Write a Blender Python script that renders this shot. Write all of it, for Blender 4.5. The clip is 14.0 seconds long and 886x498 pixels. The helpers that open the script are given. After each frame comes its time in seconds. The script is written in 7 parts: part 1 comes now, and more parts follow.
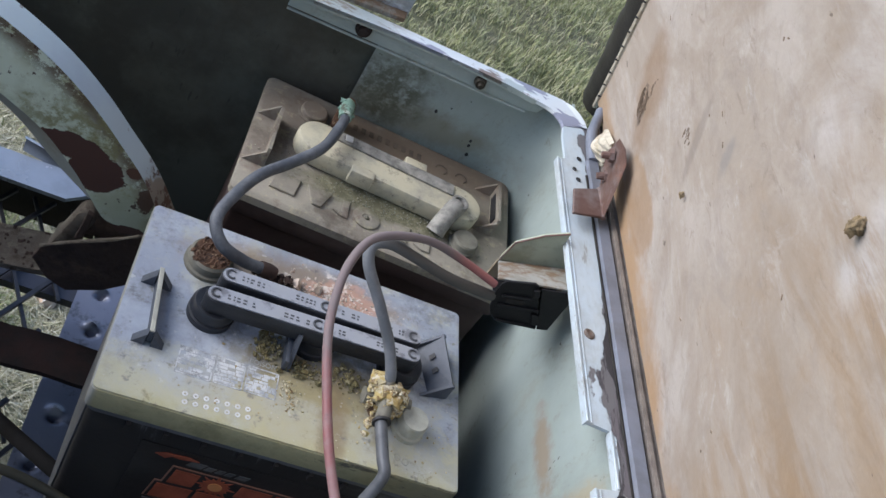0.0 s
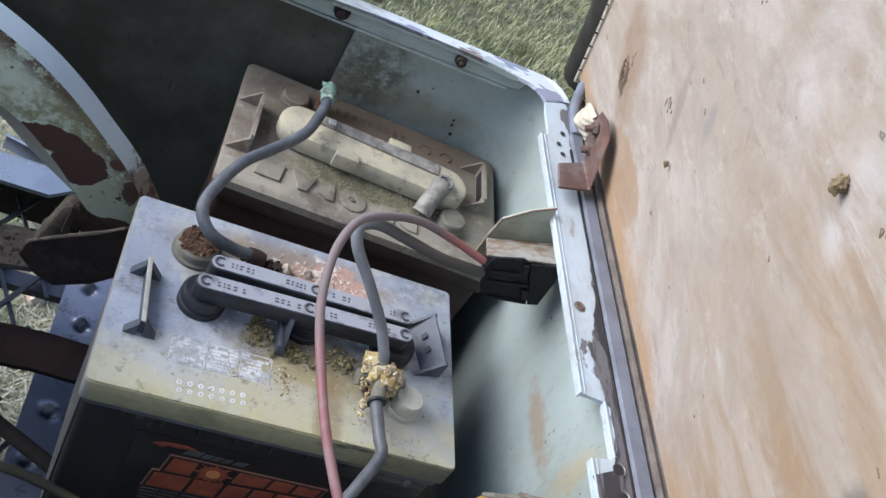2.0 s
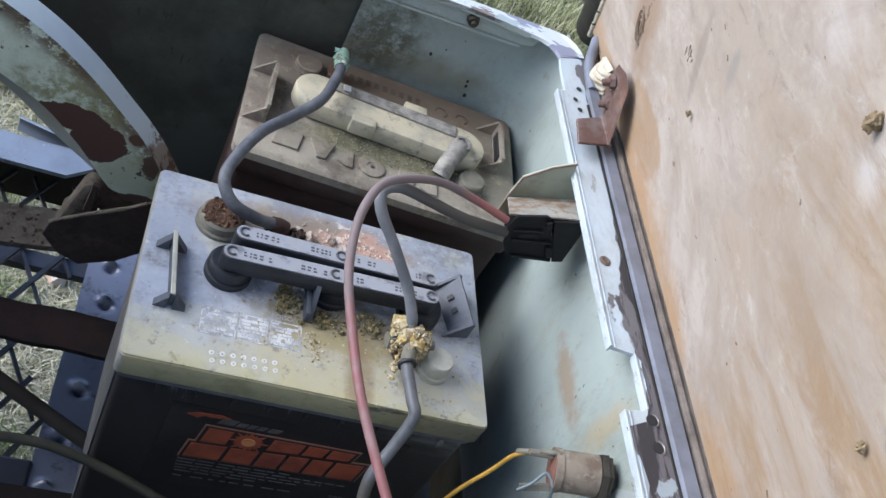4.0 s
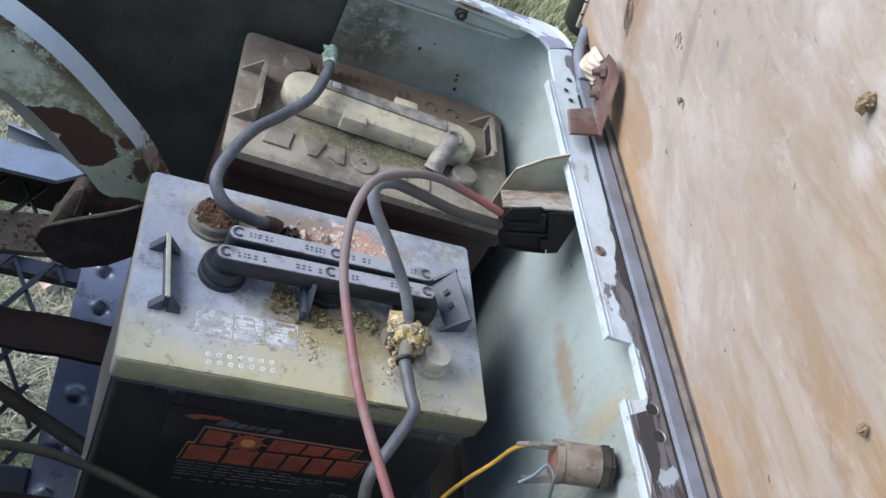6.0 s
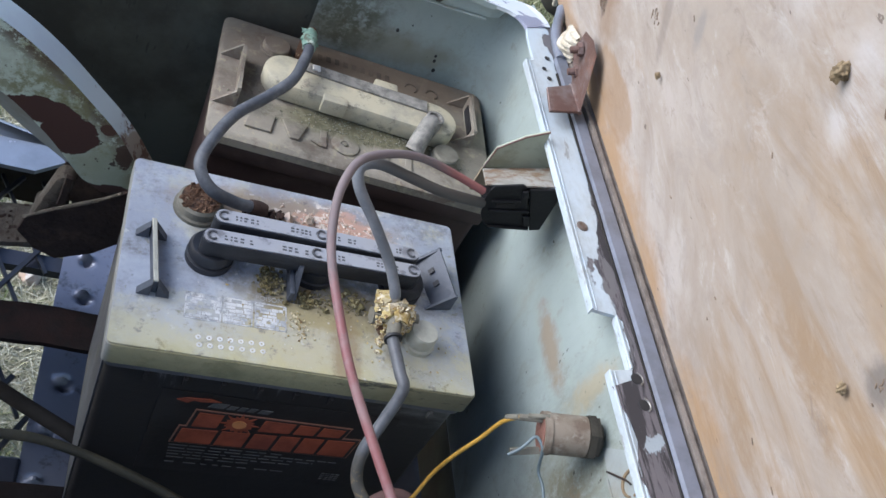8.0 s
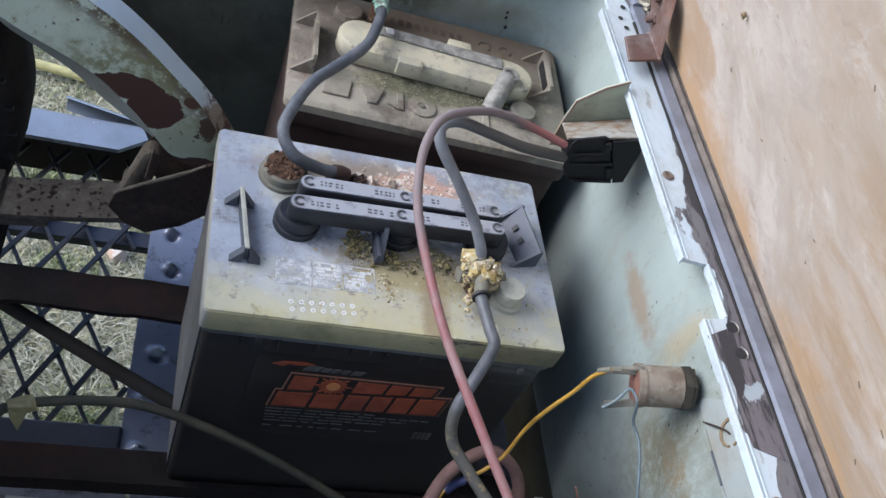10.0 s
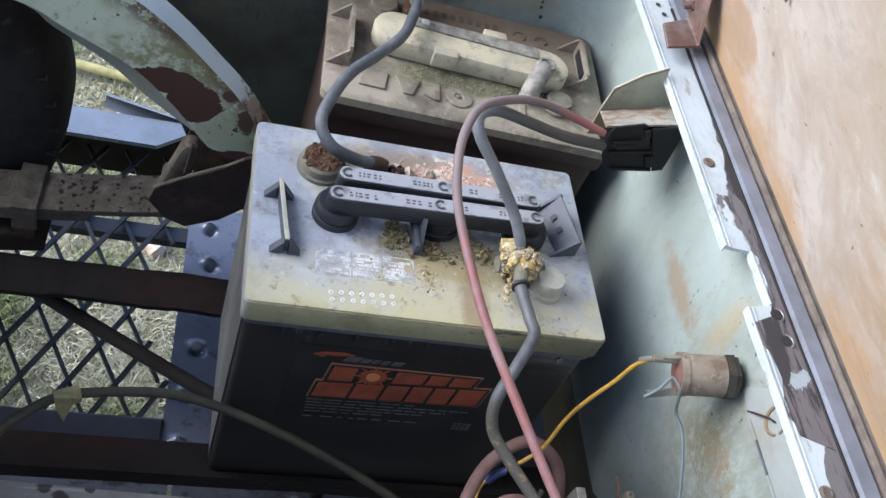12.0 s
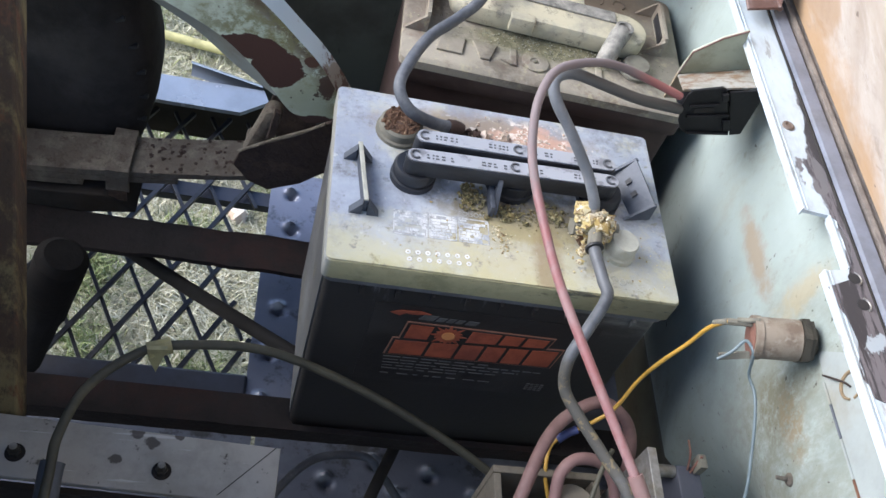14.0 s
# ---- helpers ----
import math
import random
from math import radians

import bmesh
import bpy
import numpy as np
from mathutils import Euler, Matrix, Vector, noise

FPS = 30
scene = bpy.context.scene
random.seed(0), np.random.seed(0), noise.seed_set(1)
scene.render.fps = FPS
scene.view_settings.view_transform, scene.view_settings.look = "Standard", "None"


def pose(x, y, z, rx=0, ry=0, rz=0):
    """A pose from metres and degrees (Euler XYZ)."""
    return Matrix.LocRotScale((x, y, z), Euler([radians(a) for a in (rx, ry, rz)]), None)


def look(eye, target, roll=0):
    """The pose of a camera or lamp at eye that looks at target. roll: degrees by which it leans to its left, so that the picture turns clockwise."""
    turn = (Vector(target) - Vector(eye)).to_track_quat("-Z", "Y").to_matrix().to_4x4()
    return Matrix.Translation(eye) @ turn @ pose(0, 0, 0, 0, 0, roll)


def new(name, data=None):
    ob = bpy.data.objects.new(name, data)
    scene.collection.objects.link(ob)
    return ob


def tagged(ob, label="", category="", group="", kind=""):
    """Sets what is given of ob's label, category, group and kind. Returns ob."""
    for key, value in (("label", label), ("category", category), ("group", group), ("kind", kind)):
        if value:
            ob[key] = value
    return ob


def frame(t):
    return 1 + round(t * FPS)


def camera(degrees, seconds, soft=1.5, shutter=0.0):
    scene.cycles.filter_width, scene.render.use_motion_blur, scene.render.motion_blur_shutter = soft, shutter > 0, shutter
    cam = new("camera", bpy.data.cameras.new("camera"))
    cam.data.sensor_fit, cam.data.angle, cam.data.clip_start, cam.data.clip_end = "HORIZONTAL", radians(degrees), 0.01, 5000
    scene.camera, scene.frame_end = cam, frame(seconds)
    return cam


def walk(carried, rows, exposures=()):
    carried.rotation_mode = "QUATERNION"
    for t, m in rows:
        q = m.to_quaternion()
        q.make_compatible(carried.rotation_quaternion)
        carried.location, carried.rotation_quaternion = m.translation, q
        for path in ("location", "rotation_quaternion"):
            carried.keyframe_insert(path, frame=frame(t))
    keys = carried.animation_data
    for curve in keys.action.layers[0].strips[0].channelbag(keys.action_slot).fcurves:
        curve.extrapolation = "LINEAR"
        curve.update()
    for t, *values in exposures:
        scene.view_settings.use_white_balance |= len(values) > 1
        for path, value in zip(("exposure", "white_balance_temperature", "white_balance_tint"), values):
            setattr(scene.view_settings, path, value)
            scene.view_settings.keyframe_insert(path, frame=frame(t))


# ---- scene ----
cam = camera(51.5, 14.0)
PATH = [
    (0, (-0.017, -0.345, 0.771), (0.619, 1.075, -0.486), 36.9),
    (0.5, (-0.016, -0.346, 0.773), (0.617, 1.073, -0.486), 36.0),
    (1, (-0.018, -0.349, 0.77), (0.623, 1.063, -0.493), 35.3),
    (1.5, (-0.016, -0.349, 0.769), (0.622, 1.047, -0.514), 34.9),
    (2, (-0.017, -0.349, 0.769), (0.655, 1.046, -0.496), 35.6),
    (2.5, (-0.019, -0.349, 0.767), (0.656, 1.04, -0.503), 35.6),
    (3, (-0.021, -0.351, 0.766), (0.655, 1.023, -0.521), 34.9),
    (5.5, (-0.027, -0.352, 0.757), (0.648, 0.967, -0.586), 32.8),
    (6, (-0.024, -0.351, 0.76), (0.661, 0.985, -0.561), 32.4),
    (6.5, (-0.024, -0.353, 0.763), (0.693, 0.988, -0.536), 33.1),
    (7, (-0.025, -0.355, 0.764), (0.715, 0.985, -0.523), 33.4),
    (7.5, (-0.029, -0.36, 0.763), (0.716, 0.964, -0.538), 32.7),
    (8, (-0.031, -0.359, 0.761), (0.706, 0.947, -0.563), 32.5),
    (8.5, (-0.029, -0.359, 0.76), (0.702, 0.944, -0.569), 32.3),
    (9, (-0.034, -0.361, 0.759), (0.686, 0.92, -0.598), 31.5),
    (9.2, (-0.04, -0.36, 0.755), (0.666, 0.901, -0.627), 30.8),
    (11.3, (-0.042, -0.366, 0.75), (0.49, 0.904, -0.701), 25.0),
    (11.5, (-0.044, -0.364, 0.749), (0.499, 0.902, -0.701), 25.4),
    (12, (-0.045, -0.364, 0.747), (0.503, 0.899, -0.704), 25.4),
    (12.5, (-0.048, -0.368, 0.745), (0.466, 0.863, -0.745), 25.6),
    (13, (-0.046, -0.367, 0.745), (0.416, 0.865, -0.761), 25.0),
    (13.5, (-0.046, -0.372, 0.75), (0.377, 0.88, -0.752), 23.0),
    (14, (-0.047, -0.378, 0.753), (0.351, 0.843, -0.78), 21.9),
]
walk(cam, [(t, look(e, g, r)) for t, e, g, r in PATH], [(0.0, 0.73, 5980, 12), (1.0, 0.86, 5960, 12), (2.5, 1.00, 5900, 12), (6.5, 0.97, 5840, 12), (9.0, 0.96, 5820, 12), (11.5, 1.14, 5960, 12), (12.5, 1.28, 6000, 12), (14.0, 1.46, 6060, 12)])

# ---- world and light ----
world = bpy.data.worlds.new("world")
scene.world = world
world.use_nodes = True
wn, wl = world.node_tree.nodes, world.node_tree.links
sky = wn.new("ShaderNodeTexSky")
sky.sky_type, sky.sun_disc = "NISHITA", False
sky.sun_elevation, sky.sun_rotation = radians(32), radians(-80)
sky.air_density, sky.dust_density = 1.0, 1.5
wl.new(sky.outputs[0], wn["Background"].inputs[0])
wn["Background"].inputs[1].default_value = 0.15

sun = new("sun", bpy.data.lights.new("sun", "SUN"))
sun.data.energy, sun.data.angle, sun.data.color = 2.4, radians(46), (1.0, 0.985, 0.96)
sun.matrix_world = look((-1.44, 0.25, 0.912), (0.0, 0.0, 0.0))


# ---- material kit ----
def rgba(c):
    return (c[0], c[1], c[2], 1.0)


class Kit:
    """A node material put together from a base colour and layers of stains."""

    def __init__(self, name, base, rough=0.6, metal=0.0):
        self.m = bpy.data.materials.new(name)
        self.m.use_nodes = True
        self.n, self.l = self.m.node_tree.nodes, self.m.node_tree.links
        self.b = self.n["Principled BSDF"]
        self.co = self.n.new("ShaderNodeTexCoord").outputs["Object"]
        self.b.inputs["Roughness"].default_value = rough
        self.b.inputs["Metallic"].default_value = metal
        rgb = self.n.new("ShaderNodeRGB")
        rgb.outputs[0].default_value = rgba(base)
        self.col = rgb.outputs[0]
        self.rough = None
        self.base_rough = rough
        self.height = None

    def noise(self, scale, detail=6.0, rough=0.6, stretch=(1, 1, 1), shift=0.0, warp=0.0):
        mp = self.n.new("ShaderNodeMapping")
        mp.inputs["Scale"].default_value = stretch
        mp.inputs["Location"].default_value = (shift, shift * 1.7, shift * 0.3)
        self.l.new(self.co, mp.inputs[0])
        t = self.n.new("ShaderNodeTexNoise")
        t.inputs["Scale"].default_value, t.inputs["Detail"].default_value = scale, detail
        t.inputs["Roughness"].default_value, t.inputs["Distortion"].default_value = rough, warp
        self.l.new(mp.outputs[0], t.inputs["Vector"])
        return t.outputs["Fac"]

    def ramp(self, fac, lo, hi):
        r = self.n.new("ShaderNodeMapRange")
        r.interpolation_type = "SMOOTHSTEP"
        r.inputs["From Min"].default_value, r.inputs["From Max"].default_value = lo, hi
        self.l.new(fac, r.inputs["Value"])
        return r.outputs["Result"]

    def calc(self, op, a, b):
        k = self.n.new("ShaderNodeMath")
        k.operation = op
        for i, v in enumerate((a, b)):
            if isinstance(v, (int, float)):
                k.inputs[i].default_value = v
            else:
                self.l.new(v, k.inputs[i])
        return k.outputs[0]

    def blob(self, centre, size, edge=0.35, scale=60, ragged=0.5, shift=0.0):
        """A stain with a place and a ragged outline: 1 inside, 0 outside."""
        mp = self.n.new("ShaderNodeVectorMath")
        mp.operation = "SUBTRACT"
        mp.inputs[1].default_value = centre
        self.l.new(self.co, mp.inputs[0])
        dv = self.n.new("ShaderNodeVectorMath")
        dv.operation = "DIVIDE"
        dv.inputs[1].default_value = size
        self.l.new(mp.outputs[0], dv.inputs[0])
        ln = self.n.new("ShaderNodeVectorMath")
        ln.operation = "LENGTH"
        self.l.new(dv.outputs[0], ln.inputs[0])
        n = self.noise(scale, 5, 0.65, shift=shift)
        d = self.calc("ADD", ln.outputs["Value"], self.calc("MULTIPLY", self.calc("SUBTRACT", n, 0.5), ragged * 2))
        return self.ramp(d, 1.0 + edge / 2, 1.0 - edge / 2)

    def away(self, x, z):
        """Distance from a line along y."""
        v = self.n.new("ShaderNodeCombineXYZ")
        self.l.new(self.calc("SUBTRACT", self.axis(0), x), v.inputs[0])
        self.l.new(self.calc("SUBTRACT", self.axis(2), z), v.inputs[2])
        ln = self.n.new("ShaderNodeVectorMath")
        ln.operation = "LENGTH"
        self.l.new(v.outputs[0], ln.inputs[0])
        return ln.outputs["Value"]

    def random(self, lo, hi):
        o = self.n.new("ShaderNodeObjectInfo")
        return self.ramp(o.outputs["Random"], lo, hi)

    def axis(self, i):
        s = self.n.new("ShaderNodeSeparateXYZ")
        self.l.new(self.co, s.inputs[0])
        return s.outputs[i]

    def over(self, colour, mask, amount=1.0, rough=None):
        mx = self.n.new("ShaderNodeMix")
        mx.data_type = "RGBA"
        f = mask if amount == 1.0 else self.calc("MULTIPLY", mask, amount)
        self.l.new(f, mx.inputs[0])
        self.l.new(self.col, mx.inputs[6])
        mx.inputs[7].default_value = rgba(colour)
        self.col = mx.outputs[2]
        if rough is not None:
            rm = self.n.new("ShaderNodeMix")
            self.l.new(f, rm.inputs[0])
            if self.rough is None:
                rm.inputs[2].default_value = self.base_rough
            else:
                self.l.new(self.rough, rm.inputs[2])
            rm.inputs[3].default_value = rough
            self.rough = rm.outputs[0]
        return self

    def grains(self, *colours):
        """Each loose grain takes its own colour."""
        g = self.n.new("ShaderNodeNewGeometry")
        n = len(colours) + 1
        for i, c in enumerate(colours):
            self.over(c, self.ramp(g.outputs["Random Per Island"], (i + 1) / n - 0.02, (i + 1) / n + 0.02), 0.75)
        return self

    def relief(self, fac, metres):
        h = self.calc("MULTIPLY", fac, metres)
        self.height = h if self.height is None else self.calc("ADD", self.height, h)
        return self

    def done(self):
        self.l.new(self.col, self.b.inputs["Base Color"])
        if self.rough is not None:
            self.l.new(self.rough, self.b.inputs["Roughness"])
        if self.height is not None:
            bp = self.n.new("ShaderNodeBump")
            bp.inputs["Distance"].default_value = 1.0
            bp.inputs["Strength"].default_value = 1.0
            self.l.new(self.height, bp.inputs["Height"])
            self.l.new(bp.outputs[0], self.b.inputs["Normal"])
        return self.m


def simple(name, base, rough=0.6, metal=0.0, dark=0.5, scale=40, bump=0.0006, dirt=None, gloss=0.5):
    k = Kit(name, base, rough, metal)
    k.b.inputs["Specular IOR Level"].default_value = gloss
    n = k.noise(scale, 8, 0.65)
    k.over([c * dark for c in base], k.ramp(n, 0.62, 0.3), 0.8)
    if dirt:
        k.over(dirt, k.ramp(k.noise(scale * 0.35, 6, 0.7, shift=3.1), 0.48, 0.68), 0.75, min(1.0, rough + 0.25))
    k.relief(k.noise(scale * 6, 4, 0.6), bump)
    return k.done()


# ---- materials ----
RUST = (0.13, 0.055, 0.028)
DARK_RUST = (0.055, 0.027, 0.018)

k = Kit("mint_paint", (0.331, 0.382, 0.359), 0.42)
k.over((0.253, 0.294, 0.274), k.ramp(k.noise(9, 6, 0.6), 0.35, 0.65), 0.8)
k.over((0.248, 0.253, 0.193), k.ramp(k.noise(22, 9, 0.8, (1, 1, 0.5), 2.0), 0.50, 0.70), 0.55, 0.8)
k.over((0.184, 0.170, 0.106), k.ramp(k.noise(55, 8, 0.8, (1, 1, 0.7), 5.0), 0.55, 0.70), 0.45, 0.85)
# greenish soil on the near wall, deepened to stand in for shade
k.over((0.180, 0.200, 0.172), k.calc("MULTIPLY", k.blob((0.33, -0.13, 0.24), (0.05, 0.13, 0.16), 1.0, 24, 0.5, 41.0), k.ramp(k.noise(34, 8, 0.78, (1, 1, 0.5), 43.0), 0.30, 0.62)), 0.85, 0.8)
k.over((0.230, 0.156, 0.087), k.blob((0.33, 0.052, 0.264), (0.05, 0.036, 0.012), 1.1, 90, 0.9), 0.7, 0.85)
k.over((0.331, 0.248, 0.120), k.blob((0.33, -0.013, 0.300), (0.05, 0.010, 0.030), 1.2, 110, 1.0, 4.0), 0.5, 0.85)
k.over((0.161, 0.156, 0.110), k.calc("MULTIPLY", k.blob((0.33, -0.095, 0.225), (0.05, 0.075, 0.085), 1.2, 30, 0.9, 6.0), k.ramp(k.noise(60, 8, 0.8, (1, 1, 0.6), 31.0), 0.38, 0.62)), 0.7, 0.9)
k.over((0.133, 0.124, 0.078), k.calc("MULTIPLY", k.blob((0.33, -0.068, 0.240), (0.05, 0.022, 0.040), 1.0, 60, 0.9, 16.0), k.ramp(k.noise(90, 7, 0.8, shift=33.0), 0.36, 0.56)), 0.85, 0.9)
k.over((0.18, 0.16, 0.095), k.blob((0.20, 0.385, 0.268), (0.09, 0.06, 0.018), 1.2, 50, 0.8, 5.0), 0.6, 0.9)
k.over((0.078, 0.074, 0.039), k.calc("MULTIPLY", k.blob((0.166, 0.385, 0.290), (0.036, 0.06, 0.038), 1.3, 60, 0.8, 2.0), k.ramp(k.noise(70, 8, 0.78, shift=47.0), 0.34, 0.56)), 0.85, 0.9)
k.over((0.184, 0.138, 0.074), k.calc("MULTIPLY", k.blob((0.33, -0.090, 0.252), (0.05, 0.026, 0.014), 1.0, 60, 0.9, 8.0), k.ramp(k.noise(110, 6, 0.75, shift=35.0), 0.40, 0.56)), 0.8, 0.9)
k.over((0.055, 0.046, 0.032), k.ramp(k.noise(110, 3, 0.5, (1, 1, 0.7), 9.0), 0.72, 0.75), 0.8, 0.8)
k.over((0.046, 0.041, 0.028), k.calc("MULTIPLY", k.ramp(k.axis(1), 0.02, -0.05), k.ramp(k.noise(150, 3, 0.5, shift=39.0), 0.69, 0.72)), 0.8, 0.9)
k.relief(k.noise(300, 3, 0.6), 0.00012).relief(k.noise(6, 3, 0.5), 0.002)
MINT = k.done()

# grimy mint whose base is also darkened to hold the wall's shade
k = Kit("grimy_shaded_mint", (0.078, 0.084, 0.066), 0.6)
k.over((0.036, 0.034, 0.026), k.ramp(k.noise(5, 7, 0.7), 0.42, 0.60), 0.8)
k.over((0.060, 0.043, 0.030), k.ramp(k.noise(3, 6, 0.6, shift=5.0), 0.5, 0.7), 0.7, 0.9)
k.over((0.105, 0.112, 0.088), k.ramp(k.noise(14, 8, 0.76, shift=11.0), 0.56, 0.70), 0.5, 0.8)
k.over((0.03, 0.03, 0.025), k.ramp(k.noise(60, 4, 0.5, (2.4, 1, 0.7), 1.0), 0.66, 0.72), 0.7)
k.relief(k.noise(200, 4, 0.6), 0.0002)
GRIMYSHADE = k.done()

k = Kit("flange_paint", (0.43, 0.50, 0.55), 0.4)
k.over((0.45, 0.49, 0.50), k.ramp(k.noise(24, 6, 0.6), 0.4, 0.65), 0.7)
k.over((0.30, 0.315, 0.31), k.ramp(k.noise(16, 8, 0.74, (1, 0.5, 1), 12.0), 0.46, 0.66), 0.75, 0.7)
k.over((0.20, 0.185, 0.155), k.ramp(k.noise(60, 7, 0.75, (1.4, 0.4, 1), 15.0), 0.60, 0.66), 0.6, 0.8)
peel = k.ramp(k.calc("ADD", k.noise(20, 5, 0.5, (1, 0.6, 1)), k.calc("ADD", k.calc("MULTIPLY", k.calc("SUBTRACT", k.axis(0), 0.320), 15.0), k.calc("SUBTRACT", k.calc("MULTIPLY", k.ramp(k.axis(1), 0.14, 0.03), 0.125), k.calc("MULTIPLY", k.ramp(k.axis(1), 0.17, 0.24), 0.14)))), 0.575, 0.59)
k.over((0.125, 0.118, 0.122), peel, 1.0, 0.8)
k.over((0.047, 0.042, 0.047), k.calc("MULTIPLY", peel, k.ramp(k.noise(70, 6, 0.7, (1.5, 0.25, 1), 3.0), 0.54, 0.6)), 0.9, 0.85)
k.over((0.16, 0.125, 0.095), k.ramp(k.noise(55, 6, 0.7, shift=7.0), 0.67, 0.70), 0.7, 0.85)
k.relief(k.calc("SUBTRACT", 1.0, peel), 0.0003)
FLANGE = k.done()

k = Kit("far_flange_paint", (0.36, 0.41, 0.42), 0.4)
k.over((0.25, 0.285, 0.275), k.ramp(k.noise(20, 7, 0.68, shift=2.0), 0.48, 0.68), 0.6)
right = k.ramp(k.axis(0), 0.11, 0.16)
k.over((0.60, 0.64, 0.67), k.calc("MULTIPLY", right, k.ramp(k.noise(15, 5, 0.6, (0.7, 1.6, 1), 1.0), 0.42, 0.45)), 0.95, 0.45)
k.over((0.21, 0.22, 0.30), k.calc("MULTIPLY", right, k.ramp(k.noise(34, 5, 0.55, (0.6, 1.3, 1)), 0.53, 0.55)), 0.9, 0.6)
k.over((0.12, 0.075, 0.05), k.ramp(k.noise(30, 7, 0.68, (0.5, 1.6, 1), 4.0), 0.60, 0.63), 0.85, 0.85)
k.over((0.17, 0.125, 0.08), k.calc("MULTIPLY", k.ramp(k.axis(0), 0.17, 0.11), k.ramp(k.noise(40, 7, 0.7, (0.5, 1.2, 1), 9.0), 0.44, 0.54)), 0.85, 0.9)
k.relief(k.noise(180, 5, 0.7), 0.0003)
FARFLANGE = k.done()

k = Kit("arch_paint", (0.583, 0.652, 0.528), 0.5)
k.over((0.422, 0.472, 0.348), k.ramp(k.noise(18, 6, 0.65), 0.42, 0.66), 0.8)
k.over((0.248, 0.235, 0.106), k.ramp(k.noise(34, 8, 0.75, shift=3.0), 0.55, 0.66), 0.7, 0.9)
rim = k.away(-0.2526, 0.0668)
k.over((0.298, 0.292, 0.137), k.calc("MULTIPLY", k.ramp(rim, 0.266, 0.294), k.ramp(k.noise(45, 8, 0.78, shift=14.0), 0.40, 0.60)), 0.75, 0.9)
k.over((0.093, 0.056, 0.032), k.calc("MULTIPLY", k.ramp(rim, 0.275, 0.293), k.ramp(k.noise(70, 8, 0.76, shift=21.0), 0.42, 0.50)), 0.9, 0.95)
k.over((0.199, 0.186, 0.081), k.calc("MULTIPLY", k.blob((-0.065, 0.2, 0.268), (0.055, 0.05, 0.020), 1.0, 40, 0.9, 6.0), k.ramp(k.noise(80, 7, 0.75, shift=24.0), 0.42, 0.58)), 0.85, 0.9)
k.over((0.298, 0.292, 0.156), k.blob((-0.012, 0.2, 0.205), (0.030, 0.05, 0.030), 1.0, 40, 0.8, 8.0), 0.6, 0.9)
k.over(DARK_RUST, k.ramp(k.noise(85, 5, 0.62, shift=1.0), 0.64, 0.67), 0.9, 0.9)
k.over((0.068, 0.032, 0.023), k.blob((-0.072, 0.2, 0.249), (0.028, 0.05, 0.013), 0.06, 44, 0.6), 1.0, 0.95)
k.over((0.068, 0.032, 0.023), k.blob((-0.049, 0.2, 0.233), (0.021, 0.05, 0.021), 0.06, 44, 0.5, 2.0), 1.0, 0.95)
k.over((0.087, 0.043, 0.027), k.blob((-0.022, 0.2, 0.245), (0.006, 0.05, 0.006), 0.1, 80, 0.6, 4.0), 1.0, 0.95)
k.over((0.075, 0.040, 0.025), k.blob((-0.006, 0.2, 0.222), (0.007, 0.05, 0.014), 0.15, 90, 0.9, 5.0), 0.95, 0.95)
k.over((0.062, 0.032, 0.023), k.blob((-0.010, 0.2, 0.172), (0.06, 0.05, 0.014), 0.1, 40, 0.5, 3.0), 1.0, 0.95)
k.relief(k.noise(220, 4, 0.6), 0.0003)
ARCH = k.done()

k = Kit("arch_lip_paint", (0.481, 0.557, 0.578), 0.4)
k.over((0.250, 0.225, 0.188), k.ramp(k.noise(70, 6, 0.7, shift=2.0), 0.66, 0.70), 0.8, 0.9)
k.over((0.409, 0.461, 0.511), k.ramp(k.noise(16, 5, 0.6), 0.45, 0.65), 0.6)
k.over((0.250, 0.188, 0.125), k.blob((0.008, 0.21, 0.214), (0.030, 0.04, 0.030), 0.3, 60, 0.9), 0.85, 0.95)
k.over((0.112, 0.056, 0.035), k.calc("MULTIPLY", k.blob((0.005, 0.21, 0.218), (0.034, 0.04, 0.034), 0.3, 50, 0.6), k.ramp(k.noise(90, 6, 0.7, shift=5.0), 0.50, 0.56)), 0.9, 0.95)
ARCHLIP = k.done()

k = Kit("battery_lid_grey", (0.252, 0.278, 0.330), 0.62)
k.over((0.386, 0.417, 0.465), k.ramp(k.noise(10, 8, 0.66), 0.36, 0.64), 0.9, 0.8)
k.over((0.142, 0.148, 0.160), k.ramp(k.noise(20, 9, 0.78, shift=11.0), 0.49, 0.66), 0.8, 0.7)
k.over((0.419, 0.407, 0.296), k.ramp(k.noise(16, 8, 0.74, shift=17.0), 0.50, 0.66), 0.55, 0.9)
k.over((0.468, 0.431, 0.246), k.ramp(k.calc("ADD", k.axis(1), k.calc("MULTIPLY", k.noise(20, 7, 0.74), 0.10)), 0.105, 0.035), 0.65, 0.9)
k.over((0.493, 0.456, 0.271), k.calc("MULTIPLY", k.ramp(k.axis(0), 0.012, 0.09), k.ramp(k.noise(30, 7, 0.75, shift=6.0), 0.50, 0.68)), 0.5, 0.95)
k.over((0.370, 0.333, 0.160), k.ramp(k.calc("ADD", k.axis(1), k.calc("MULTIPLY", k.noise(40, 6, 0.7, shift=2), 0.03)), 0.027, 0.008), 0.7, 0.95)
k.over((0.151, 0.118, 0.056), k.blob((0.152, 0.062, 0.25), (0.060, 0.026, 0.05), 0.7, 60, 0.9), 0.85, 0.95)
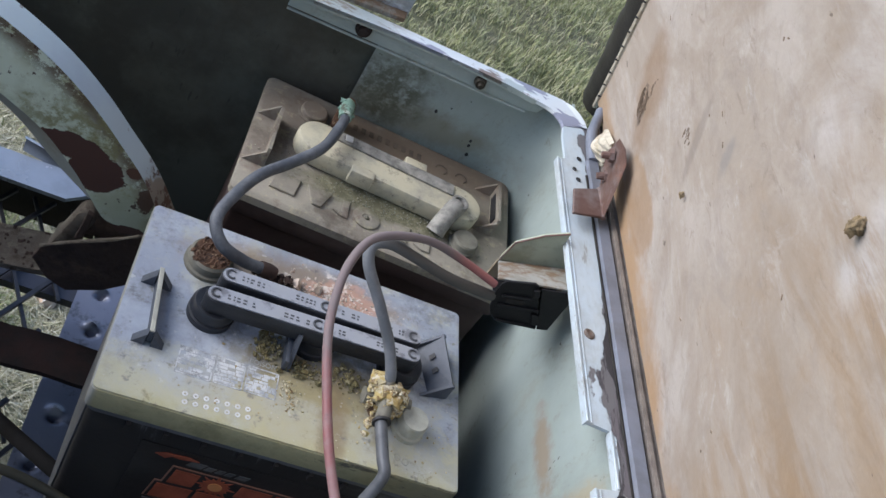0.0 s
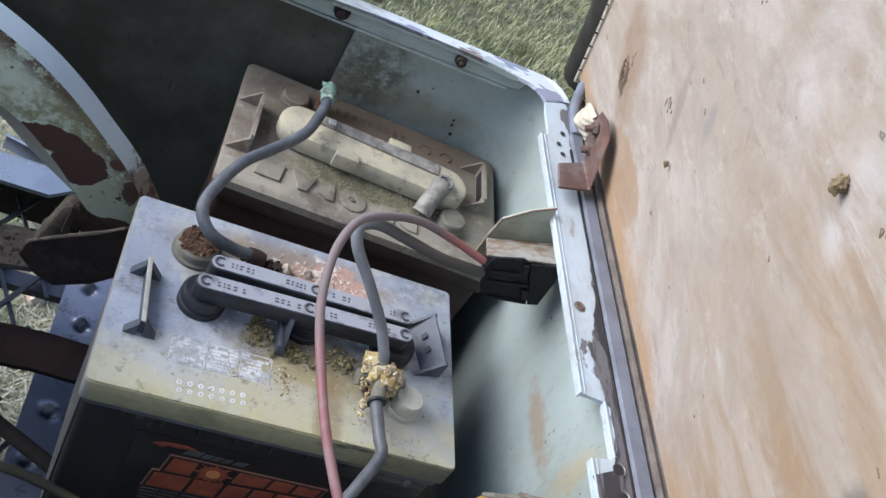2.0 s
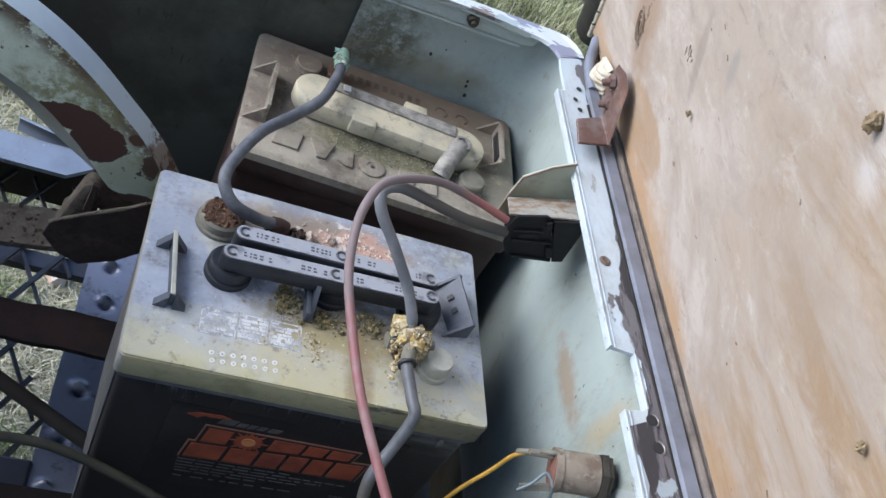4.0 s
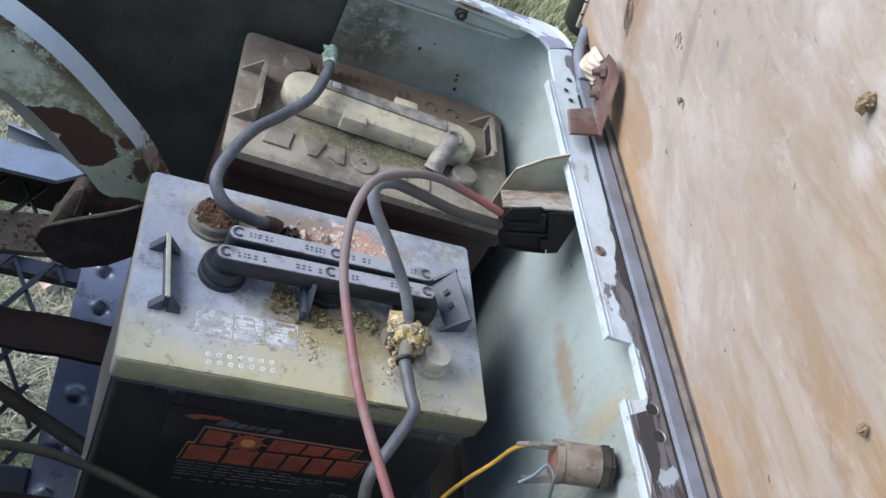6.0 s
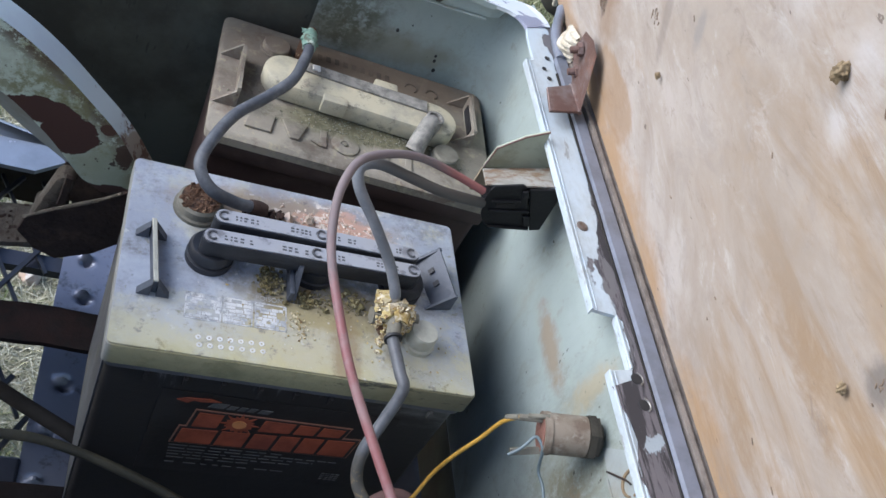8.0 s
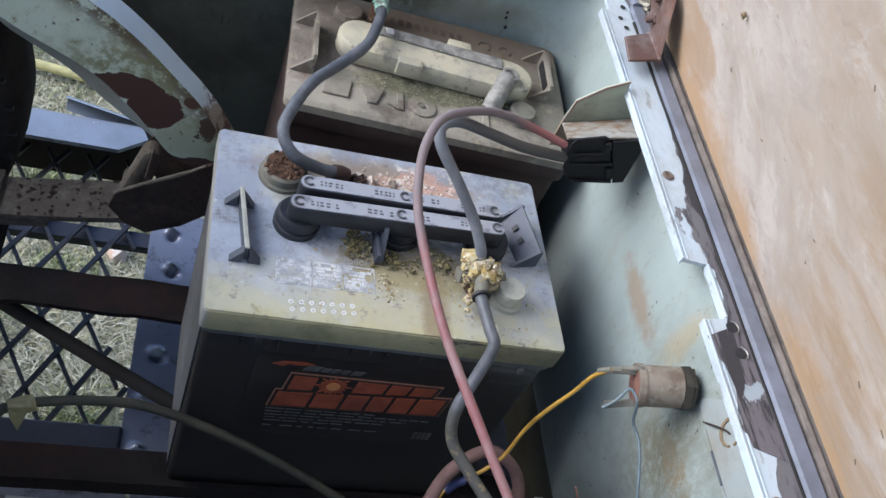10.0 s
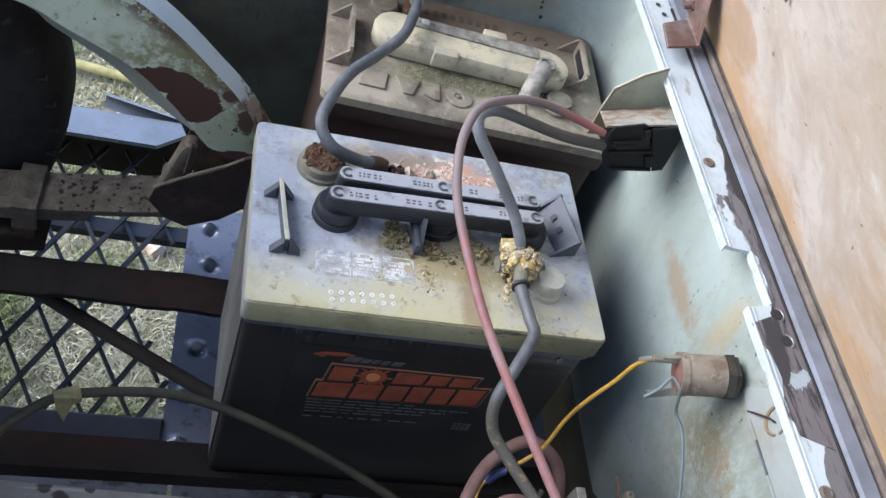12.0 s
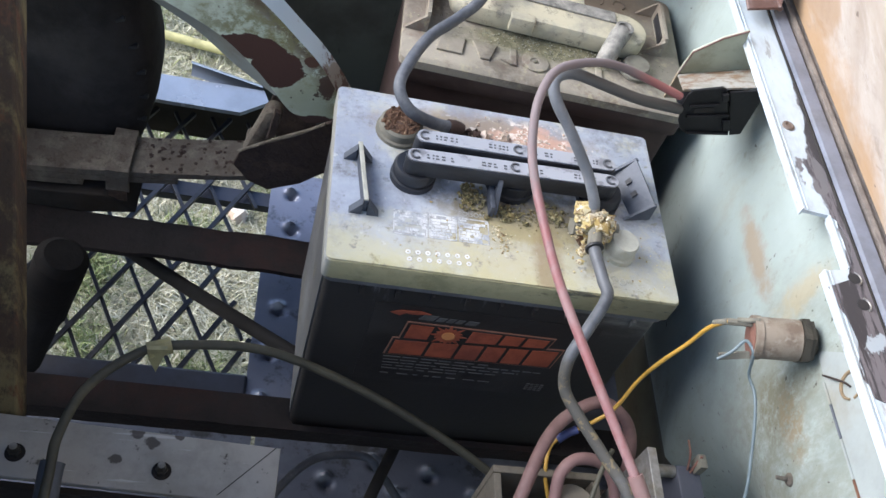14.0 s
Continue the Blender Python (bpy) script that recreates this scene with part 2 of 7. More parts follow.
k.over((0.381, 0.330, 0.162), k.blob((0.135, 0.030, 0.25), (0.070, 0.030, 0.05), 0.9, 38, 0.9, 15.0), 0.55, 0.95)
k.over((0.179, 0.118, 0.056), k.blob((0.163, 0.022, 0.25), (0.010, 0.036, 0.05), 0.9, 50, 0.8, 9.0), 0.6, 0.95)
k.over((0.162, 0.140, 0.062), k.ramp(k.noise(48, 8, 0.78, shift=25.0), 0.57, 0.66), 0.6, 0.95)
k.over((0.246, 0.185, 0.123), k.blob((0.122, 0.142, 0.25), (0.080, 0.022, 0.05), 0.9, 50, 0.7, 5.0), 0.8, 0.95)
k.over((0.542, 0.308, 0.222), k.blob((0.160, 0.140, 0.25), (0.034, 0.018, 0.05), 0.4, 70, 0.9, 2.0), 0.6, 0.95)
k.over((0.678, 0.616, 0.542), k.calc("MULTIPLY", k.blob((0.148, 0.144, 0.25), (0.05, 0.020, 0.05), 0.8, 60, 0.6, 3.0), k.ramp(k.noise(110, 5, 0.7, shift=4.0), 0.52, 0.60)), 0.85, 0.95)
# grime and contact shade round the vent caps, both in the colour
k.over((0.134, 0.134, 0.129), k.calc("MULTIPLY", k.blob((0.14, 0.092, 0.25), (0.120, 0.030, 0.05), 0.9, 40, 0.8, 27.0), k.ramp(k.noise(50, 8, 0.78, shift=29.0), 0.42, 0.60)), 0.7, 0.9)
k.over((0.111, 0.111, 0.118), k.ramp(k.noise(75, 6, 0.75, shift=13.0), 0.58, 0.67), 0.6)
k.over((0.542, 0.542, 0.517), k.ramp(k.noise(140, 4, 0.6, shift=8.0), 0.64, 0.72), 0.45)
k.relief(k.noise(260, 5, 0.65), 0.0005).relief(k.noise(40, 5, 0.6), 0.0008)
LID1 = k.done()

LIP = k.done()

k = Kit("battery_lid_grey", (0.252, 0.278, 0.330), 0.62)
k.over((0.386, 0.417, 0.465), k.ramp(k.noise(10, 8, 0.66), 0.36, 0.64), 0.9, 0.8)
k.over((0.142, 0.148, 0.160), k.ramp(k.noise(20, 9, 0.78, shift=11.0), 0.49, 0.66), 0.8, 0.7)
k.over((0.419, 0.407, 0.296), k.ramp(k.noise(16, 8, 0.74, shift=17.0), 0.50, 0.66), 0.55, 0.9)
k.over((0.468, 0.431, 0.246), k.ramp(k.calc("ADD", k.axis(1), k.calc("MULTIPLY", k.noise(20, 7, 0.74), 0.10)), 0.105, 0.035), 0.65, 0.9)
k.over((0.493, 0.456, 0.271), k.calc("MULTIPLY", k.ramp(k.axis(0), 0.012, 0.09), k.ramp(k.noise(30, 7, 0.75, shift=6.0), 0.50, 0.68)), 0.5, 0.95)
k.over((0.370, 0.333, 0.160), k.ramp(k.calc("ADD", k.axis(1), k.calc("MULTIPLY", k.noise(40, 6, 0.7, shift=2), 0.03)), 0.027, 0.008), 0.7, 0.95)
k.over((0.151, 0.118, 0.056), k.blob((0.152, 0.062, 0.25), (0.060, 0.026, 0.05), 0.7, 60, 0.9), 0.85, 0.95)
k.over((0.381, 0.330, 0.162), k.blob((0.135, 0.030, 0.25), (0.070, 0.030, 0.05), 0.9, 38, 0.9, 15.0), 0.55, 0.95)
k.over((0.179, 0.118, 0.056), k.blob((0.163, 0.022, 0.25), (0.010, 0.036, 0.05), 0.9, 50, 0.8, 9.0), 0.6, 0.95)
k.over((0.162, 0.140, 0.062), k.ramp(k.noise(48, 8, 0.78, shift=25.0), 0.57, 0.66), 0.6, 0.95)
k.over((0.246, 0.185, 0.123), k.blob((0.122, 0.142, 0.25), (0.080, 0.022, 0.05), 0.9, 50, 0.7, 5.0), 0.8, 0.95)
k.over((0.542, 0.308, 0.222), k.blob((0.160, 0.140, 0.25), (0.034, 0.018, 0.05), 0.4, 70, 0.9, 2.0), 0.6, 0.95)
k.over((0.678, 0.616, 0.542), k.calc("MULTIPLY", k.blob((0.148, 0.144, 0.25), (0.05, 0.020, 0.05), 0.8, 60, 0.6, 3.0), k.ramp(k.noise(110, 5, 0.7, shift=4.0), 0.52, 0.60)), 0.85, 0.95)
# dark mottling by the caps: grime plus painted occlusion
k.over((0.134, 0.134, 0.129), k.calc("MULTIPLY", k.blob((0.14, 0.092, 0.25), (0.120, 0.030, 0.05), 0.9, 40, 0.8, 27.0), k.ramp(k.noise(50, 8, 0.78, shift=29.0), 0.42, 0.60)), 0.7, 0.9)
k.over((0.111, 0.111, 0.118), k.ramp(k.noise(75, 6, 0.75, shift=13.0), 0.58, 0.67), 0.6)
k.over((0.542, 0.542, 0.517), k.ramp(k.noise(140, 4, 0.6, shift=8.0), 0.64, 0.72), 0.45)
k.relief(k.noise(260, 5, 0.65), 0.0005).relief(k.noise(40, 5, 0.6), 0.0008)
LID1 = k.done()

k = Kit("lip_moss", (0.31, 0.285, 0.16), 0.9)
k.over((0.20, 0.19, 0.10), k.ramp(k.noise(28, 7, 0.7), 0.45, 0.62), 0.8)
k.over((0.05, 0.048, 0.04), k.ramp(k.noise(34, 8, 0.75, (0.6, 1, 2.2), 2.0), 0.54, 0.62), 0.85)
k.over((0.30, 0.30, 0.28), k.ramp(k.axis(0), 0.006, 0.001), 0.85)
k.over((0.05, 0.05, 0.045), k.ramp(k.axis(0), 0.15, 0.26), 0.55)
k.relief(k.noise(220, 5, 0.65), 0.0006)
LIP = k.done()

k = Kit("battery_case_black", (0.020, 0.018, 0.017), 0.55)
k.over((0.050, 0.046, 0.038), k.ramp(k.noise(13, 8, 0.74, (1, 1, 1.6)), 0.48, 0.74), 0.75, 0.8)
k.over((0.24, 0.24, 0.24), k.ramp(k.calc("ADD", k.noise(85, 7, 0.75, (1, 1, 0.14), 4.0), k.calc("MULTIPLY", k.calc("SUBTRACT", k.axis(2), 0.215), 2.6)), 0.56, 0.72), 0.6, 0.9)
k.over((0.17, 0.17, 0.155), k.ramp(k.calc("ADD", k.calc("MULTIPLY", k.calc("SUBTRACT", k.axis(0), 0.20), 4.0), k.calc("ADD", k.noise(30, 7, 0.7, (0.5, 1, 2)), k.calc("MULTIPLY", k.calc("SUBTRACT", k.axis(2), 0.19), 7.0))), 0.62, 0.95), 0.8, 0.9)
k.relief(k.noise(200, 4, 0.6), 0.0002)
CASE1 = k.done()
# dusty scuffed side of the case
k = Kit("battery_case_dusty", (0.081, 0.082, 0.087), 0.55)
k.over((0.149, 0.155, 0.161), k.ramp(k.noise(18, 8, 0.74, (1, 1, 0.6)), 0.45, 0.66), 0.75, 0.9)
k.over((0.174, 0.167, 0.074), k.ramp(k.noise(22, 6, 0.7, shift=3.0), 0.56, 0.7), 0.6, 0.95)
CASE1S = k.done()

CAPBLACK = simple("vent_cap_black", (0.016, 0.018, 0.023), 0.5, 0, 0.5, 50, 0.0003, (0.038, 0.041, 0.047))
LUGGREY = simple("lug_grey", (0.062, 0.071, 0.090), 0.55, 0, 0.5, 50, 0.0003, (0.12, 0.13, 0.145))

k = Kit("bar_top_grey", (0.30, 0.31, 0.335), 0.6)
k.over((0.10, 0.10, 0.11), k.ramp(k.noise(60, 6, 0.7), 0.5, 0.64), 0.7)
k.over((0.30, 0.30, 0.29), k.ramp(k.noise(25, 5, 0.6, shift=4.0), 0.5, 0.7), 0.6)
BARTOP = k.done()
k = Kit("stained_paint", (0.27, 0.265, 0.235), 0.65)
k.over((0.18, 0.165, 0.13), k.ramp(k.noise(40, 8, 0.74), 0.44, 0.64), 0.8)
k.over((0.15, 0.085, 0.04), k.ramp(k.noise(26, 8, 0.74, shift=4.0), 0.47, 0.60), 0.85, 0.9)
STAINED = k.done()
k = Kit("bracket_paint", (0.31, 0.34, 0.26), 0.55)
k.over((0.20, 0.21, 0.14), k.ramp(k.noise(30, 7, 0.7), 0.45, 0.65), 0.8)
k.over((0.16, 0.085, 0.04), k.ramp(k.calc("ADD", k.axis(2), k.calc("MULTIPLY", k.noise(50, 6, 0.7), 0.016)), 0.331, 0.322), 0.7, 0.9)
BRACKET = k.done()
k = Kit("bare_primer", (0.12, 0.108, 0.115), 0.75)
k.over((0.022, 0.020, 0.022), k.ramp(k.noise(60, 6, 0.7, (1.6, 0.20, 1), 3.0), 0.47, 0.55), 0.9)
k.over((0.29, 0.33, 0.355), k.ramp(k.noise(26, 6, 0.55, (1, 0.6, 1), 6.0), 0.66, 0.675), 1.0)
k.relief(k.noise(200, 5, 0.7), 0.0004)
PRIMER = k.done()
DULLBROWN = simple("dull_brown_print", (0.13, 0.10, 0.072), 0.8)
FADED = simple("faded_dark_print", (0.075, 0.078, 0.085), 0.7)
FADEDWORD = simple("faded_pale_print", (0.38, 0.38, 0.36), 0.8, 0, 0.6, 120, 0.0001, (0.26, 0.26, 0.24))
k = Kit("worn_label_print", (0.60, 0.61, 0.605), 0.8)
k.over((0.30, 0.315, 0.335), k.ramp(k.noise(55, 8, 0.75), 0.44, 0.58), 0.9)
k.over((0.23, 0.235, 0.23), k.ramp(k.noise(170, 5, 0.7, shift=3.0), 0.55, 0.62), 0.8)
WORNLABEL = k.done()
MARK = simple("dark_marks", (0.02, 0.02, 0.022), 0.6)
PRINT = simple("worn_white_print", (0.70, 0.70, 0.68), 0.8, 0, 0.7, 90, 0.0001, (0.40, 0.40, 0.36))

k = Kit("battery_lid_brown", (0.164, 0.137, 0.108), 0.7)
k.over((0.274, 0.251, 0.199), k.ramp(k.noise(10, 7, 0.65), 0.36, 0.6), 0.85, 0.9)
k.over((0.126, 0.082, 0.060), k.ramp(k.noise(26, 7, 0.7, shift=2.0), 0.54, 0.66), 0.6)
k.over((0.340, 0.308, 0.207), k.ramp(k.noise(90, 6, 0.75, shift=5.0), 0.55, 0.63), 0.6, 0.95)
k.over((0.177, 0.177, 0.084), k.blob((0.19, 0.262, 0.255), (0.07, 0.016, 0.05), 1.0, 60, 0.9), 0.6, 0.95)
k.relief(k.noise(240, 6, 0.7), 0.0005)
k.over((0.093, 0.074, 0.054), k.ramp(k.noise(15, 8, 0.74, shift=12.0), 0.52, 0.68), 0.7, 0.9)
k.over((0.175, 0.125, 0.085), k.blob((0.205, 0.350, 0.255), (0.125, 0.026, 0.05), 0.9, 40, 0.7, 14.0), 0.75, 0.9)
k.over((0.095, 0.090, 0.050), k.calc("MULTIPLY", k.blob((0.185, 0.262, 0.255), (0.085, 0.018, 0.05), 0.8, 50, 0.8, 17.0), k.ramp(k.noise(110, 7, 0.78, shift=19.0), 0.38, 0.56)), 0.85, 0.95)
LID2 = k.done()
CASE2 = simple("battery_case_maroon", (0.046, 0.027, 0.023), 0.6, 0, 0.45, 22, 0.0003, (0.085, 0.065, 0.055))

k = Kit("cream_plastic", (0.46, 0.42, 0.30), 0.6)
k.over((0.29, 0.275, 0.225), k.ramp(k.noise(20, 7, 0.7), 0.42, 0.62), 0.85)
k.over((0.15, 0.14, 0.12), k.ramp(k.noise(60, 7, 0.78, shift=3.0), 0.54, 0.66), 0.75, 0.9)
k.relief(k.noise(250, 4, 0.6), 0.0003)
CREAM = k.done()
VENTTOP = simple("dusty_vent_top", (0.24, 0.23, 0.205), 0.85, 0, 0.30, 110, 0.0008, (0.40, 0.38, 0.33))
CAPDUST = simple("dusty_post_cap", (0.17, 0.16, 0.125), 0.8, 0, 0.5, 60, 0.0005, (0.11, 0.10, 0.065))
CAPPALE = simple("pale_post_cap", (0.40, 0.395, 0.33), 0.6, 0, 0.7, 60, 0.0004, (0.30, 0.27, 0.16))

k = Kit("crud_rust", (0.115, 0.060, 0.033), 0.95)
k.over((0.36, 0.27, 0.16), k.ramp(k.noise(190, 5, 0.7), 0.57, 0.66), 0.9)
k.over((0.05, 0.03, 0.02), k.ramp(k.noise(160, 5, 0.7, shift=4.0), 0.52, 0.62), 0.9)
k.relief(k.noise(300, 6, 0.8), 0.002)
CRUDRUST = k.done()
k = Kit("crud_yellow", (0.46, 0.36, 0.15), 0.95)
k.grains((0.36, 0.25, 0.08), (0.62, 0.55, 0.36), (0.20, 0.13, 0.055), (0.54, 0.43, 0.17), (0.66, 0.60, 0.44))
k.over((0.66, 0.60, 0.46), k.ramp(k.noise(150, 5, 0.7), 0.5, 0.62), 0.9)
k.over((0.15, 0.09, 0.045), k.ramp(k.noise(190, 5, 0.7, shift=4.0), 0.54, 0.62), 0.9)
k.relief(k.noise(300, 6, 0.8), 0.002)
CRUDYEL = k.done()
k = Kit("crud_olive", (0.14, 0.115, 0.060), 0.95)
k.grains((0.07, 0.062, 0.028), (0.24, 0.20, 0.08), (0.12, 0.085, 0.04), (0.14, 0.12, 0.05), (0.34, 0.30, 0.17))
k.over((0.09, 0.08, 0.04), k.ramp(k.noise(150, 5, 0.7), 0.5, 0.62), 0.9)
k.over((0.32, 0.27, 0.13), k.ramp(k.noise(190, 5, 0.7, shift=4.0), 0.62, 0.68), 0.9)
CRUDOLIVE = k.done()
GRIT = simple("pale_grit", (0.30, 0.29, 0.22), 0.95, 0, 0.5, 200, 0.0004, (0.16, 0.16, 0.10))
k = Kit("crud_white", (0.55, 0.47, 0.40), 0.9)
k.grains((0.42, 0.30, 0.22), (0.62, 0.58, 0.52), (0.26, 0.19, 0.13))
k.over((0.40, 0.27, 0.20), k.ramp(k.noise(120, 5, 0.7), 0.54, 0.66), 0.8)
CRUDWHITE = k.done()
k = Kit("verdigris", (0.17, 0.28, 0.22), 0.9)
k.over((0.42, 0.47, 0.40), k.ramp(k.noise(110, 5, 0.7), 0.48, 0.60), 0.85)
k.over((0.08, 0.07, 0.05), k.ramp(k.noise(90, 5, 0.7, shift=2.0), 0.52, 0.62), 0.9)
VERDI = k.done()

k = Kit("cable_grey", (0.070, 0.076, 0.088), 0.6)
k.over((0.15, 0.157, 0.165), k.ramp(k.noise(34, 8, 0.74), 0.45, 0.66), 0.75, 0.8)
k.over((0.05, 0.05, 0.055), k.ramp(k.noise(14, 5, 0.65, shift=3.0), 0.5, 0.66), 0.6)
CABLEGREY = k.done()
k = Kit("cable_red", (0.21, 0.082, 0.080), 0.55)
k.over((0.235, 0.155, 0.150), k.ramp(k.noise(26, 8, 0.72), 0.42, 0.62), 0.8, 0.75)
k.over((0.15, 0.08, 0.08), k.ramp(k.noise(50, 6, 0.7, shift=3.0), 0.58, 0.68), 0.6)
k.over((0.150, 0.128, 0.128), k.ramp(k.calc("ADD", k.axis(1), k.calc("MULTIPLY", k.calc("SUBTRACT", k.noise(60, 6, 0.7, shift=9.0), 0.5), 0.16)), -0.03, 0.05), 0.9, 0.75)
k.over((0.29, 0.10, 0.09), k.ramp(k.axis(0), 0.195, 0.225), 0.85)
CABLERED = k.done()
k = Kit("cable_grey_worn", (0.095, 0.100, 0.108), 0.5)
k.over((0.052, 0.054, 0.058), k.ramp(k.noise(40, 6, 0.7), 0.45, 0.62), 0.7)
k.over((0.075, 0.07, 0.058), k.blob((0.200, -0.080, 0.20), (0.06, 0.055, 0.04), 0.6, 50, 0.8), 0.9, 0.8)
k.over((0.22, 0.17, 0.09), k.calc("MULTIPLY", k.blob((0.205, -0.085, 0.195), (0.06, 0.05, 0.04), 0.7, 50, 0.6, 3.0), k.ramp(k.noise(90, 7, 0.75, shift=5.0), 0.54, 0.62)), 0.8, 0.9)
CABLEWORN = k.done()
CABLEPINK = simple("cable_red_dusty", (0.20, 0.115, 0.105), 0.65, 0, 0.5, 24, 0.0002, (0.21, 0.16, 0.145))
k = Kit("cable_grey_soiled", (0.13, 0.14, 0.155), 0.6)
k.over((0.22, 0.225, 0.235), k.ramp(k.noise(40, 6, 0.65), 0.45, 0.66), 0.7, 0.8)
k.over((0.050, 0.045, 0.038), k.ramp(k.axis(1), 0.098, 0.108), 0.9)
CABLESOIL = k.done()
CABLEDUST = simple("cable_black_dusty", (0.060, 0.057, 0.038), 0.65, 0, 0.4, 24, 0.0002, (0.13, 0.115, 0.07))
BLACKRUB = simple("black_rubber", (0.028, 0.026, 0.024), 0.85, 0, 0.5, 30, 0.0003, (0.024, 0.020, 0.016), 0.2)
YELLOW = simple("yellow_wire", (0.45, 0.265, 0.045), 0.45, 0, 0.7, 60, 0.0001)
PALEBLUE = simple("pale_blue_wire", (0.115, 0.150, 0.160), 0.5, 0, 0.7, 60, 0.0001)
BLUEWIRE = simple("blue_wire", (0.06, 0.08, 0.22), 0.5)
TAPE = simple("yellowed_tape", (0.42, 0.38, 0.18), 0.5)
TIN = simple("tinned_lug", (0.32, 0.31, 0.29), 0.45, 0.7, 0.5, 60, 0.0003, (0.16, 0.13, 0.08))
CONNECTOR = simple("black_plastic", (0.009, 0.009, 0.010), 0.5, 0, 0.6, 60, 0.0003, (0.018, 0.018, 0.019), 0.25)
RUSTY = simple("rust", RUST, 0.9, 0.1, 0.4, 34, 0.0012, (0.05, 0.028, 0.02))
RUSTDARK = simple("dark_rust", (0.028, 0.019, 0.015), 0.9, 0.0, 0.5, 30, 0.001, (0.055, 0.030, 0.021))
k = Kit("dusty_spring_steel", (0.115, 0.096, 0.075), 0.95)
k.over((0.209, 0.184, 0.147), k.ramp(k.noise(28, 8, 0.74), 0.46, 0.66), 0.8)
k.over((0.067, 0.050, 0.038), k.ramp(k.noise(60, 7, 0.75, shift=3.0), 0.52, 0.64), 0.85)
k.relief(k.noise(90, 7, 0.75), 0.006).relief(k.noise(28, 5, 0.6), 0.006)
SPRING = k.done()
k = Kit("flaking_rust", (0.048, 0.030, 0.023), 0.95)
k.over((0.085, 0.052, 0.037), k.ramp(k.noise(34, 8, 0.74), 0.48, 0.66), 0.85)
k.over((0.029, 0.018, 0.014), k.ramp(k.noise(50, 7, 0.75, shift=5.0), 0.50, 0.62), 0.85)
k.relief(k.noise(80, 7, 0.75), 0.006).relief(k.noise(24, 5, 0.6), 0.008)
FLAKY = k.done()
STRUTBLACK = simple("black_strut", (0.012, 0.011, 0.010), 0.85, 0.0, 0.6, 30, 0.0006, (0.022, 0.018, 0.015), 0.15)
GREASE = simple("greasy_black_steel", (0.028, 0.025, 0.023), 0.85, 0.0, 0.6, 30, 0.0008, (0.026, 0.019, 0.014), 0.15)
FRAMEDARK = simple("black_rusty_frame", (0.019, 0.015, 0.014), 0.85, 0.0, 0.5, 26, 0.0012, (0.036, 0.019, 0.016), 0.3)
BOLT = simple("bolt_steel", (0.20, 0.18, 0.16), 0.5, 0.6, 0.4, 80, 0.0004, RUST)

k = Kit("hinge_rust", (0.125, 0.072, 0.058), 0.6, 0.2)
k.over((0.21, 0.175, 0.165), k.ramp(k.noise(30, 6, 0.65), 0.45, 0.62), 0.8)
k.over((0.22, 0.085, 0.04), k.ramp(k.noise(22, 6, 0.7, shift=2.0), 0.54, 0.66), 0.7)
k.relief(k.noise(200, 5, 0.7), 0.0006)
HINGE = k.done()

k = Kit("deck_steel", (0.16, 0.178, 0.24), 0.32, 0.25)
k.over((0.20, 0.21, 0.26), k.ramp(k.noise(9, 6, 0.65), 0.42, 0.66), 0.7)
k.over((0.03, 0.03, 0.035), k.ramp(k.noise(26, 6, 0.7, shift=3.0), 0.55, 0.68), 0.7, 0.6)
k.relief(k.noise(18, 4, 0.6), 0.0015).relief(k.noise(160, 3, 0.6), 0.0003)
DECK = k.done()
# deck steel darkened for the shade under the cart, with grimy patches
k = Kit("shaded_deck_steel", (0.10, 0.107, 0.135), 0.4, 0.2)
k.over((0.17, 0.178, 0.215), k.ramp(k.noise(12, 6, 0.65), 0.48, 0.70), 0.7)
k.over((0.03, 0.028, 0.026), k.ramp(k.noise(30, 7, 0.72, shift=3.0), 0.52, 0.66), 0.8, 0.8)
k.relief(k.noise(18, 4, 0.6), 0.0015)
DECKSHADE = k.done()
# blue-black paint lightened so the base colour carries the sky's reflection
RAILPAINT = simple("sky_sheen_rail", (0.28, 0.32, 0.385), 0.20, 0.3, 0.7, 12, 0.0003, (0.22, 0.245, 0.295))
RAILDARK = simple("dark_cross_member", (0.045, 0.05, 0.07), 0.4, 0.2, 0.6, 14, 0.0003, (0.03, 0.03, 0.035))
MESHSTEEL = simple("mesh_steel", (0.040, 0.042, 0.052), 0.4, 0.3, 0.5, 60, 0.0003, (0.075, 0.072, 0.078))

k = Kit("aluminium_plate", (0.355, 0.341, 0.307), 0.6, 0.1)
k.over((0.260, 0.250, 0.218), k.ramp(k.noise(16, 7, 0.7), 0.42, 0.64), 0.8, 0.75)
k.over((0.044, 0.037, 0.030), k.ramp(k.noise(60, 7, 0.74, shift=2.0), 0.60, 0.66), 0.85, 0.9)
k.over((0.627, 0.614, 0.586), k.ramp(k.noise(60, 4, 0.6, (0.3, 3, 1), 3.0), 0.6, 0.7), 0.5)
k.over((0.055, 0.048, 0.040), k.blob((-0.116, -0.050, 0.06), (0.0055, 0.0044, 0.05), 0.3, 160, 0.9, 50.0), 0.85, 0.9)
k.over((0.055, 0.048, 0.040), k.blob((-0.104, -0.057, 0.06), (0.0060, 0.0048, 0.05), 0.3, 160, 0.9, 51.0), 0.85, 0.9)
k.over((0.055, 0.048, 0.040), k.blob((-0.084, -0.050, 0.06), (0.0035, 0.0028, 0.05), 0.3, 160, 0.9, 52.0), 0.85, 0.9)
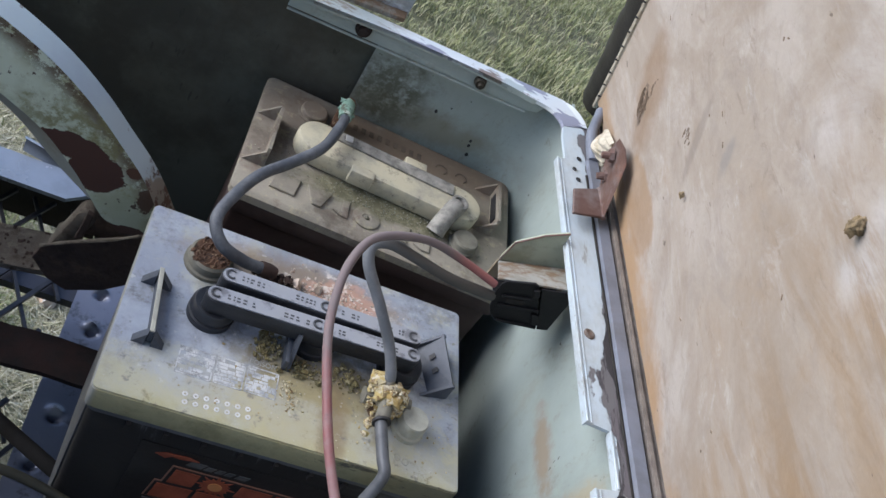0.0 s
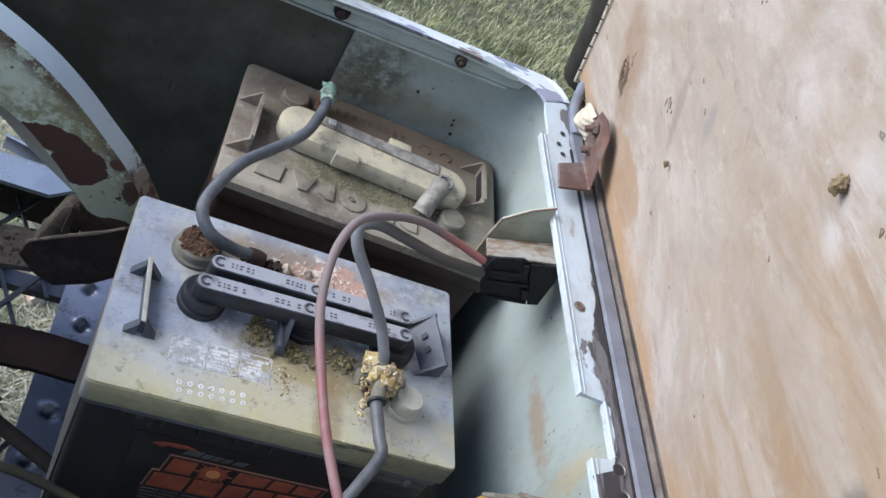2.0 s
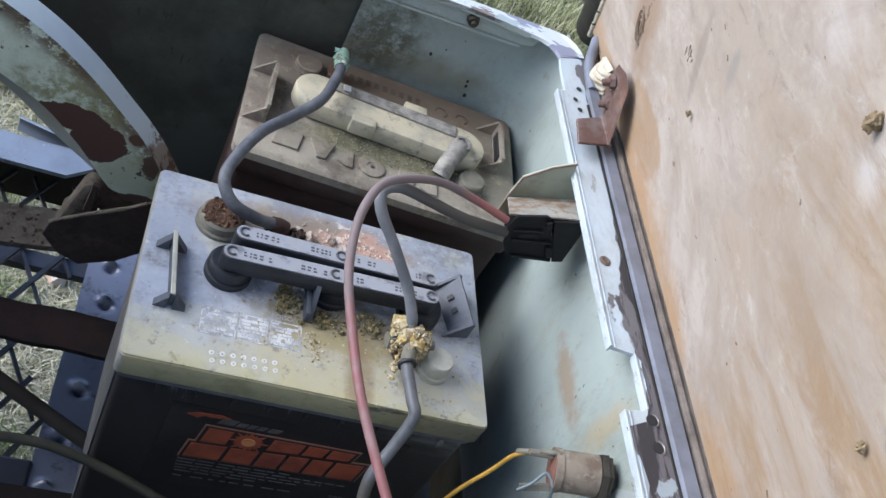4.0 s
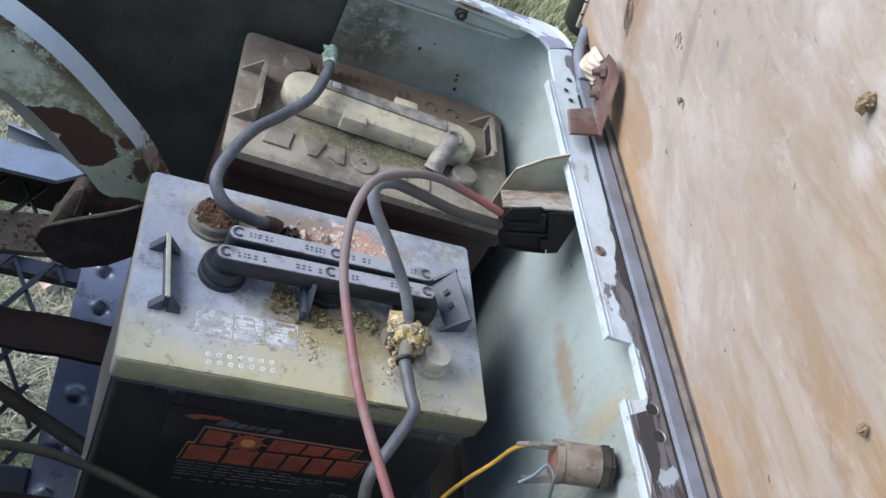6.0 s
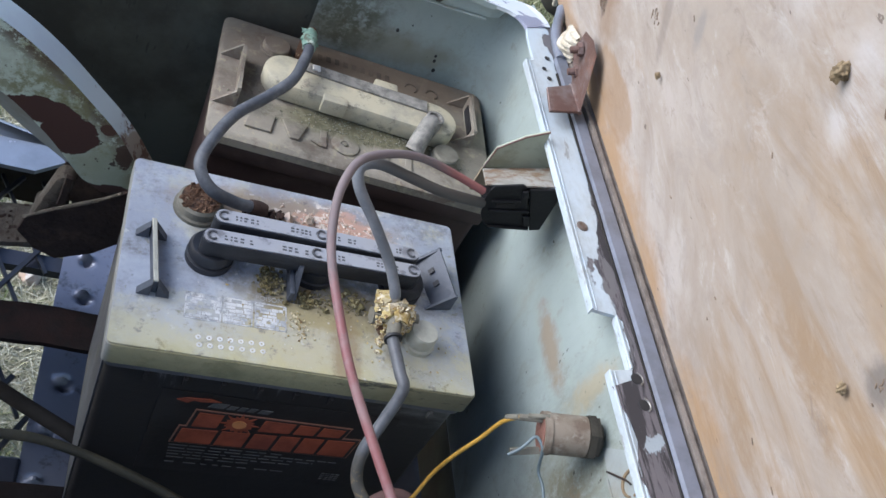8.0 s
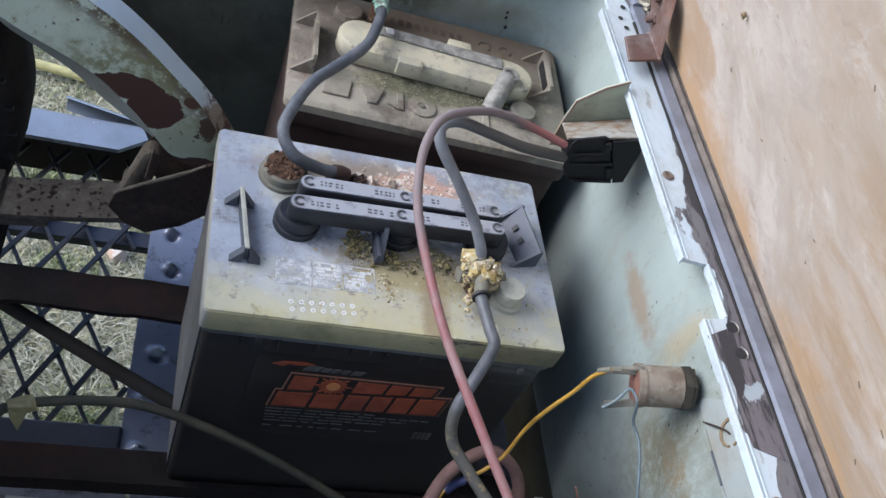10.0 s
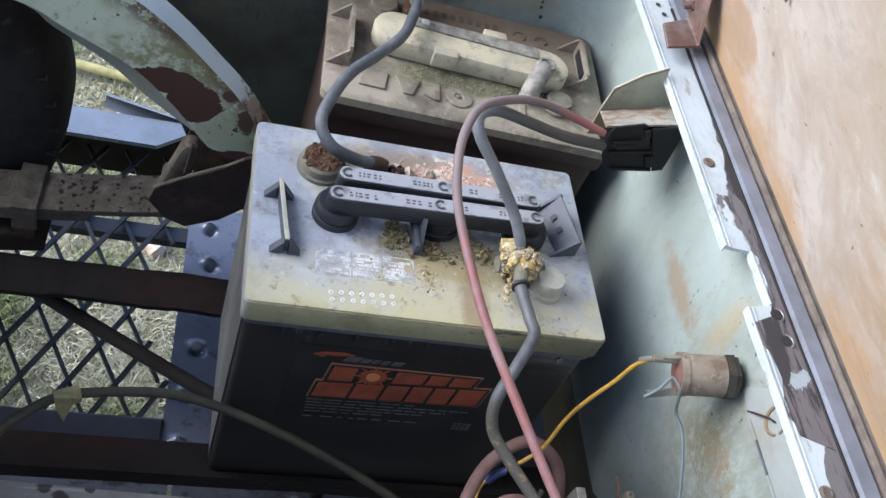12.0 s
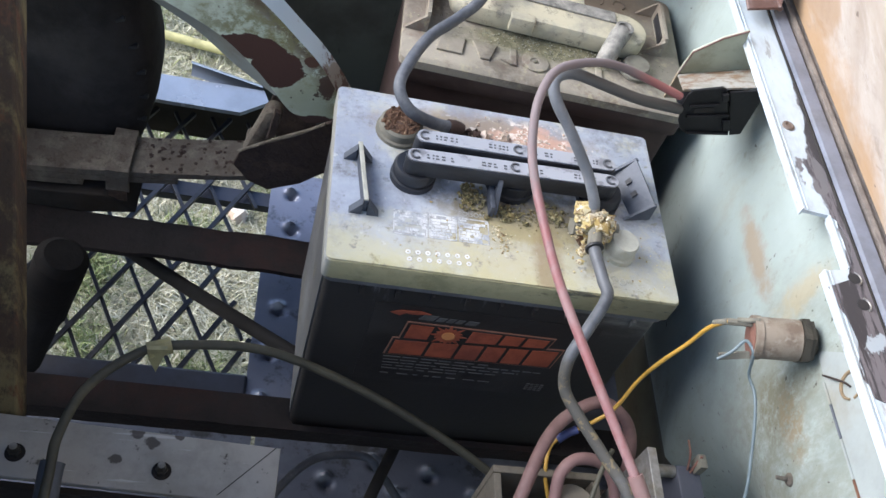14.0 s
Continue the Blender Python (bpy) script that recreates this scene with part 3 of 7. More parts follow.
k.over((0.055, 0.048, 0.040), k.blob((-0.129, -0.073, 0.06), (0.0050, 0.0040, 0.05), 0.3, 160, 0.9, 53.0), 0.85, 0.9)
PLATE = k.done()

k = Kit("plywood", (0.360, 0.308, 0.260), 0.8)
k.over((0.444, 0.400, 0.364), k.ramp(k.noise(7, 8, 0.66, (1, 0.42, 1), 1.0, 0.7), 0.40, 0.60), 0.85)
k.over((0.328, 0.252, 0.184), k.ramp(k.noise(9, 9, 0.72, (1.2, 0.48, 1.2), 2.0, 1.2), 0.50, 0.68), 0.6)
k.over((0.296, 0.256, 0.224), k.ramp(k.noise(30, 9, 0.76, (1.1, 0.62, 1.1), 3.0, 0.9), 0.47, 0.66), 0.65)
k.over((0.512, 0.488, 0.480), k.ramp(k.noise(30, 8, 0.76, (1, 0.5, 1), 5.0, 0.8), 0.54, 0.70), 0.6)
k.over((0.528, 0.516, 0.520), k.blob((0.24, -0.085, 0.625), (0.06, 0.014, 0.030), 0.9, 26, 0.5, 7.0), 0.75)
k.over((0.512, 0.488, 0.480), k.blob((0.25, -0.02, 0.66), (0.06, 0.020, 0.045), 1.0, 22, 0.7, 1.0), 0.5)
k.over((0.336, 0.204, 0.096), k.ramp(k.calc("ADD", k.axis(2), k.calc("MULTIPLY", k.noise(12, 7, 0.66, (1, 0.6, 1), 4.0), 0.15)), 0.484, 0.446), 0.82, 0.85)
k.over((0.320, 0.208, 0.104), k.calc("MULTIPLY", k.ramp(k.axis(1), -0.03, -0.16), k.ramp(k.noise(15, 7, 0.68, (1.6, 0.28, 1.6), 6.0, 0.7), 0.44, 0.62)), 0.55)
k.over((0.264, 0.176, 0.100), k.calc("MULTIPLY", k.ramp(k.axis(1), 0.05, -0.14), k.ramp(k.noise(15, 9, 0.74, (1.4, 0.36, 1.4), 16.0, 0.9), 0.46, 0.62)), 0.75)
k.over((0.216, 0.172, 0.136), k.ramp(k.noise(60, 9, 0.78, (1.3, 0.50, 1.3), 18.0, 0.8), 0.56, 0.66), 0.5)
k.over((0.288, 0.232, 0.180), k.ramp(k.noise(5, 7, 0.68, (1, 0.7, 1), 23.0, 1.2), 0.46, 0.62), 0.62)
k.over((0.208, 0.136, 0.080), k.ramp(k.noise(60, 7, 0.78, (1, 0.5, 1), 8.0), 0.65, 0.70), 0.5)
k.over((0.224, 0.136, 0.072), k.blob((0.31, 0.245, 0.475), (0.05, 0.030, 0.05), 0.9, 30, 0.6, 2.0), 0.6)
k.over((0.288, 0.172, 0.080), k.blob((0.335, 0.19, 0.415), (0.04, 0.055, 0.026), 0.25, 22, 0.5, 3.0), 0.6)
k.over((0.088, 0.068, 0.054), k.blob((0.3137, 0.2525, 0.460), (0.05, 0.0080, 0.016), 0.6, 130, 1.0, 9.0), 0.7)
k.over((0.208, 0.176, 0.152), k.blob((0.275, 0.122, 0.52), (0.05, 0.006, 0.030), 0.9, 60, 0.7, 5.0), 0.5)
k.over((0.080, 0.072, 0.068), k.blob((0.275, -0.178, 0.552), (0.05, 0.009, 0.010), 1.0, 60, 0.7, 4.0), 0.6)
k.over((0.240, 0.228, 0.216), k.blob((0.27, 0.07, 0.548), (0.05, 0.006, 0.012), 1.0, 90, 0.8, 6.0), 0.6)
k.over((0.096, 0.072, 0.056), k.ramp(k.noise(130, 3, 0.5, (1, 0.5, 1), 11.0), 0.735, 0.76), 0.7)
k.relief(k.noise(120, 6, 0.65, (1.6, 0.4, 1.6)), 0.0005).relief(k.noise(18, 5, 0.6), 0.0012)
PLY = k.done()
PLYEDGE = simple("plywood_edge", (0.17, 0.145, 0.125), 0.85, 0, 0.4, 40, 0.0006, (0.10, 0.08, 0.07))
VINYL = simple("black_vinyl", (0.028, 0.026, 0.024), 0.5, 0, 0.6, 40, 0.0004, (0.075, 0.07, 0.06))
PIPING = simple("grey_blue_vinyl_strip", (0.155, 0.168, 0.205), 0.4, 0, 0.6, 30, 0.0003, (0.11, 0.11, 0.12))
FABRIC = simple("backing_cloth", (0.55, 0.50, 0.40), 0.95, 0, 0.6, 160, 0.0008, (0.36, 0.30, 0.20))
NEST = simple("mud_nest", (0.31, 0.235, 0.14), 0.95, 0, 0.4, 160, 0.0015, (0.14, 0.09, 0.04))
KNOT = simple("dark_knot", (0.24, 0.175, 0.125), 0.9, 0, 0.4, 120, 0.001)

k = Kit("switch_can", (0.20, 0.165, 0.125), 0.7, 0.05)
k.over((0.10, 0.065, 0.042), k.ramp(k.noise(34, 6, 0.7), 0.45, 0.66), 0.8)
k.over((0.28, 0.255, 0.205), k.ramp(k.noise(80, 5, 0.7, shift=3.0), 0.55, 0.66), 0.6)
CAN = k.done()
RUSTTAN = simple("tan_rust", (0.23, 0.165, 0.095), 0.9)
STICKER = simple("faded_sticker", (0.27, 0.295, 0.283), 0.5, 0, 0.75, 20, 0.0002, (0.21, 0.19, 0.14))
CANFACE = simple("rusty_red_face", (0.20, 0.095, 0.068), 0.85, 0, 0.5, 60, 0.0006, (0.22, 0.14, 0.09))
NUT = simple("corroded_brass_nut", (0.055, 0.048, 0.036), 0.6, 0.4, 0.4, 70, 0.0006)
ORANGE = simple("orange_print", (0.35, 0.085, 0.040), 0.5, 0, 0.6, 60, 0.0001, (0.20, 0.055, 0.035))
ORANGEPALE = simple("orange_print_pale", (0.66, 0.28, 0.10), 0.45, 0, 0.7, 60, 0.0001)
REDPRINT = simple("pale_print_outline", (0.33, 0.17, 0.11), 0.45, 0, 0.6, 60, 0.0001)
GREYPRINT = simple("grey_fine_print", (0.115, 0.112, 0.105), 0.6)
LABELBLACK = simple("label_black", (0.020, 0.017, 0.016), 0.5, 0, 0.6, 30, 0.0003, (0.045, 0.042, 0.038))
TYRE = simple("tyre_rubber", (0.028, 0.026, 0.025), 0.95, 0, 0.6, 20, 0.0006, (0.046, 0.043, 0.041), 0.1)
RELAY = simple("grey_relay_case", (0.075, 0.08, 0.10), 0.45, 0, 0.7, 40, 0.0002)
BOXGREY = simple("dusty_box_grey", (0.12, 0.105, 0.08), 0.75, 0, 0.5, 40, 0.0005, (0.18, 0.155, 0.115))
YELLOWWOOD = simple("yellow_painted_pole", (0.50, 0.45, 0.20), 0.6, 0, 0.6, 30, 0.0004)
k = Kit("rusty_post", (0.065, 0.042, 0.026), 0.85)
k.over((0.24, 0.19, 0.085), k.ramp(k.noise(20, 8, 0.76, (1, 1.4, 0.3)), 0.45, 0.60), 0.85)
k.over((0.14, 0.060, 0.030), k.ramp(k.noise(34, 8, 0.75, (1, 1.4, 0.35), 4.0), 0.52, 0.64), 0.85)
k.over((0.025, 0.018, 0.014), k.ramp(k.noise(30, 8, 0.75, (1, 1.2, 0.4), 8.0), 0.52, 0.64), 0.8)
k.relief(k.noise(60, 7, 0.7), 0.002)
POSTPAINT = k.done()

k = Kit("soil", (0.12, 0.115, 0.065), 0.95)
k.over((0.10, 0.11, 0.035), k.ramp(k.noise(2.4, 6, 0.65), 0.42, 0.62), 0.8)
k.over((0.30, 0.26, 0.16), k.ramp(k.noise(30, 7, 0.75, shift=2.0), 0.5, 0.66), 0.6)
k.relief(k.noise(40, 6, 0.7), 0.02)
SOIL = k.done()


def grass_material(name, a, b, c):
    k = Kit(name, a, 0.7)
    g = k.n.new("ShaderNodeNewGeometry")
    k.over(b, k.ramp(g.outputs["Random Per Island"], 0.3, 0.5))
    k.over(c, k.ramp(g.outputs["Random Per Island"], 0.7, 0.9))
    k.over([x * 0.45 for x in a], k.ramp(k.noise(9, 5, 0.65), 0.46, 0.62), 0.6)
    return k.done()


GRASSGREEN = grass_material("grass_green", (0.25, 0.27, 0.105), (0.40, 0.40, 0.21), (0.54, 0.50, 0.32))
GRASSDRY = grass_material("grass_dry", (0.35, 0.33, 0.21), (0.57, 0.54, 0.41), (0.22, 0.22, 0.115))
GRASSTUFT = grass_material("grass_tuft", (0.13, 0.17, 0.055), (0.20, 0.235, 0.085), (0.27, 0.27, 0.13))


# ---- mesh kit ----
def thing(name, base, label, category, group="", kind=""):
    e = new(name)
    e.empty_display_size = 0.02
    e.location = base
    return tagged(e, label, category, group, kind)


def part(name, bm, material, parent=None, label="", smooth=False):
    """Links a bmesh, given in world places, as one mesh under its parent."""
    bmesh.ops.remove_doubles(bm, verts=bm.verts, dist=1e-6)
    bmesh.ops.recalc_face_normals(bm, faces=bm.faces)
    me = bpy.data.meshes.new(name)
    bm.to_mesh(me)
    bm.free()
    me.materials.append(material)
    if smooth:
        me.polygons.foreach_set("use_smooth", [True] * len(me.polygons))
        me.set_sharp_from_angle(angle=radians(38))
    ob = new(name, me)
    if parent is not None:
        ob.parent = parent
        ob.matrix_parent_inverse = Matrix.Translation(-parent.location)
    if label:
        tagged(ob, label)
    return ob


def nb():
    return bmesh.new()


def box(bm, x0, x1, y0, y1, z0, z1, m=None, bevel=0.0):
    lo, hi = Vector((min(x0, x1), min(y0, y1), min(z0, z1))), Vector((max(x0, x1), max(y0, y1), max(z0, z1)))
    r = bmesh.ops.create_cube(bm, size=1.0)
    vs = r["verts"]
    c, s = (lo + hi) / 2, hi - lo
    for v in vs:
        v.co = Vector((v.co.x * s.x, v.co.y * s.y, v.co.z * s.z)) + c
    if bevel:
        es = list({e for v in vs for e in v.link_edges})
        r = bmesh.ops.bevel(bm, geom=es, offset=bevel, segments=2, affect="EDGES", profile=0.5)
        vs = list({v for f in r["faces"] for v in f.verts} | {v for v in vs if v.is_valid})
    if m is not None:
        for v in vs:
            v.co = m @ v.co
    return bm


def prism(bm, pts, lo, hi, axis=2, m=None, bevel=0.0):
    """A polygon of (a, b) drawn in the plane across the axis and pushed from lo to hi along it."""
    def at(a, b, h):
        return Vector(((h, a, b), (a, h, b), (a, b, h))[axis])
    bot = [bm.verts.new(at(a, b, lo)) for a, b in pts]
    top = [bm.verts.new(at(a, b, hi)) for a, b in pts]
    fs = [bm.faces.new(bot[::-1]), bm.faces.new(top)]
    n = len(pts)
    for i in range(n):
        fs.append(bm.faces.new((bot[i], bot[(i + 1) % n], top[(i + 1) % n], top[i])))
    vs = bot + top
    if bevel:
        bmesh.ops.recalc_face_normals(bm, faces=fs)
        es = list(fs[1].edges) + list(fs[0].edges)
        r = bmesh.ops.bevel(bm, geom=es, offset=bevel, segments=2, affect="EDGES", profile=0.5)
        vs = list({v for f in r["faces"] for v in f.verts} | {v for v in vs if v.is_valid})
    if m is not None:
        for v in vs:
            v.co = m @ v.co
    return bm


def round_rect(x0, x1, y0, y1, r, n=4):
    pts = []
    for cx, cy, a0 in ((x1 - r, y1 - r, 0), (x0 + r, y1 - r, 90), (x0 + r, y0 + r, 180), (x1 - r, y0 + r, 270)):
        for i in range(n + 1):
            a = radians(a0 + 90 * i / n)
            pts.append((cx + r * math.cos(a), cy + r * math.sin(a)))
    return pts


def stadium(ax, ay, bx, by, r, n=8):
    """The outline of a bar with round ends."""
    d = math.atan2(by - ay, bx - ax)
    pts = []
    for cx, cy, s in ((bx, by, -90), (ax, ay, 90)):
        for i in range(n + 1):
            a = d + radians(s + 180 * i / n)
            pts.append((cx + r * math.cos(a), cy + r * math.sin(a)))
    return pts


def cyl(bm, p0, p1, r0, r1=None, seg=20, m=None, caps=True):
    p0, p1 = Vector(p0), Vector(p1)
    if m is not None:
        p0, p1 = m @ p0, m @ p1
    r1 = r0 if r1 is None else r1
    q = (p1 - p0).to_track_quat("Z", "Y")
    rings = []
    for p, r in ((p0, r0), (p1, r1)):
        rings.append([bm.verts.new(p + q @ Vector((r * math.cos(2 * math.pi * i / seg), r * math.sin(2 * math.pi * i / seg), 0))) for i in range(seg)])
    for i in range(seg):
        j = (i + 1) % seg
        bm.faces.new((rings[0][i], rings[0][j], rings[1][j], rings[1][i]))
    if caps:
        bm.faces.new(rings[0][::-1]), bm.faces.new(rings[1])
    return bm


def lathe(bm, centre, profile, seg=24, m=None):
    """Turns (radius, height) pairs about the vertical through centre."""
    c = Vector(centre)
    rings = []
    for r, h in profile:
        rings.append([bm.verts.new(c + Vector((r * math.cos(2 * math.pi * i / seg), r * math.sin(2 * math.pi * i / seg), h))) for i in range(seg)])
    for a, b in zip(rings, rings[1:]):
        for i in range(seg):
            j = (i + 1) % seg
            bm.faces.new((a[i], a[j], b[j], b[i]))
    bm.faces.new(rings[0][::-1]), bm.faces.new(rings[-1])
    if m is not None:
        for ring in rings:
            for v in ring:
                v.co = m @ v.co
    return bm


def curve_points(pts, steps=8):
    """A smooth line through the points."""
    p = [Vector(q) for q in pts]
    p = [p[0] * 2 - p[1]] + p + [p[-1] * 2 - p[-2]]
    out = []
    for i in range(1, len(p) - 2):
        a, b, c, d = p[i - 1:i + 3]
        for s in range(steps):
            t = s / steps
            out.append(0.5 * ((2 * b) + (c - a) * t + (2 * a - 5 * b + 4 * c - d) * t * t + (3 * b - a - 3 * c + d) * t ** 3))
    out.append(p[-2].copy())
    return out


def tube(bm, pts, r, seg=12, steps=8, uneven=0.0):
    line = curve_points(pts, steps) if steps else [Vector(q) for q in pts]
    q = None
    rings = []
    for i, p in enumerate(line):
        d = (line[min(i + 1, len(line) - 1)] - line[max(i - 1, 0)]).normalized()
        if q is None:
            q = d.to_track_quat("Z", "Y")
        else:
            q = (q @ Vector((0, 0, 1))).rotation_difference(d) @ q
        rr = r * (1 + uneven * noise.noise(p * 60))
        rings.append([bm.verts.new(p + q @ Vector((rr * math.cos(2 * math.pi * k / seg), rr * math.sin(2 * math.pi * k / seg), 0))) for k in range(seg)])
    for a, b in zip(rings, rings[1:]):
        for k in range(seg):
            j = (k + 1) % seg
            bm.faces.new((a[k], a[j], b[j], b[k]))
    bm.faces.new(rings[0][::-1]), bm.faces.new(rings[-1])
    return bm


def lumps(bm, spots, rng, rough=0.5):
    """Ragged grains: (x, y, z, radius) each."""
    for x, y, z, r in spots:
        v0 = len(bm.verts)
        g = bmesh.ops.create_icosphere(bm, subdivisions=2, radius=r)["verts"]
        s = Vector((rng.uniform(0.7, 1.3), rng.uniform(0.7, 1.3), rng.uniform(0.6, 1.0)))
        off = Vector((rng.random() * 9, rng.random() * 9, rng.random() * 9))
        for v in g:
            n = 1 + rough * noise.noise(v.co / r * 1.3 + off) + rough * 0.5 * noise.noise(v.co / r * 3 + off)
            v.co = Vector((v.co.x * s.x, v.co.y * s.y, v.co.z * s.z)) * n + Vector((x, y, z))
    return bm


def strip(bm, line_a, line_b, thick=None):
    """A ribbon between two lines of places."""
    a = [bm.verts.new(p) for p in line_a]
    b = [bm.verts.new(p) for p in line_b]
    for i in range(len(a) - 1):
        bm.faces.new((a[i], a[i + 1], b[i + 1], b[i]))
    if thick:
        bmesh.ops.solidify(bm, geom=bm.faces[:], thickness=thick)
    return bm


rng = random.Random(5)

# ---- ground and trailer deck ----
GROUND, DECKZ = -0.55, -0.15
bm = nb()
bmesh.ops.create_circle(bm, cap_ends=True, segments=64, radius=400)
for v in bm.verts:
    v.co.z = GROUND
tagged(part("ground", bm, SOIL), "trodden soil under patchy dry grass", "ground", kind="structure")


def blades(name, px, py, lo, hi, lean_lo, lean_hi, material, label, g):
    """Bent tapering blades of grass, one island each."""
    count = len(px)
    h, a, lean = g.uniform(lo, hi, count), g.uniform(0, 2 * np.pi, count), g.uniform(lean_lo, lean_hi, count)
    w = g.uniform(0.0005, 0.0014, count)
    d = np.stack([np.cos(a), np.sin(a)], 1)
    s = np.stack([-np.sin(a), np.cos(a)], 1)
    verts = np.zeros((count, 5, 3))
    base = np.stack([px, py], 1)
    up = 1.0 / np.sqrt(1.0 + lean ** 2)
    for i, (f, hz, wd) in enumerate(((0, 0, 1), (0, 0, -1), (0.45, 0.62, -0.8), (0.45, 0.62, 0.8), (1.0, 0.85, 0))):
        verts[:, i, :2] = base + d * (f * lean * h)[:, None] + s * (w * wd)[:, None]
        verts[:, i, 2] = GROUND + 0.002 + hz * h * up * (1.0 - 0.25 * f * np.minimum(lean, 2.0))
    n = np.arange(count)[:, None] * 5
    faces = [tuple(r) for r in (n + np.array([[0, 1, 2, 3]])).tolist()] + [tuple(r) for r in (n + np.array([[3, 2, 4]])).tolist()]
    me = bpy.data.meshes.new(name)
    me.from_pydata(verts.reshape(-1, 3).tolist(), [], faces)
    me.materials.append(material)
    return tagged(new(name, me), label, "grass", kind="stuff")


g = np.random.default_rng(3)
q = np.repeat(g.normal(0.0, 1.0, (2600, 2)) * (1.0, 1.25) + (1.2, 2.3), 46, axis=0) + g.normal(0.0, 1.0, (2600 * 46, 2)) * 0.035
q = q[(q[:, 0] > 0.12) | (q[:, 1] > 1.0)]
q = q[q[:, 1] > 0.55]
blades("grass", q[:, 0], q[:, 1], 0.02, 0.055, 0.1, 1.1, GRASSGREEN, "short green and straw-coloured lawn grass beside the cart", g)
g = np.random.default_rng(4)
q = g.normal(0.0, 1.0, (90000, 2)) * (0.42, 0.42) + (-0.38, 0.62)
blades("dry_grass", q[:, 0], q[:, 1], 0.012, 0.045, 0.6, 3.0, GRASSDRY, "dry matted straw grass under the steel mesh deck", g)
spots = g.normal(0.0, 1.0, (70, 2)) * (0.42, 0.45) + (-0.40, 0.70)
q = np.repeat(spots, 300, axis=0) + g.normal(0.0, 1.0, (21000, 2)) * 0.026
blades("grass_tuft", q[:, 0], q[:, 1], 0.02, 0.055, 0.2, 1.3, GRASSTUFT, "green tufts among the dry grass under the mesh", g)

# trailer: dimpled steel sheet, open mesh, rails
trailer = thing("trailer", (-0.1, 0.3, GROUND), "dark blue-black steel trailer deck with expanded mesh floor", "trailer")


def dimpled(x0, x1, y0, y1, z, t, dents):
    b = nb()
    nx, ny = max(2, int((x1 - x0) / 0.003)), max(2, int((y1 - y0) / 0.003))
    bmesh.ops.create_grid(b, x_segments=nx, y_segments=ny, size=0.5)
    for v in b.verts:
        x, y = (v.co.x + 0.5) * (x1 - x0) + x0, (v.co.y + 0.5) * (y1 - y0) + y0
        h = 0.0015 * noise.noise(Vector((x * 14, y * 14, 0.3)))
        for dx, dy in dents:
            d = math.hypot(x - dx, (y - dy) * 1.4)
            h += 0.009 * math.exp(-(d / 0.006) ** 2) - 0.010 * math.exp(-((math.hypot((x - dx - 0.002) * 0.8, y - dy + 0.009)) / 0.0045) ** 2)
        v.co = Vector((x, y, z + h))
    bmesh.ops.solidify(b, geom=b.faces[:], thickness=t)
    return b


dents = [(-0.012, 0.40), (-0.008, 0.345), (-0.014, 0.305), (-0.012, 0.225), (-0.018, 0.165), (-0.020, 0.105)]
part("deck_strip", dimpled(-0.037, 0.07, 0.088, 0.43, DECKZ, 0.004, dents), DECK, trailer, "dented blue-grey steel strip with punched dimples", True)
dents = [(0.055, 0.02), (0.105, 0.045), (0.13, 0.01), (0.165, 0.035), (0.215, 0.015), (0.255, 0.04), (0.08, -0.04), (0.15, -0.05), (0.22, -0.06)]
part("deck_sheet", dimpled(-0.02, 0.50, -0.3, 0.084, DECKZ + 0.002, 0.004, dents), DECKSHADE, trailer, "", True)
part("deck_sheet", box(nb(), 0.074, 0.60, 0.09, 0.46, DECKZ - 0.006, DECKZ - 0.002), DECKSHADE, trailer)
part("deck_sheet", box(nb(), -1.0, -0.024, -0.9, 0.092, DECKZ - 0.01, DECKZ - 0.004), DECKSHADE, trailer)
part("cross_member", box(nb(), -0.9, -0.036, 0.093, 0.128, DECKZ - 0.03, DECKZ + 0.004, bevel=0.003), RAILDARK, trailer)
part("cross_member", prism(nb(), [(-0.9, 0.380), (-0.03, 0.378), (-0.03, 0.400), (-0.9, 0.402)], DECKZ - 0.022, DECKZ - 0.010), RAILDARK, trailer)
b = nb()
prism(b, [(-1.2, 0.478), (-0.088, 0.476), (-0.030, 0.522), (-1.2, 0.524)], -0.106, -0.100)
part("side_rail", b, RAILPAINT, trailer, "glossy blue-black angle-iron side rail, sky sheen in its colour")
# web takes the black material so its underside shade is in the colour
part("rail_web", prism(nb(), [(-1.2, 0.519), (-0.045, 0.516), (-0.045, 0.521), (-1.2, 0.5235)], -0.20, -0.1065), GREASE, trailer, "web under the side rail, black for its shade")
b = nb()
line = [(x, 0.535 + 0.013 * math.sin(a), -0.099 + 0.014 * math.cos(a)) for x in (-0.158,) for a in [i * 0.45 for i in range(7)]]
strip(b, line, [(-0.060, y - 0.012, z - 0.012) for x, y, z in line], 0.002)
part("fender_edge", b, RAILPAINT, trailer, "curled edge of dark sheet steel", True)

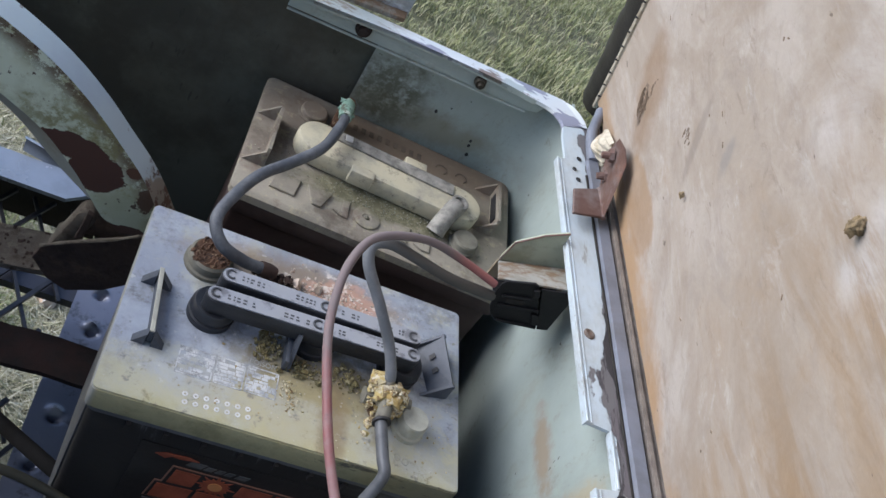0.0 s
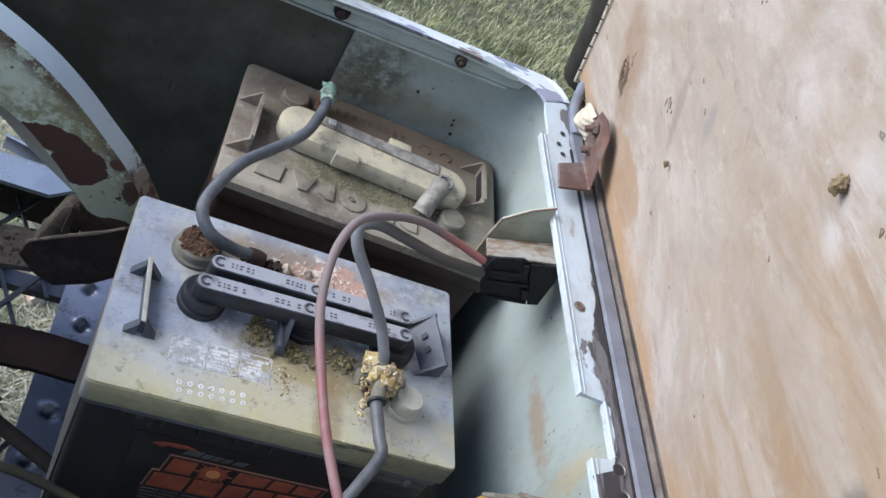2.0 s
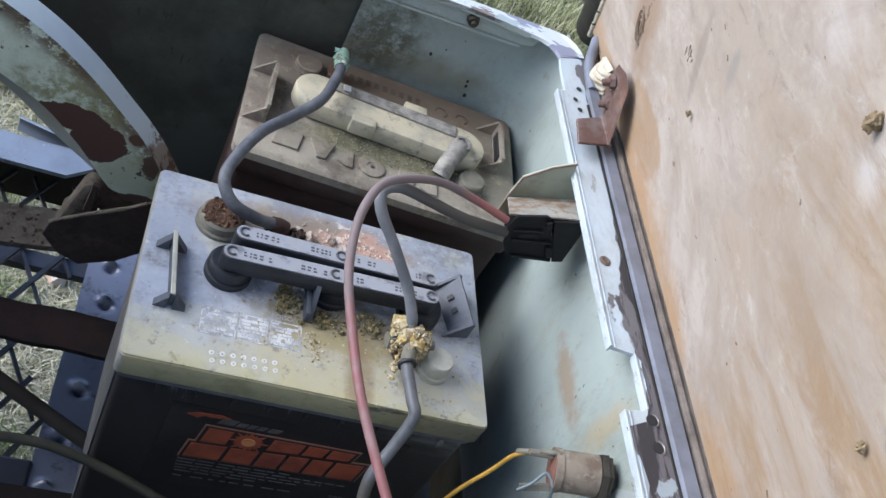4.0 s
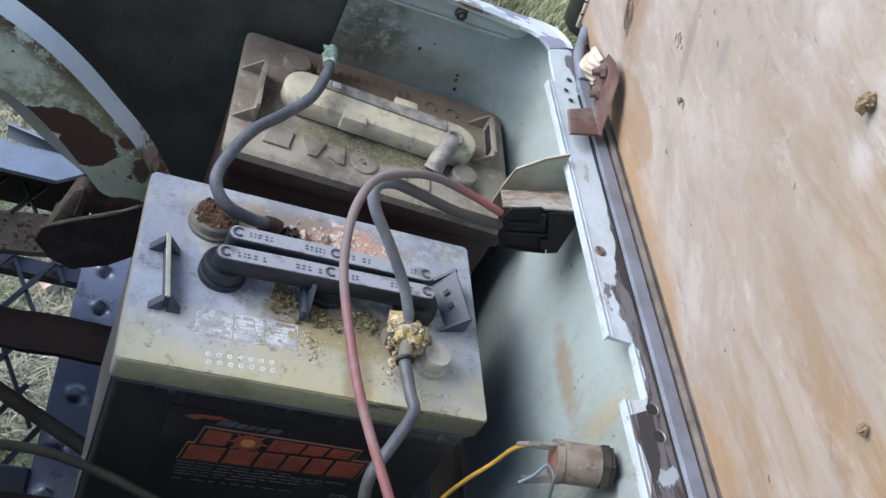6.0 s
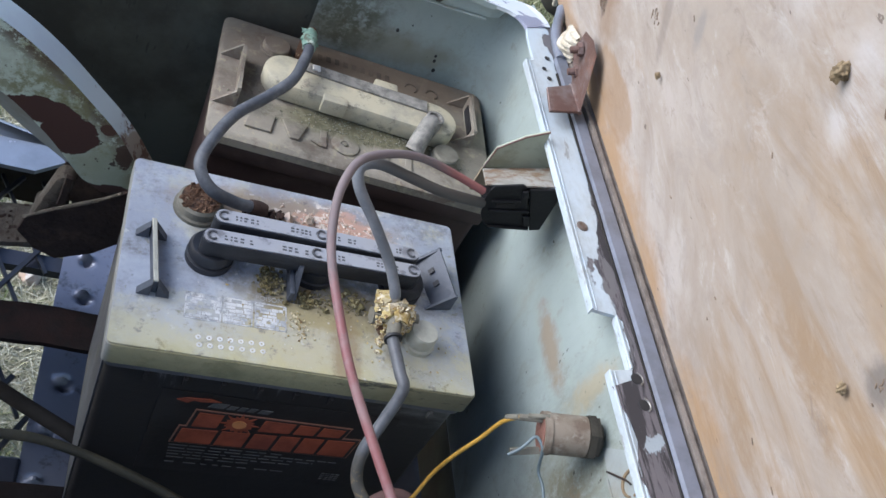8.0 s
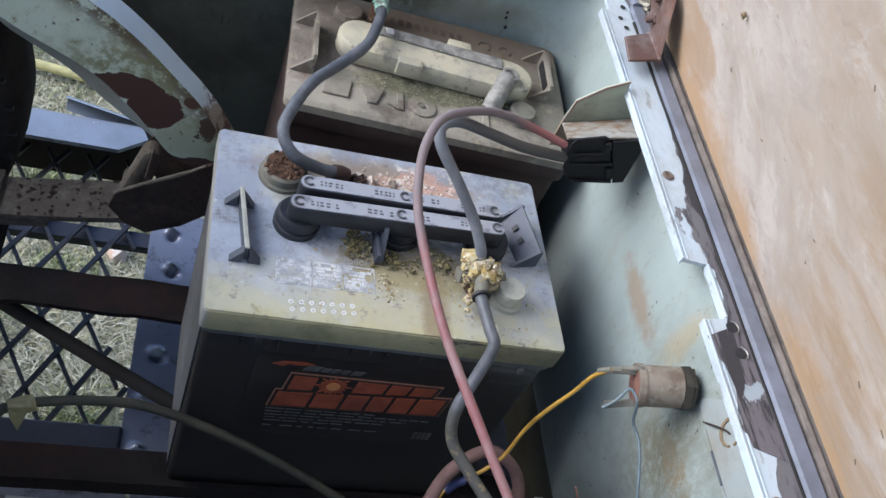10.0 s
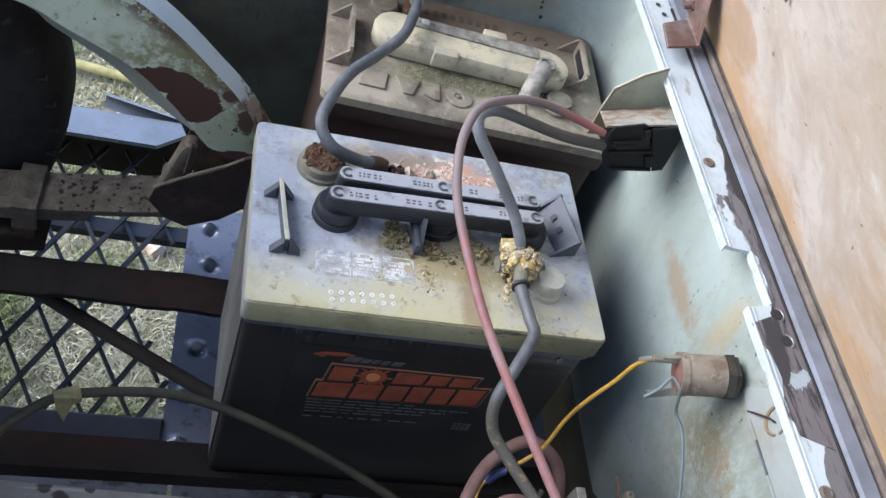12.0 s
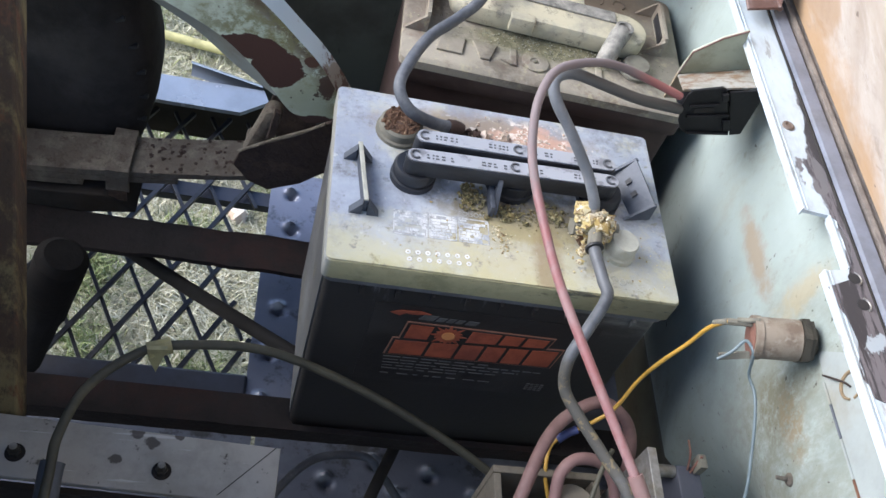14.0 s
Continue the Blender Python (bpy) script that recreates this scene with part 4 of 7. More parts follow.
# expanded mesh: two sets of strands, each strand a bar of its own
PITCH, SLOPE = 0.047, 1.95
for sgn, x_at, wide in ((1, -0.150, 0.0026), (-1, -0.124, 0.0020)):
    for i in range(-19, 5):
        x_mid = x_at + i * PITCH
        b = nb()
        y0, y1 = 0.128, 0.512
        xa, xb = x_mid + sgn * (y0 - 0.325) / SLOPE, x_mid + sgn * (y1 - 0.325) / SLOPE
        pts = []
        for s in range(9):
            y = y0 + (y1 - y0) * s / 8
            x = xa + (xb - xa) * s / 8
            pts.append((x, y))
        pts = [q for q in pts if -0.95 <= q[0] <= -0.038]
        if len(pts) < 2:
            continue
        z0 = DECKZ + (0.0 if sgn > 0 else -0.003)
        (ax, ay), (bx, by) = pts[0], pts[-1]
        ln = math.hypot(bx - ax, by - ay)
        nx, ny = -(by - ay) / ln * wide, (bx - ax) / ln * wide
        prism(b, [(ax + nx, ay + ny), (ax - nx, ay - ny), (bx - nx, by - ny), (bx + nx, by + ny)], z0 - 0.0045, z0)
        part("mesh_strand", b, MESHSTEEL, trailer)

# stray things on the ground outside
b = nb()
cyl(b, (-0.62, 1.13, GROUND + 0.03), (0.10, 1.02, GROUND + 0.03), 0.010, 0.009, 12)
pole = thing("yellow_pole", (-0.2, 1.06, GROUND), "yellow painted pole lying in the grass", "pole")
part("shaft", b, YELLOWWOOD, pole, "", True)
for i, (x, y, r) in enumerate(((-0.083, 0.665, 0.018), (-0.19, 0.70, 0.010), (-0.255, 0.655, 0.008), (-0.30, 0.74, 0.009))):
    b = lumps(nb(), [(x, y, GROUND + r * 0.6, r)], rng, 0.4)
    tagged(part("stone", b, CRUDWHITE, None, "", True), "pale dry stone lying in the grass", "stone", "stones in the grass")

# ---- body of the cart ----
WX, WY = 0.330, 0.392          # inside faces of the side wall and the far wall
RIM = 0.360

b = nb()
# outward curl shaped to turn the foot of the wall dark
CURL, TOP = 0.90, 0.266
PROFILE = [(TOP - CURL * math.sin(radians(a)), CURL * (1 - math.cos(radians(a)))) for a in range(0, 19)]


def beside(y):
    """0 by the control gear, where the foot of the wall curls out most, 1 beside the batteries."""
    t = min(1.0, max(0.0, (y + 0.14) / 0.15))
    return t * t * (3 - 2 * t)


line = [(WX, y, 1.0 + 5.0 * (1 - beside(y)), 0.012 * (1 - beside(y))) for y in (-0.80, -0.4, -0.2, -0.14, -0.12, -0.10, -0.08, -0.06, -0.04, -0.02, 0.01, 0.1, 0.2, WY - 0.060)]
line += [(WX - 0.050 + 0.050 * math.cos(a), WY - 0.0555 + 0.050 * math.sin(a), math.cos(a), 0.0) for a in [radians(9 * i) for i in range(1, 11)]]
line += [(x, WY - 0.0055, 0.0, 0.0) for x in (WX - 0.060, 0.20, 0.1345)]


def sheet(b, rows):
    for p, q in zip(rows, rows[1:]):
        for i in range(len(p) - 1):
            b.faces.new((p[i], p[i + 1], q[i + 1], q[i]))


sheet(b, [[b.verts.new((x, y, RIM - 0.004)) for x, y, f, d in line]] + [[b.verts.new((x + o * f, y, z - d)) for x, y, f, d in line] for z, o in PROFILE])
tagged(part("wall_side", b, MINT, None, "", True), "mint-green painted steel side wall with rust stains, grime and painted shade", "wall", kind="structure")
# foot in the dark mint, so the shade down there is painted
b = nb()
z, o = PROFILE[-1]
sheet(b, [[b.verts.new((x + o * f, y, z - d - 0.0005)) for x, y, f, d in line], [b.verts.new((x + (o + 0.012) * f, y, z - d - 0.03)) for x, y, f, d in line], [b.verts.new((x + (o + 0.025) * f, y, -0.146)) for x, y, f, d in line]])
tagged(part("wall_inner", b, GRIMYSHADE, None, "", True), "dark foot of the side wall, shade put into its paint", "wall", kind="structure")
b = nb()
box(b, WX + 0.0008, WX + 0.003, -0.80, WY, 0.322, RIM - 0.004)
box(b, WX + 0.123, WX + 0.126, -0.80, WY, -0.146, 0.325)
box(b, WX + 0.0035, WX + 0.1225, -0.80, WY, 0.322, 0.325)
tagged(part("wall_skin", b, MINT), "outer painted steel skin of the side wall", "wall", kind="structure")

# far wall with the wheel opening cut out
pts = [(WX, -0.06), (WX, RIM - 0.0185), (-0.95, RIM - 0.0185), (-0.95, 0.335)]
pts += [(-0.72, 0.30)]
for i in range(0, 13):
    a = radians(150 - 12.2 * i)
    pts.append((-0.375 + 0.34 * math.cos(a), -0.10 + 0.34 * math.sin(a)))
pts += [(-0.035, -0.06)]
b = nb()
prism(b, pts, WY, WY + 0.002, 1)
tagged(part("wall_far", b, GRIMYSHADE), "grimy mint-painted sheet steel wall, darkened for its shade", "wall", kind="structure")
b = nb()
prism(b, [(0.134, -0.02), (WX - 0.030, -0.02), (WX - 0.030, 0.340), (0.136, 0.340)], WY - 0.0050, WY - 0.002, 1)
panel = tagged(part("wall_panel", b, MINT), "pale mint sheet steel patch panel with dirt blooms", "wall panel", kind="structure")
b = nb()
for x, z, r in ((0.216, 0.288, 0.0022), (0.2635, 0.272, 0.0018), (0.2645, 0.266, 0.0020), (0.268, 0.255, 0.0024), (0.228, 0.298, 0.0010)):
    prism(b, [(x + r * (0.8 + 0.4 * noise.noise(Vector((x * 90, i, 0)))) * math.cos(2 * math.pi * i / 9), z + r * math.sin(2 * math.pi * i / 9)) for i in range(9)], WY - 0.0061, WY - 0.0057, 1)
tagged(part("paint_chip", b, MARK, panel, "small dark chips in the paint"), kind="stuff")
# doubler under the far rim with its screw
rail = thing("rim_doubler", (0.24, WY - 0.01, 0.33), "folded mint strip under the rim held by a brass screw", "metal strip")
b = nb()
prism(b, [(0.045, 0.3375), (0.285, 0.3405), (0.296, 0.3430), (0.299, 0.3500), (0.297, 0.3562), (0.045, 0.3562)], WY - 0.0225, WY - 0.020, 1, bevel=0.0008)
prism(b, [(0.045, 0.3355), (0.284, 0.3385), (0.284, 0.3403), (0.045, 0.3373)], WY - 0.0255, WY - 0.0226, 1, bevel=0.0006)
part("strip", b, MINT, rail)
b = nb()
cyl(b, (0.231, WY - 0.0227, 0.3490), (0.231, WY - 0.0290, 0.3490), 0.0062, 0.0048, 14)
cyl(b, (0.231, WY - 0.0290, 0.3490), (0.231, WY - 0.0330, 0.3490), 0.0028, 0.0024, 10)
part("screw", b, NUT, rail, "dull brass screw head", True)

# side flange with its notches
pts = [(0.302, -0.80), (0.302, -0.040), (0.3185, -0.037), (0.3205, 0.008), (0.302, 0.010), (0.3015, 0.105), (0.3025, 0.288), (0.310, 0.291),
       (0.3105, 0.325), (0.3125, 0.340), (0.340, 0.352), (0.337, 0.30), (0.334, -0.80)]
b = nb()
prism(b, pts, RIM - 0.003, RIM, 2)
tagged(part("rim_flange", b, FLANGE), "pale blue painted steel flange with peeled and rusted paint", "flange", kind="structure")
b = nb()
for x, y0, y1 in ((0.302, -0.80, -0.040), (0.3015, 0.010, 0.288), (0.3200, -0.036, 0.008)):
    box(b, x - 0.0005, x + 0.0011, y0, y1, RIM - 0.0055, RIM + 0.0012, bevel=0.0004)
    box(b, x + 0.0034, x + 0.0044, y0, y1, RIM - 0.0004, RIM + 0.0007, bevel=0.0002)
tagged(part("rim_edge", b, FLANGE), "bright turned-up edge of the flange", "flange edge", kind="structure")
# ragged strip of bare metal along the flange
b = nb()
pts = []
for i in range(120):
    y = -0.80 + i * 0.0077
    w = 0.0085 * (0.5 + noise.noise(Vector((y * 30, 0.2, 0)))) + 0.004 * noise.noise(Vector((y * 95, 4.2, 0)))
    bare = 0.016 if -0.135 < y < -0.050 else 0.0
    pts.append((0.3300 - max(0.0, w + bare) * (1.2 if y < 0.10 else 0.3), y))
b2 = [(0.3345, 0.1163), (0.3345, -0.80)]
prism(b, pts + b2, RIM + 0.0003, RIM + 0.0007, 2)
tagged(part("rusty_strip", b, PRIMER), "bare rusted metal where the paint has peeled", "rust strip", kind="structure")

# corner cap and far flange
pts = [(0.3125, 0.340)]
for i in range(7):
    a = radians(15 * i)
    pts.append((0.290 + 0.0225 * math.cos(a), 0.338 + 0.0225 * math.sin(a)))
pts += [(0.255, 0.3650), (0.216, 0.3665), (0.14, 0.3645), (0.05, 0.356), (-0.05, 0.354), (-0.95, 0.354), (-0.95, 0.392), (0.27, 0.392)]
for i in range(1, 7):
    a = radians(90 - 15 * i)
    pts.append((0.293 + 0.047 * math.cos(a), 0.351 + 0.041 * math.sin(a)))
pts += [(0.340, 0.3525)]
b = nb()
prism(b, pts, RIM - 0.003, RIM + 0.0006, 2)
for v in b.verts:
    v.co.z -= 0.013 * min(1.0, max(0.0, (v.co.y - 0.3690) / 0.023)) * min(1.0, max(0.0, (0.330 - v.co.x) / 0.05))
tagged(part("rim_far", b, FARFLANGE), "pale blue steel rim with chipped violet and rusty patches", "flange", kind="structure")
b = nb()
line = [(0.05, 0.356), (0.14, 0.3645), (0.216, 0.3665), (0.255, 0.3650), (0.285, 0.3606)]
strip(b, [(x, y, RIM) for x, y in line], [(x, y, RIM - 0.005) for x, y in line], 0.0012)
tagged(part("rim_far_edge", b, MINT), "turned-down mint edge of the far rim", "flange edge", kind="structure")
b = nb()
for x, y, r in ((0.325, 0.2985, 0.0026), (0.3185, 0.281, 0.0022), (0.321, 0.268, 0.0024), (0.3215, -0.044, 0.0040), (0.3215, -0.064, 0.0040)):
    cyl(b, (x, y, RIM + 0.0006), (x, y, RIM + 0.0011), r, r, 16)
tagged(part("rim_hole", b, MARK), "dark screw holes in the flange", "hole", kind="structure")
holes = ((0.3215, -0.044), (0.3215, -0.064))
for x, y in holes:
    b = nb()
    tube(b, [(x + 0.0050 * math.cos(a), y + 0.0050 * math.sin(a), RIM + 0.0013) for a in [radians(-60 + 19 * i) for i in range(8)]], 0.0006, 6, 2, 0.5)
    tagged(part("grommet", b, TIN, None, "", True), "bent metal collar round a flange hole", "grommet", "grommets in the flange")
for x, y in ((0.3125, 0.090), (0.3115, -0.165)):
    b = nb()
    lathe(b, (x, y, RIM), [(0.0048, 0), (0.0046, 0.0008), (0.0030, 0.0014), (0.0022, 0.0009), (0.0006, 0.0009)], 14)
    tagged(part("rivet", b, BOLT, None, "", True), "worn rivet head on the flange", "rivet", "rivets on the flange")

# bodywork beyond the far rim
block = thing("rear_cowl", (0.10, 0.42, RIM), "pale blue painted steel cowl with bolt and rusty edge strip", "cowl")
b = nb()
prism(b, [(0.02, 0.392), (0.150, 0.410), (0.160, 0.47), (0.02, 0.47)], 0.352, 0.392, 2, bevel=0.002)
part("sheet", b, FARFLANGE, block)
b = nb()
prism(b, [(0.02, 0.378), (0.147, 0.3965), (0.149, 0.4095), (0.02, 0.3915)], 0.3545, 0.3595, 2, bevel=0.001)
part("edge_strip", b, STAINED, block, "rust-stained edge strip")
b = nb()
cyl(b, (0.110, 0.424, 0.392), (0.110, 0.424, 0.397), 0.006, 0.005, 6)
part("bolt", b, BOLT, block)
b = nb()
cyl(b, (0.113, WY - 0.0227, 0.3480), (0.113, WY - 0.0262, 0.3480), 0.0078, 0.0070, 16)
cyl(b, (0.113, WY - 0.0262, 0.3480), (0.113, WY - 0.0290, 0.3480), 0.0048, 0.0040, 12)
tagged(part("rivet", b, RUSTDARK, None, "", True), "dark rusty screw head under the far rim", "screw")

# plain walls added unseen behind the camera to close the body and block light
b = nb()
box(b, -0.28, 0.33, -0.452, -0.45, -0.06, 0.30)
tagged(part("wall_near", b, GRIMYSHADE), "plain unseen wall added to block light from the camera side", "wall", kind="structure")
b = nb()
prism(b, [(-0.4495, -0.06), (-0.4495, 0.45), (0.11, 0.45), (-0.060, 0.022), (-0.09, -0.06)], -0.280, -0.277, 0)
tagged(part("wall_end", b, GRIMYSHADE), "plain unseen side panel added behind the post to block light", "wall", kind="structure")

# out-of-view roof, put in to cut the sky light overhead
b = nb()
box(b, -0.60, 1.10, -0.05, 0.90, 1.45, 1.47)
tagged(part("ceiling", b, GRIMYSHADE), "plain unseen roof added to block light from above", "ceiling", kind="structure")

# sheet outside the view, added to throw shade on wheel and spring
b = nb()
box(b, -0.95, -0.290, -0.02, 0.205, 0.344, 0.348)
tagged(part("seat_deck", b, GRIMYSHADE), "plain unseen deck added to shade the wheel and spring", "deck", kind="structure")

# ---- wheel arch ----
arch = thing("wheel_arch", (0.0, 0.21, 0.17), "mint-painted steel wheel arch with large rust patches", "wheel arch")
outer = curve_points([(-0.307, 0.2, 0.366), (-0.227, 0.2, 0.360), (-0.160, 0.2, 0.347), (-0.125, 0.2, 0.334), (-0.091, 0.2, 0.315), (-0.062, 0.2, 0.292), (-0.037, 0.2, 0.267), (-0.018, 0.2, 0.247), (-0.003, 0.2, 0.226), (0.014, 0.2, 0.195), (0.024, 0.2, 0.170)], 5)
inner = curve_points([(-0.307, 0.2, 0.322), (-0.183, 0.2, 0.301), (-0.144, 0.2, 0.283), (-0.098, 0.2, 0.258), (-0.069, 0.2, 0.231), (-0.054, 0.2, 0.213), (-0.040, 0.2, 0.194)], 5)
b = nb()
pts = [(p.x, p.z) for p in outer] + [(0.012, 0.176), (0.003, 0.184), (-0.008, 0.178), (-0.018, 0.176), (-0.026, 0.182), (-0.034, 0.187)] + [(p.x, p.z) for p in inner[::-1]]
prism(b, pts, 0.2, 0.2015, 1)
part("face", b, ARCH, arch)
b = nb()
flare = [0.002 + 0.009 * max(0.0, (i / len(outer) - 0.55) / 0.45) ** 2 for i in range(len(outer))]
strip(b, [(p.x, 0.1995, p.z + 0.001) for p in outer], [(p.x + w, 0.2215, p.z + 0.0015) for p, w in zip(outer, flare)], 0.0015)
part("lip", b, ARCHLIP, arch, "pale blue lip with flaking paint", True)
b = nb()
lip_ = inner[:-2]
wide = [0.004 + 0.026 * max(0.0, math.sin(math.pi * min(1.0, max(0.0, (i / len(lip_) - 0.22) / 0.74)))) for i in range(len(lip_))]
strip(b, [(p.x, 0.2003, p.z + 0.001) for p in lip_], [(p.x - 0.62 * w, 0.2003 + 0.5 * w, p.z - 0.45 * w) for p, w in zip(lip_, wide)], 0.0012)
part("inner_lip", b, STICKER, arch, "", True)

# ---- chassis ----
def ragged(x0, x1, y, size, seed, n=120):
    """An edge along x eaten by rust."""
    return [(x0 + (x1 - x0) * i / n, y + size * noise.noise(Vector((i * 0.23, seed, 0))) + size * 0.5 * noise.noise(Vector((i * 0.9, seed, 3)))) for i in range(n + 1)]


up = nb()
prism(up, ragged(-0.80, 0.326, -0.0045, 0.0010, 7.5) + ragged(-0.80, 0.326, 0.0010, 0.0002, 8.5)[::-1], -0.022, -0.0015, 2)
b = nb()
box(b, -0.80, 0.326, 0.0013, 0.03, -0.012, -0.007, bevel=0.001)
angle = thing("frame_angle", (0, -0.01, -0.012), "dark rusty angle iron carrying the batteries", "angle iron")
part("upright_flange", up, FRAMEDARK, angle)
part("flat_flange", b, FRAMEDARK, angle)
b = nb()
prism(b, ragged(-0.80, 0.326, 0.177, 0.0028, 1.5) + ragged(-0.80, 0.326, 0.221, 0.0016, 4.5)[::-1], -0.024, -0.018, 2)
up = nb()
box(up, -0.80, 0.326, 0.213, 0.218, -0.050, -0.0245, bevel=0.001)
rear = thing("frame_channel", (0, 0.19, -0.05), "black greasy steel frame channel", "frame channel")
part("web", up, FRAMEDARK, rear)
part("flat_flange", b, FRAMEDARK, rear)
b = nb()
box(b, 0.06, 0.326, 0.36, 0.388, -0.02, -0.007, bevel=0.001)
rear2 = thing("frame_angle", (0.1, 0.37, -0.02), "dark rusty angle iron along the far wall", "angle iron")
part("bar", b, FRAMEDARK, rear2)
for x in (0.065, 0.24):
    b = nb()
    box(b, x, x + 0.03, 0.0015, 0.3595, -0.0175, -0.0125)
    s = thing("frame_strap", (x, 0.17, -0.0175), "flat rusty steel strap under the batteries", "steel strap", "straps under the batteries")
    part("bar", b, FRAMEDARK, s)

spring = thing("leaf_spring", (-0.2, 0.25, 0.04), "dusty brown leaf spring with clips and rusty shackle bracket", "leaf spring")
def leaf_top(x):
    """Height of the bowed main leaf."""
    return 0.0262 + 0.33 * (x + 0.39) ** 2


for i, (x0, x1, drop) in enumerate(((-0.75, -0.045, 0.0), (-0.70, -0.13, 0.0082), (-0.64, -0.22, 0.0164))):
    b = nb()
    top = [(x0 + (x1 - x0) * s / 16, leaf_top(x0 + (x1 - x0) * s / 16) - drop) for s in range(17)]
    prism(b, top + [(x, zz - 0.0075) for x, zz in top[::-1]], 0.230, 0.278, 1, bevel=0.0008)
    part("leaf", b, SPRING, spring)
b = nb()
for y in (0.2265, 0.2805):
    box(b, -0.197, -0.175, y - 0.0015, y + 0.0015, 0.016, 0.0455, bevel=0.0006)
box(b, -0.197, -0.175, 0.225, 0.282, 0.0425, 0.0460, bevel=0.0006)
part("clip", b, SPRING, spring, "folded steel spring clip")
b = nb()
box(b, -0.195, -0.177, 0.2238, 0.2248, 0.004, 0.017)
part("clip_tab", b, FLAKY, spring)
b = lumps(nb(), [(q, rng.uniform(0.231, 0.277), leaf_top(q), rng.uniform(0.0008, 0.0022)) for q in [-0.16 + 0.095 * rng.random() for i in range(70)]], rng, 0.9)
tagged(part("rust_flake", b, FLAKY, spring, "loose flakes of rust and dirt", True), kind="stuff")
b = nb()
cyl(b, (-0.058, 0.229, 0.0700), (-0.058, 0.279, 0.0700), 0.0125, 0.0125, 18)
part("eye", b, SPRING, spring, "", True)
b = nb()
prism(b, stadium(-0.063, 0.080, -0.047, 0.134, 0.0085), 0.240, 0.258, 1, bevel=0.003)
part("shackle_link", b, SPRING, spring, "dusty worn shackle link", True)
b = nb()
prism(b, [(-0.078, 0.087), (-0.073, 0.105), (-0.050, 0.122), (-0.018, 0.143), (0.005, 0.162), (0.035, 0.165), (0.035, 0.095), (0.006, 0.092), (-0.013, 0.073), (-0.030, 0.064), (-0.043, 0.057), (-0.062, 0.066)], 0.2195, 0.2235, 1, bevel=0.0008)
shackle = part("shackle", b, FLAKY, spring, "rusted shackle plate")
# paler tube stands in for the highlight along the plate's upper edge
b = nb()
tube(b, [(-0.074, 0.2205, 0.105), (-0.050, 0.2205, 0.1225), (-0.018, 0.2205, 0.1435), (0.0, 0.2205, 0.158)], 0.0016, 6, 3, 0.6)
part("plate_edge", b, SPRING, shackle, "tan upper edge of the plate, drawn as its lit highlight", True)
b = nb()
prism(b, [(-0.060, 0.066), (-0.020, 0.068), (-0.004, 0.09), (-0.004, 0.150), (-0.020, 0.155), (-0.046, 0.140)], 0.284, 0.288, 1, bevel=0.0008)
part("back_plate", b, FLAKY, spring)
b = nb()
prism(b, [(-0.050, 0.124), (-0.043, 0.126), (-0.041, 0.158), (-0.046, 0.160)], 0.2240, 0.2285, 1, bevel=0.0006)
part("gusset", b, FLAKY, spring)

# wheel: axis across the cart
wheel = thing("wheel", (-0.392, 0.345, DECKZ), "worn black tyre on a dark wheel behind the leaf spring", "wheel")
cx, cz, cy = -0.392, 0.081, 0.345
prof = [(0.105, -0.048), (0.140, -0.057), (0.180, -0.060), (0.206, -0.057), (0.220, -0.048), (0.226, -0.034), (0.228, 0.0), (0.226, 0.034), (0.220, 0.048), (0.206, 0.057), (0.180, 0.060), (0.140, 0.057), (0.105, 0.048)]
b = nb()
rows = []
SEG = 72
for r, h in prof:
    rows.append([b.verts.new((cx + r * math.cos(2 * math.pi * i / SEG), cy + h, cz + r * math.sin(2 * math.pi * i / SEG))) for i in range(SEG)])
for p, q in zip(rows, rows[1:] + rows[:1]):
    for i in range(SEG):
        b.faces.new((p[i], p[(i + 1) % SEG], q[(i + 1) % SEG], q[i]))
tyre = part("tyre", b, TYRE, wheel, "worn black rubber tyre with shoulder notches", True)
for i in range(44):
    a = 2 * math.pi * i / 44
    m = Matrix.Translation((cx, cy, cz)) @ Matrix.Rotation(-a, 4, "Y")
    b = nb()
    box(b, 0.2150, 0.2235, -0.0512, -0.0462, -0.0015, 0.0015, m)
    part("tread_notch", b, MARK, tyre)
b = nb()
cyl(b, (cx, 0.312, cz), (cx, 0.382, cz), 0.1045, 0.1045, 36)
cyl(b, (cx, 0.300, cz), (cx, 0.3115, cz), 0.045, 0.05, 24)
part("rim", b, GREASE, wheel, "", True)

axle = thing("axle", (-0.4, 0.2, 0.02), "greasy black axle housing under the spring", "axle")
b = nb()
cyl(b, (-0.392, -0.10, 0.081), (-0.392, 0.298, 0.081), 0.042, 0.042, 24)
part("tube", b, GREASE, axle, "", True)
b = nb()
prism(b, [(-0.46, 0.004), (-0.250, 0.006), (-0.200, 0.0105), (-0.190, 0.008), (-0.169, -0.011), (-0.30, -0.036), (-0.46, -0.036)], 0.222, 0.29, 1, bevel=0.002)
part("spring_seat", b, GREASE, axle)

strut = thing("shock_absorber", (-0.26, 0.1, -0.13), "black greasy shock absorber leaning under the frame", "shock absorber")
b = nb()
lathe(b, (0, 0, 0), [(0.012, 0), (0.019, 0.004), (0.020, 0.10), (0.0225, 0.104), (0.0225, 0.190), (0.016, 0.197)], 20, look((-0.258, 0.100, -0.115), (-0.300, 0.100, -0.262)) )
part("body", b, STRUTBLACK, strut, "", True)
b = nb()
cyl(b, (-0.265, 0.100, -0.138), (-0.2585, 0.100, -0.1165), 0.009, 0.009, 14)
part("rod", b, STRUTBLACK, strut, "", True)
